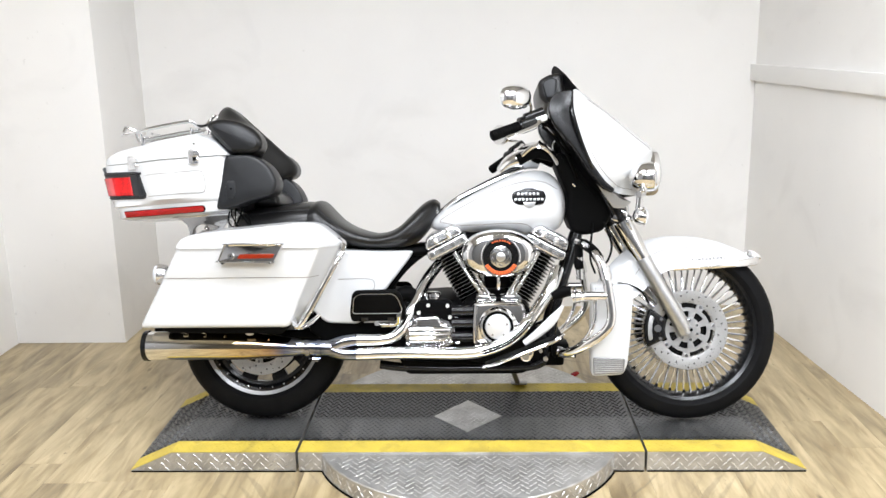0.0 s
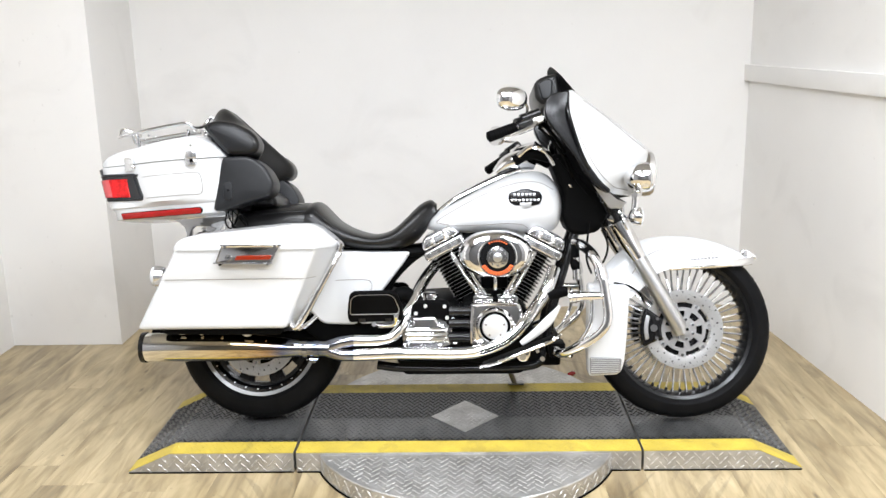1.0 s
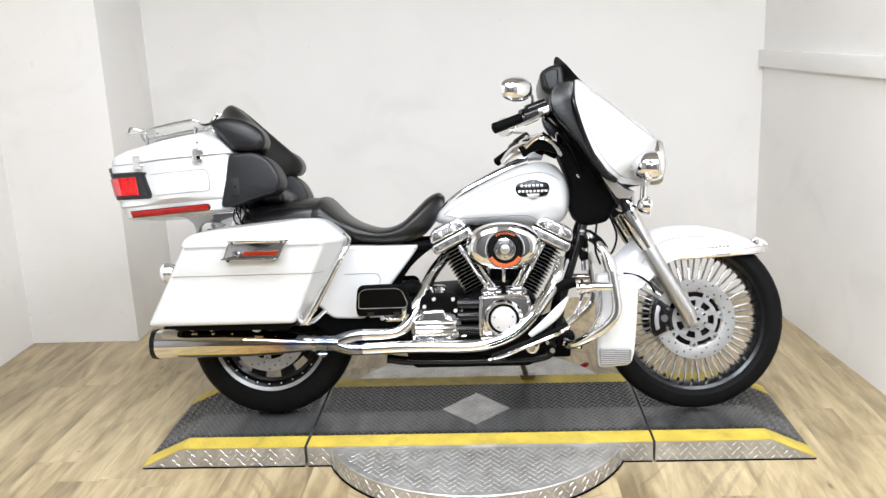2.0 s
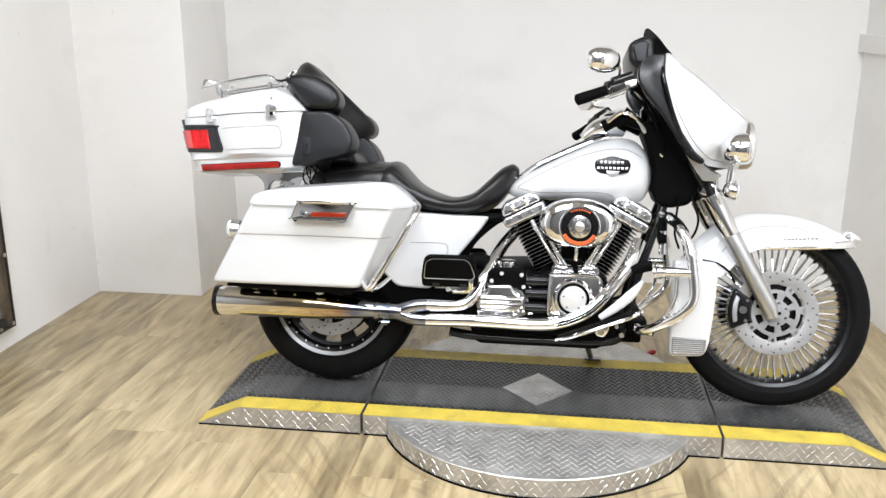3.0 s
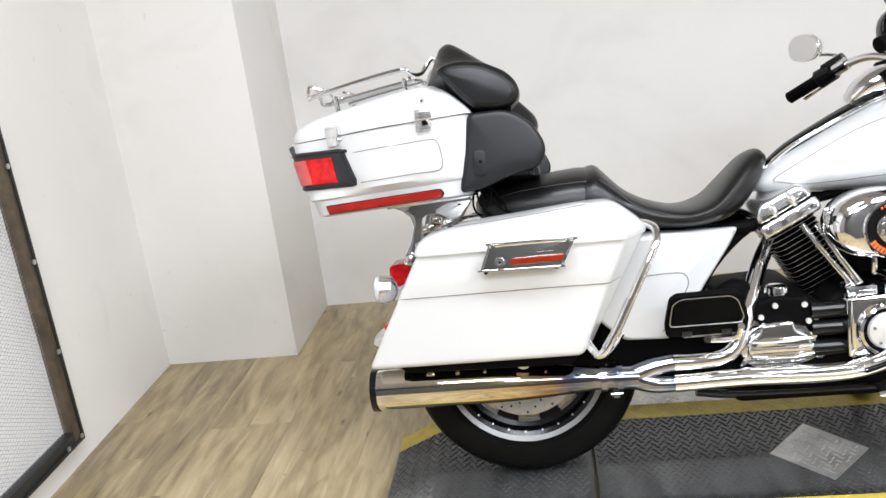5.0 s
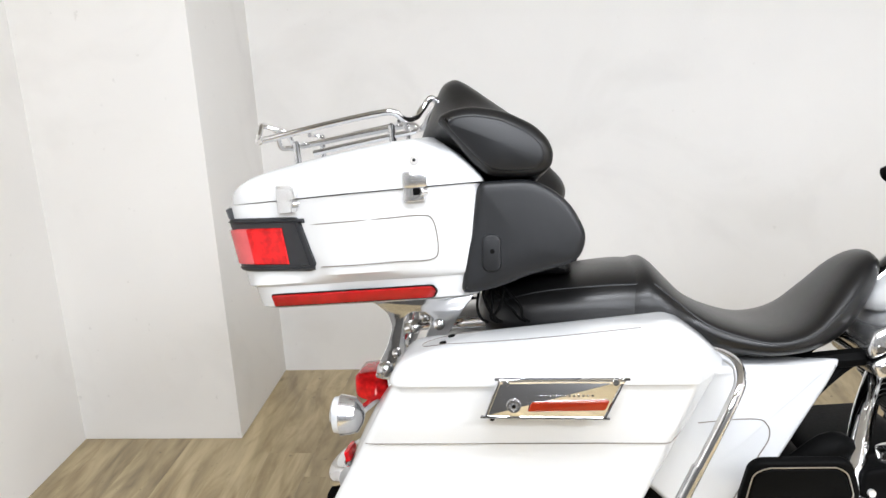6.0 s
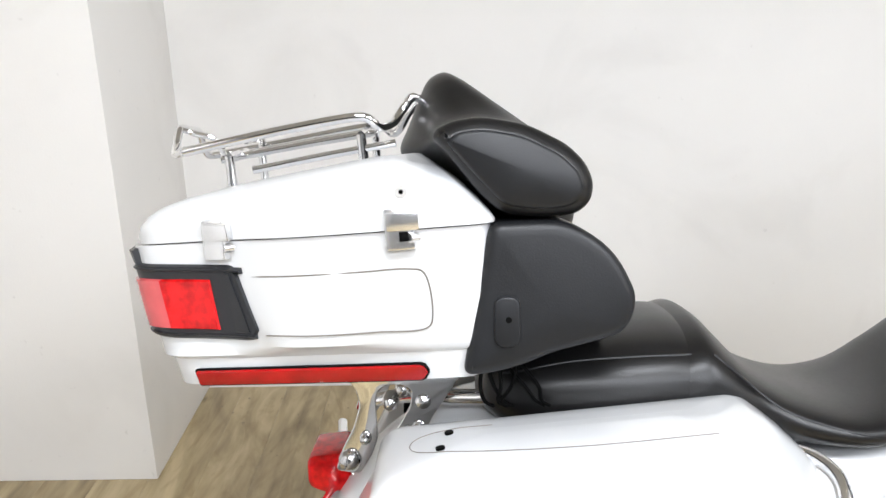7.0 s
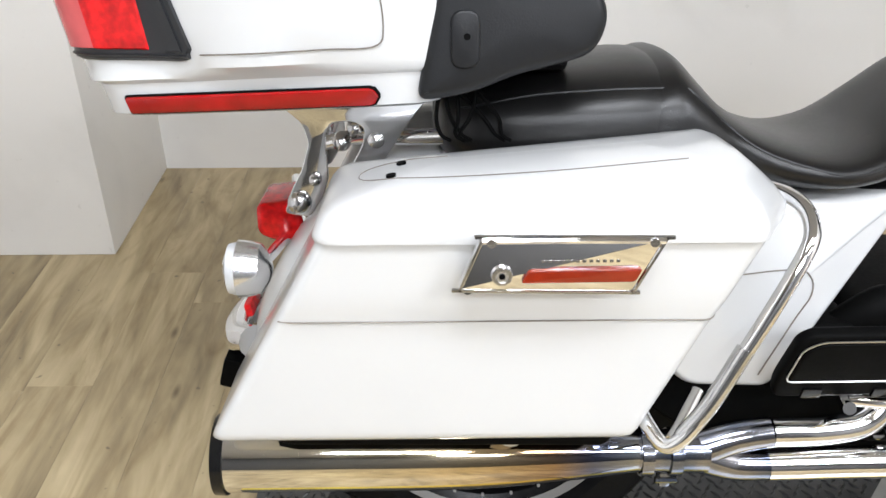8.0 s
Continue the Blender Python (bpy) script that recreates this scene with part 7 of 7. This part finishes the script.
part("pouch_pocket", bm, VINYL_PLAIN, pouch)
INNER_WING = [(0.372, 1.215), (0.314, 1.208), (0.288, 1.182), (0.280, 1.139), (0.298, 1.098), (0.338, 1.051), (0.378, 1.0), (0.418, 0.935), (0.466, 0.872), (0.505, 0.852), (0.512, 0.866), (0.478, 0.895), (0.44, 0.95), (0.405, 1.02), (0.378, 1.09), (0.366, 1.15)]
bm = bm_new()
pillow(bm, INNER_WING, -0.27, -0.225, 0.006, corner=0.02)
part("inner_wing", bm, BLACK, fairing, "gloss black inner wing")
bm = bm_new()
pillow(bm, INNER_WING, 0.225, 0.27, 0.006, corner=0.02)
part("inner_wing", bm, BLACK, fairing, "gloss black inner wing")
for s in (-1, 1):
    bm = bm_new()
    pillow(bm, [(0.448, 0.905), (0.472, 0.906), (0.508, 0.868), (0.548, 0.832), (0.585, 0.818), (0.560, 0.795), (0.520, 0.795), (0.484, 0.846)], s * 0.205, s * 0.19, 0.004, corner=0.008)
    part("fork_panel", bm, SATIN, bike, "bright metal panel below the fairing")
    bm = bm_new()
    tube(bm, [(0.386, s * 0.104, 0.884), (0.390, s * 0.104, 0.878), (0.395, s * 0.104, 0.873)], 0.005, 8, 8)
    part("cable_clip", bm, POLISHED, bike, "small bright cable clip")
    bm = bm_new()
    block(bm, (0.565, s * 0.12, 0.755), (0.075, 0.055, 0.05), 0.012, (0, 32, 0))
    part("fork_clamp", bm, CHROME, bike)

lean_about({"fairing"}, -0.27, 1.05)

head = group_part("headlamp", "round headlamp in a chrome ring")
bm = bm_new()
lathe(bm, [(0.06, 0.62), (0.082, 0.645), (0.089, 0.675), (0.088, 0.70), (0.080, 0.712), (0.074, 0.708)], (0, 0, 0.92), 44, "x")
part("bezel", bm, CHROME, head)
bm = bm_new()
lathe(bm, [(0.078, 0.706), (0.06, 0.718), (0.03, 0.726), (0.002, 0.728)], (0, 0, 0.92), 40, "x")
part("lens", bm, CLEARLENS, head)
bm = bm_new()
tube(bm, [(0.60, -0.25, 0.845), (0.625, -0.20, 0.848), (0.64, -0.08, 0.845), (0.64, 0.08, 0.845), (0.625, 0.20, 0.848), (0.60, 0.25, 0.845)], 0.012, 10, 40)
part("lamp_bar", bm, CHROME, bike, "chrome auxiliary lamp bar")
for s in (-1, 1):
    aux = group_part("auxiliary_lamp", "round chrome auxiliary lamp")
    bm = bm_new()
    lathe(bm, [(0.012, 0.575), (0.035, 0.59), (0.052, 0.62), (0.056, 0.645), (0.054, 0.66), (0.048, 0.664)], (0, s * 0.185, 0.905), 32, "x")
    part("housing", bm, CHROME, aux)
    bm = bm_new()
    lathe(bm, [(0.05, 0.661), (0.035, 0.670), (0.002, 0.674)], (0, s * 0.185, 0.905), 28, "x")
    part("lens", bm, CLEARLENS, aux)
    sig = group_part("front_signal", "chrome bullet turn signal")
    bm = bm_new()
    lathe(bm, [(0.004, 0.588), (0.02, 0.594), (0.031, 0.61), (0.034, 0.63), (0.03, 0.634)], (0, s * 0.20, 0.765), 26, "x")
    tube(bm, [(0.61, s * 0.20, 0.79), (0.615, s * 0.20, 0.845)], 0.012, 10, 2)
    part("housing", bm, CHROME, sig)
    bm = bm_new()
    lathe(bm, [(0.031, 0.632), (0.025, 0.640), (0.002, 0.643)], (0, s * 0.20, 0.765), 26, "x")
    part("lens", bm, CLEARLENS, sig)

# handlebar
def bar_side(s):
    """s -1: the raised side; +1: the other side, turned back and lower."""
    if s < 0:
        q = lambda x, y, z: (x, y, z)
        pts = [(0.33, 0.0, 1.03), (0.33, -0.08, 1.05), (0.285, -0.17, 1.10), (0.235, -0.235, 1.105), (0.185, -0.265, 1.09), (0.085, -0.30, 1.055)]
        mir = (0.165, -0.325, 1.184)
        stem = [(0.215, -0.24, 1.12), (0.222, -0.27, 1.155), (0.205, -0.30, 1.185)]
    else:
        pts = [(0.33, 0.0, 1.03), (0.34, 0.08, 1.0), (0.325, 0.20, 1.02), (0.27, 0.30, 1.04), (0.205, 0.39, 1.012), (0.098, 0.50, 0.94)]
        mir = (0.137, 0.45, 1.088)
        stem = [(0.225, 0.365, 1.03), (0.215, 0.40, 1.055), (0.165, 0.44, 1.065)]
    bm = bm_new()
    tube(bm, pts, 0.0125, 12, 50)
    bar = part("handlebar", bm, CHROME, bike, "chrome handlebar half")
    bm = bm_new()
    a, b = Vector(pts[-1]), Vector(pts[-2])
    d = (b - a).normalized()
    tube(bm, [a + d * (0.11 * k / 22 - 0.004) for k in range(23)], [0.012] + [0.0185 if k % 2 else 0.0195 for k in range(21)] + [0.0185], 16, 67)
    part("grip", bm, BLACKMATT, bar, "black rubber grip")
    bm = bm_new()
    tube(bm, [a + d * 0.112, a + d * 0.165], [0.03, 0.028], 12, 3)
    tube(bm, [a + d * 0.13 + Vector((0, 0, 0.02)), a + d * 0.19 + Vector((0.01, 0, 0.025))], 0.018, 10, 3)
    part("switch_housing", bm, BLACK, bar)
    bm = bm_new()
    tube(bm, [a + d * 0.165 + Vector((0.02, 0, 0.012)), a + d * 0.12 + Vector((0.05, s * 0.012, 0.0)), a + d * 0.05 + Vector((0.055, s * 0.02, -0.004)), a + Vector((0.052, s * 0.02, -0.008))], [0.009, 0.008, 0.007, 0.009], 8, 20, 0.6)
    part("lever", bm, CHROME, bar)
    bm = bm_new()
    tube(bm, [a + d * 0.17, a + d * 0.21], 0.021, 12, 3)
    part("clamp", bm, CHROME, bar)
    mirror = group_part("mirror", "chrome-backed oval rear-view mirror")
    mirror.matrix_basis = Matrix.Translation(mir) @ pose(0, 0, 0, 0, 0, 0 if s < 0 else 0) @ pose(0, 0, 0, 0, 0, -55 if s < 0 else 30) @ Matrix.Diagonal((1.1, 1.0, 1.17, 1))
    bm = bm_new()
    loops = []
    for x, f in ((0.034, 0.15), (0.031, 0.5), (0.022, 0.8), (0.008, 0.97), (-0.004, 1.0), (-0.006, 0.97)):
        loops.append([(x, 0.062 * f * math.copysign(abs(math.cos(t)) ** 0.85, math.cos(t)), 0.036 * f * math.copysign(abs(math.sin(t)) ** 0.85, math.sin(t))) for t in (2 * math.pi * k / 32 for k in range(32))])
    rings(bm, loops)
    part("shell", bm, CHROME, mirror)
    bm = bm_new()
    rings(bm, [[(x, 0.058 * f * math.cos(t), 0.033 * f * math.sin(t)) for t in (2 * math.pi * k / 32 for k in range(32))] for x, f in ((-0.0055, 1.0), (-0.0075, 0.99))])
    part("mirror_glass", bm, MIRRORGLASS, mirror)
    bm = bm_new()
    tube(bm, stem, [0.006, 0.005, 0.006], 8, 14)
    part("mirror_stem", bm, CHROME, bar)


bar_side(-1)
bar_side(1)
for pts in ([(0.30, -0.12, 1.09), (0.33, -0.13, 1.06), (0.37, -0.12, 1.0)], [(0.27, -0.17, 1.09), (0.31, -0.19, 1.05), (0.36, -0.18, 0.98), (0.40, -0.12, 0.9)], [(0.28, 0.16, 1.05), (0.33, 0.15, 1.0), (0.38, 0.1, 0.9)]):
    part("control_cable", tube(bm_new(), pts, 0.0055, 8, 18), BLACKMATT, bike)

bm = bm_new()
tube(bm, [(0.20, -0.06, 0.990), (0.25, -0.07, 1.025), (0.30, -0.08, 1.005), (0.335, -0.09, 0.955)], 0.009, 8, 20)
part("key_cable", bm, CHROME, bike)

# ---- floor planks ----
floor_thing = new("floor")
tagged(floor_thing, "light yellowish vinyl wood plank floor with scuffs", "floor", kind="structure")
bm = bm_new()
block(bm, (-0.02, -1.575, -0.035), (4.86, 6.4, 0.05), 0)
part("subfloor", bm, DARKWOOD, floor_thing)
PW, PL = 0.152, 1.219
bm = bm_new()
block(bm, (0, 0, -0.005), (PW - 0.0003, PL - 0.0003, 0.01), 0.0004, seg=1)
first = part("plank", bm, PLANK, floor_thing)
rng = random.Random(4)
count = 0
for i in range(31):
    shift = rng.random() * PL
    for j in range(6):
        x, y = -2.42 + PW * (i + 0.5), Y_FRONT - 0.6 + shift + PL * j
        if y - PL / 2 > Y_BACK or y + PL / 2 < Y_FRONT or x > 1.62 + 0.085 * (1.6 - y) :
            continue
        ya, yb = max(y - PL / 2, Y_FRONT), min(y + PL / 2, Y_BACK + 0.02)
        m = pose(x, (ya + yb) / 2, 0, 0, 0, 180 * rng.randint(0, 1)) @ Matrix.Diagonal((1, (yb - ya) / PL, 1, 1))
        if count == 0:
            first.matrix_basis = m
        else:
            repeat(first, m, floor_thing)
        count += 1

# parts of parts stay at most two levels under their thing
for ob in list(bpy.data.objects):
    up = ob.parent
    if up is not None and up.parent is not None and up.parent.parent is not None:
        ob.matrix_basis = up.matrix_basis @ ob.matrix_basis
        ob.parent = up.parent
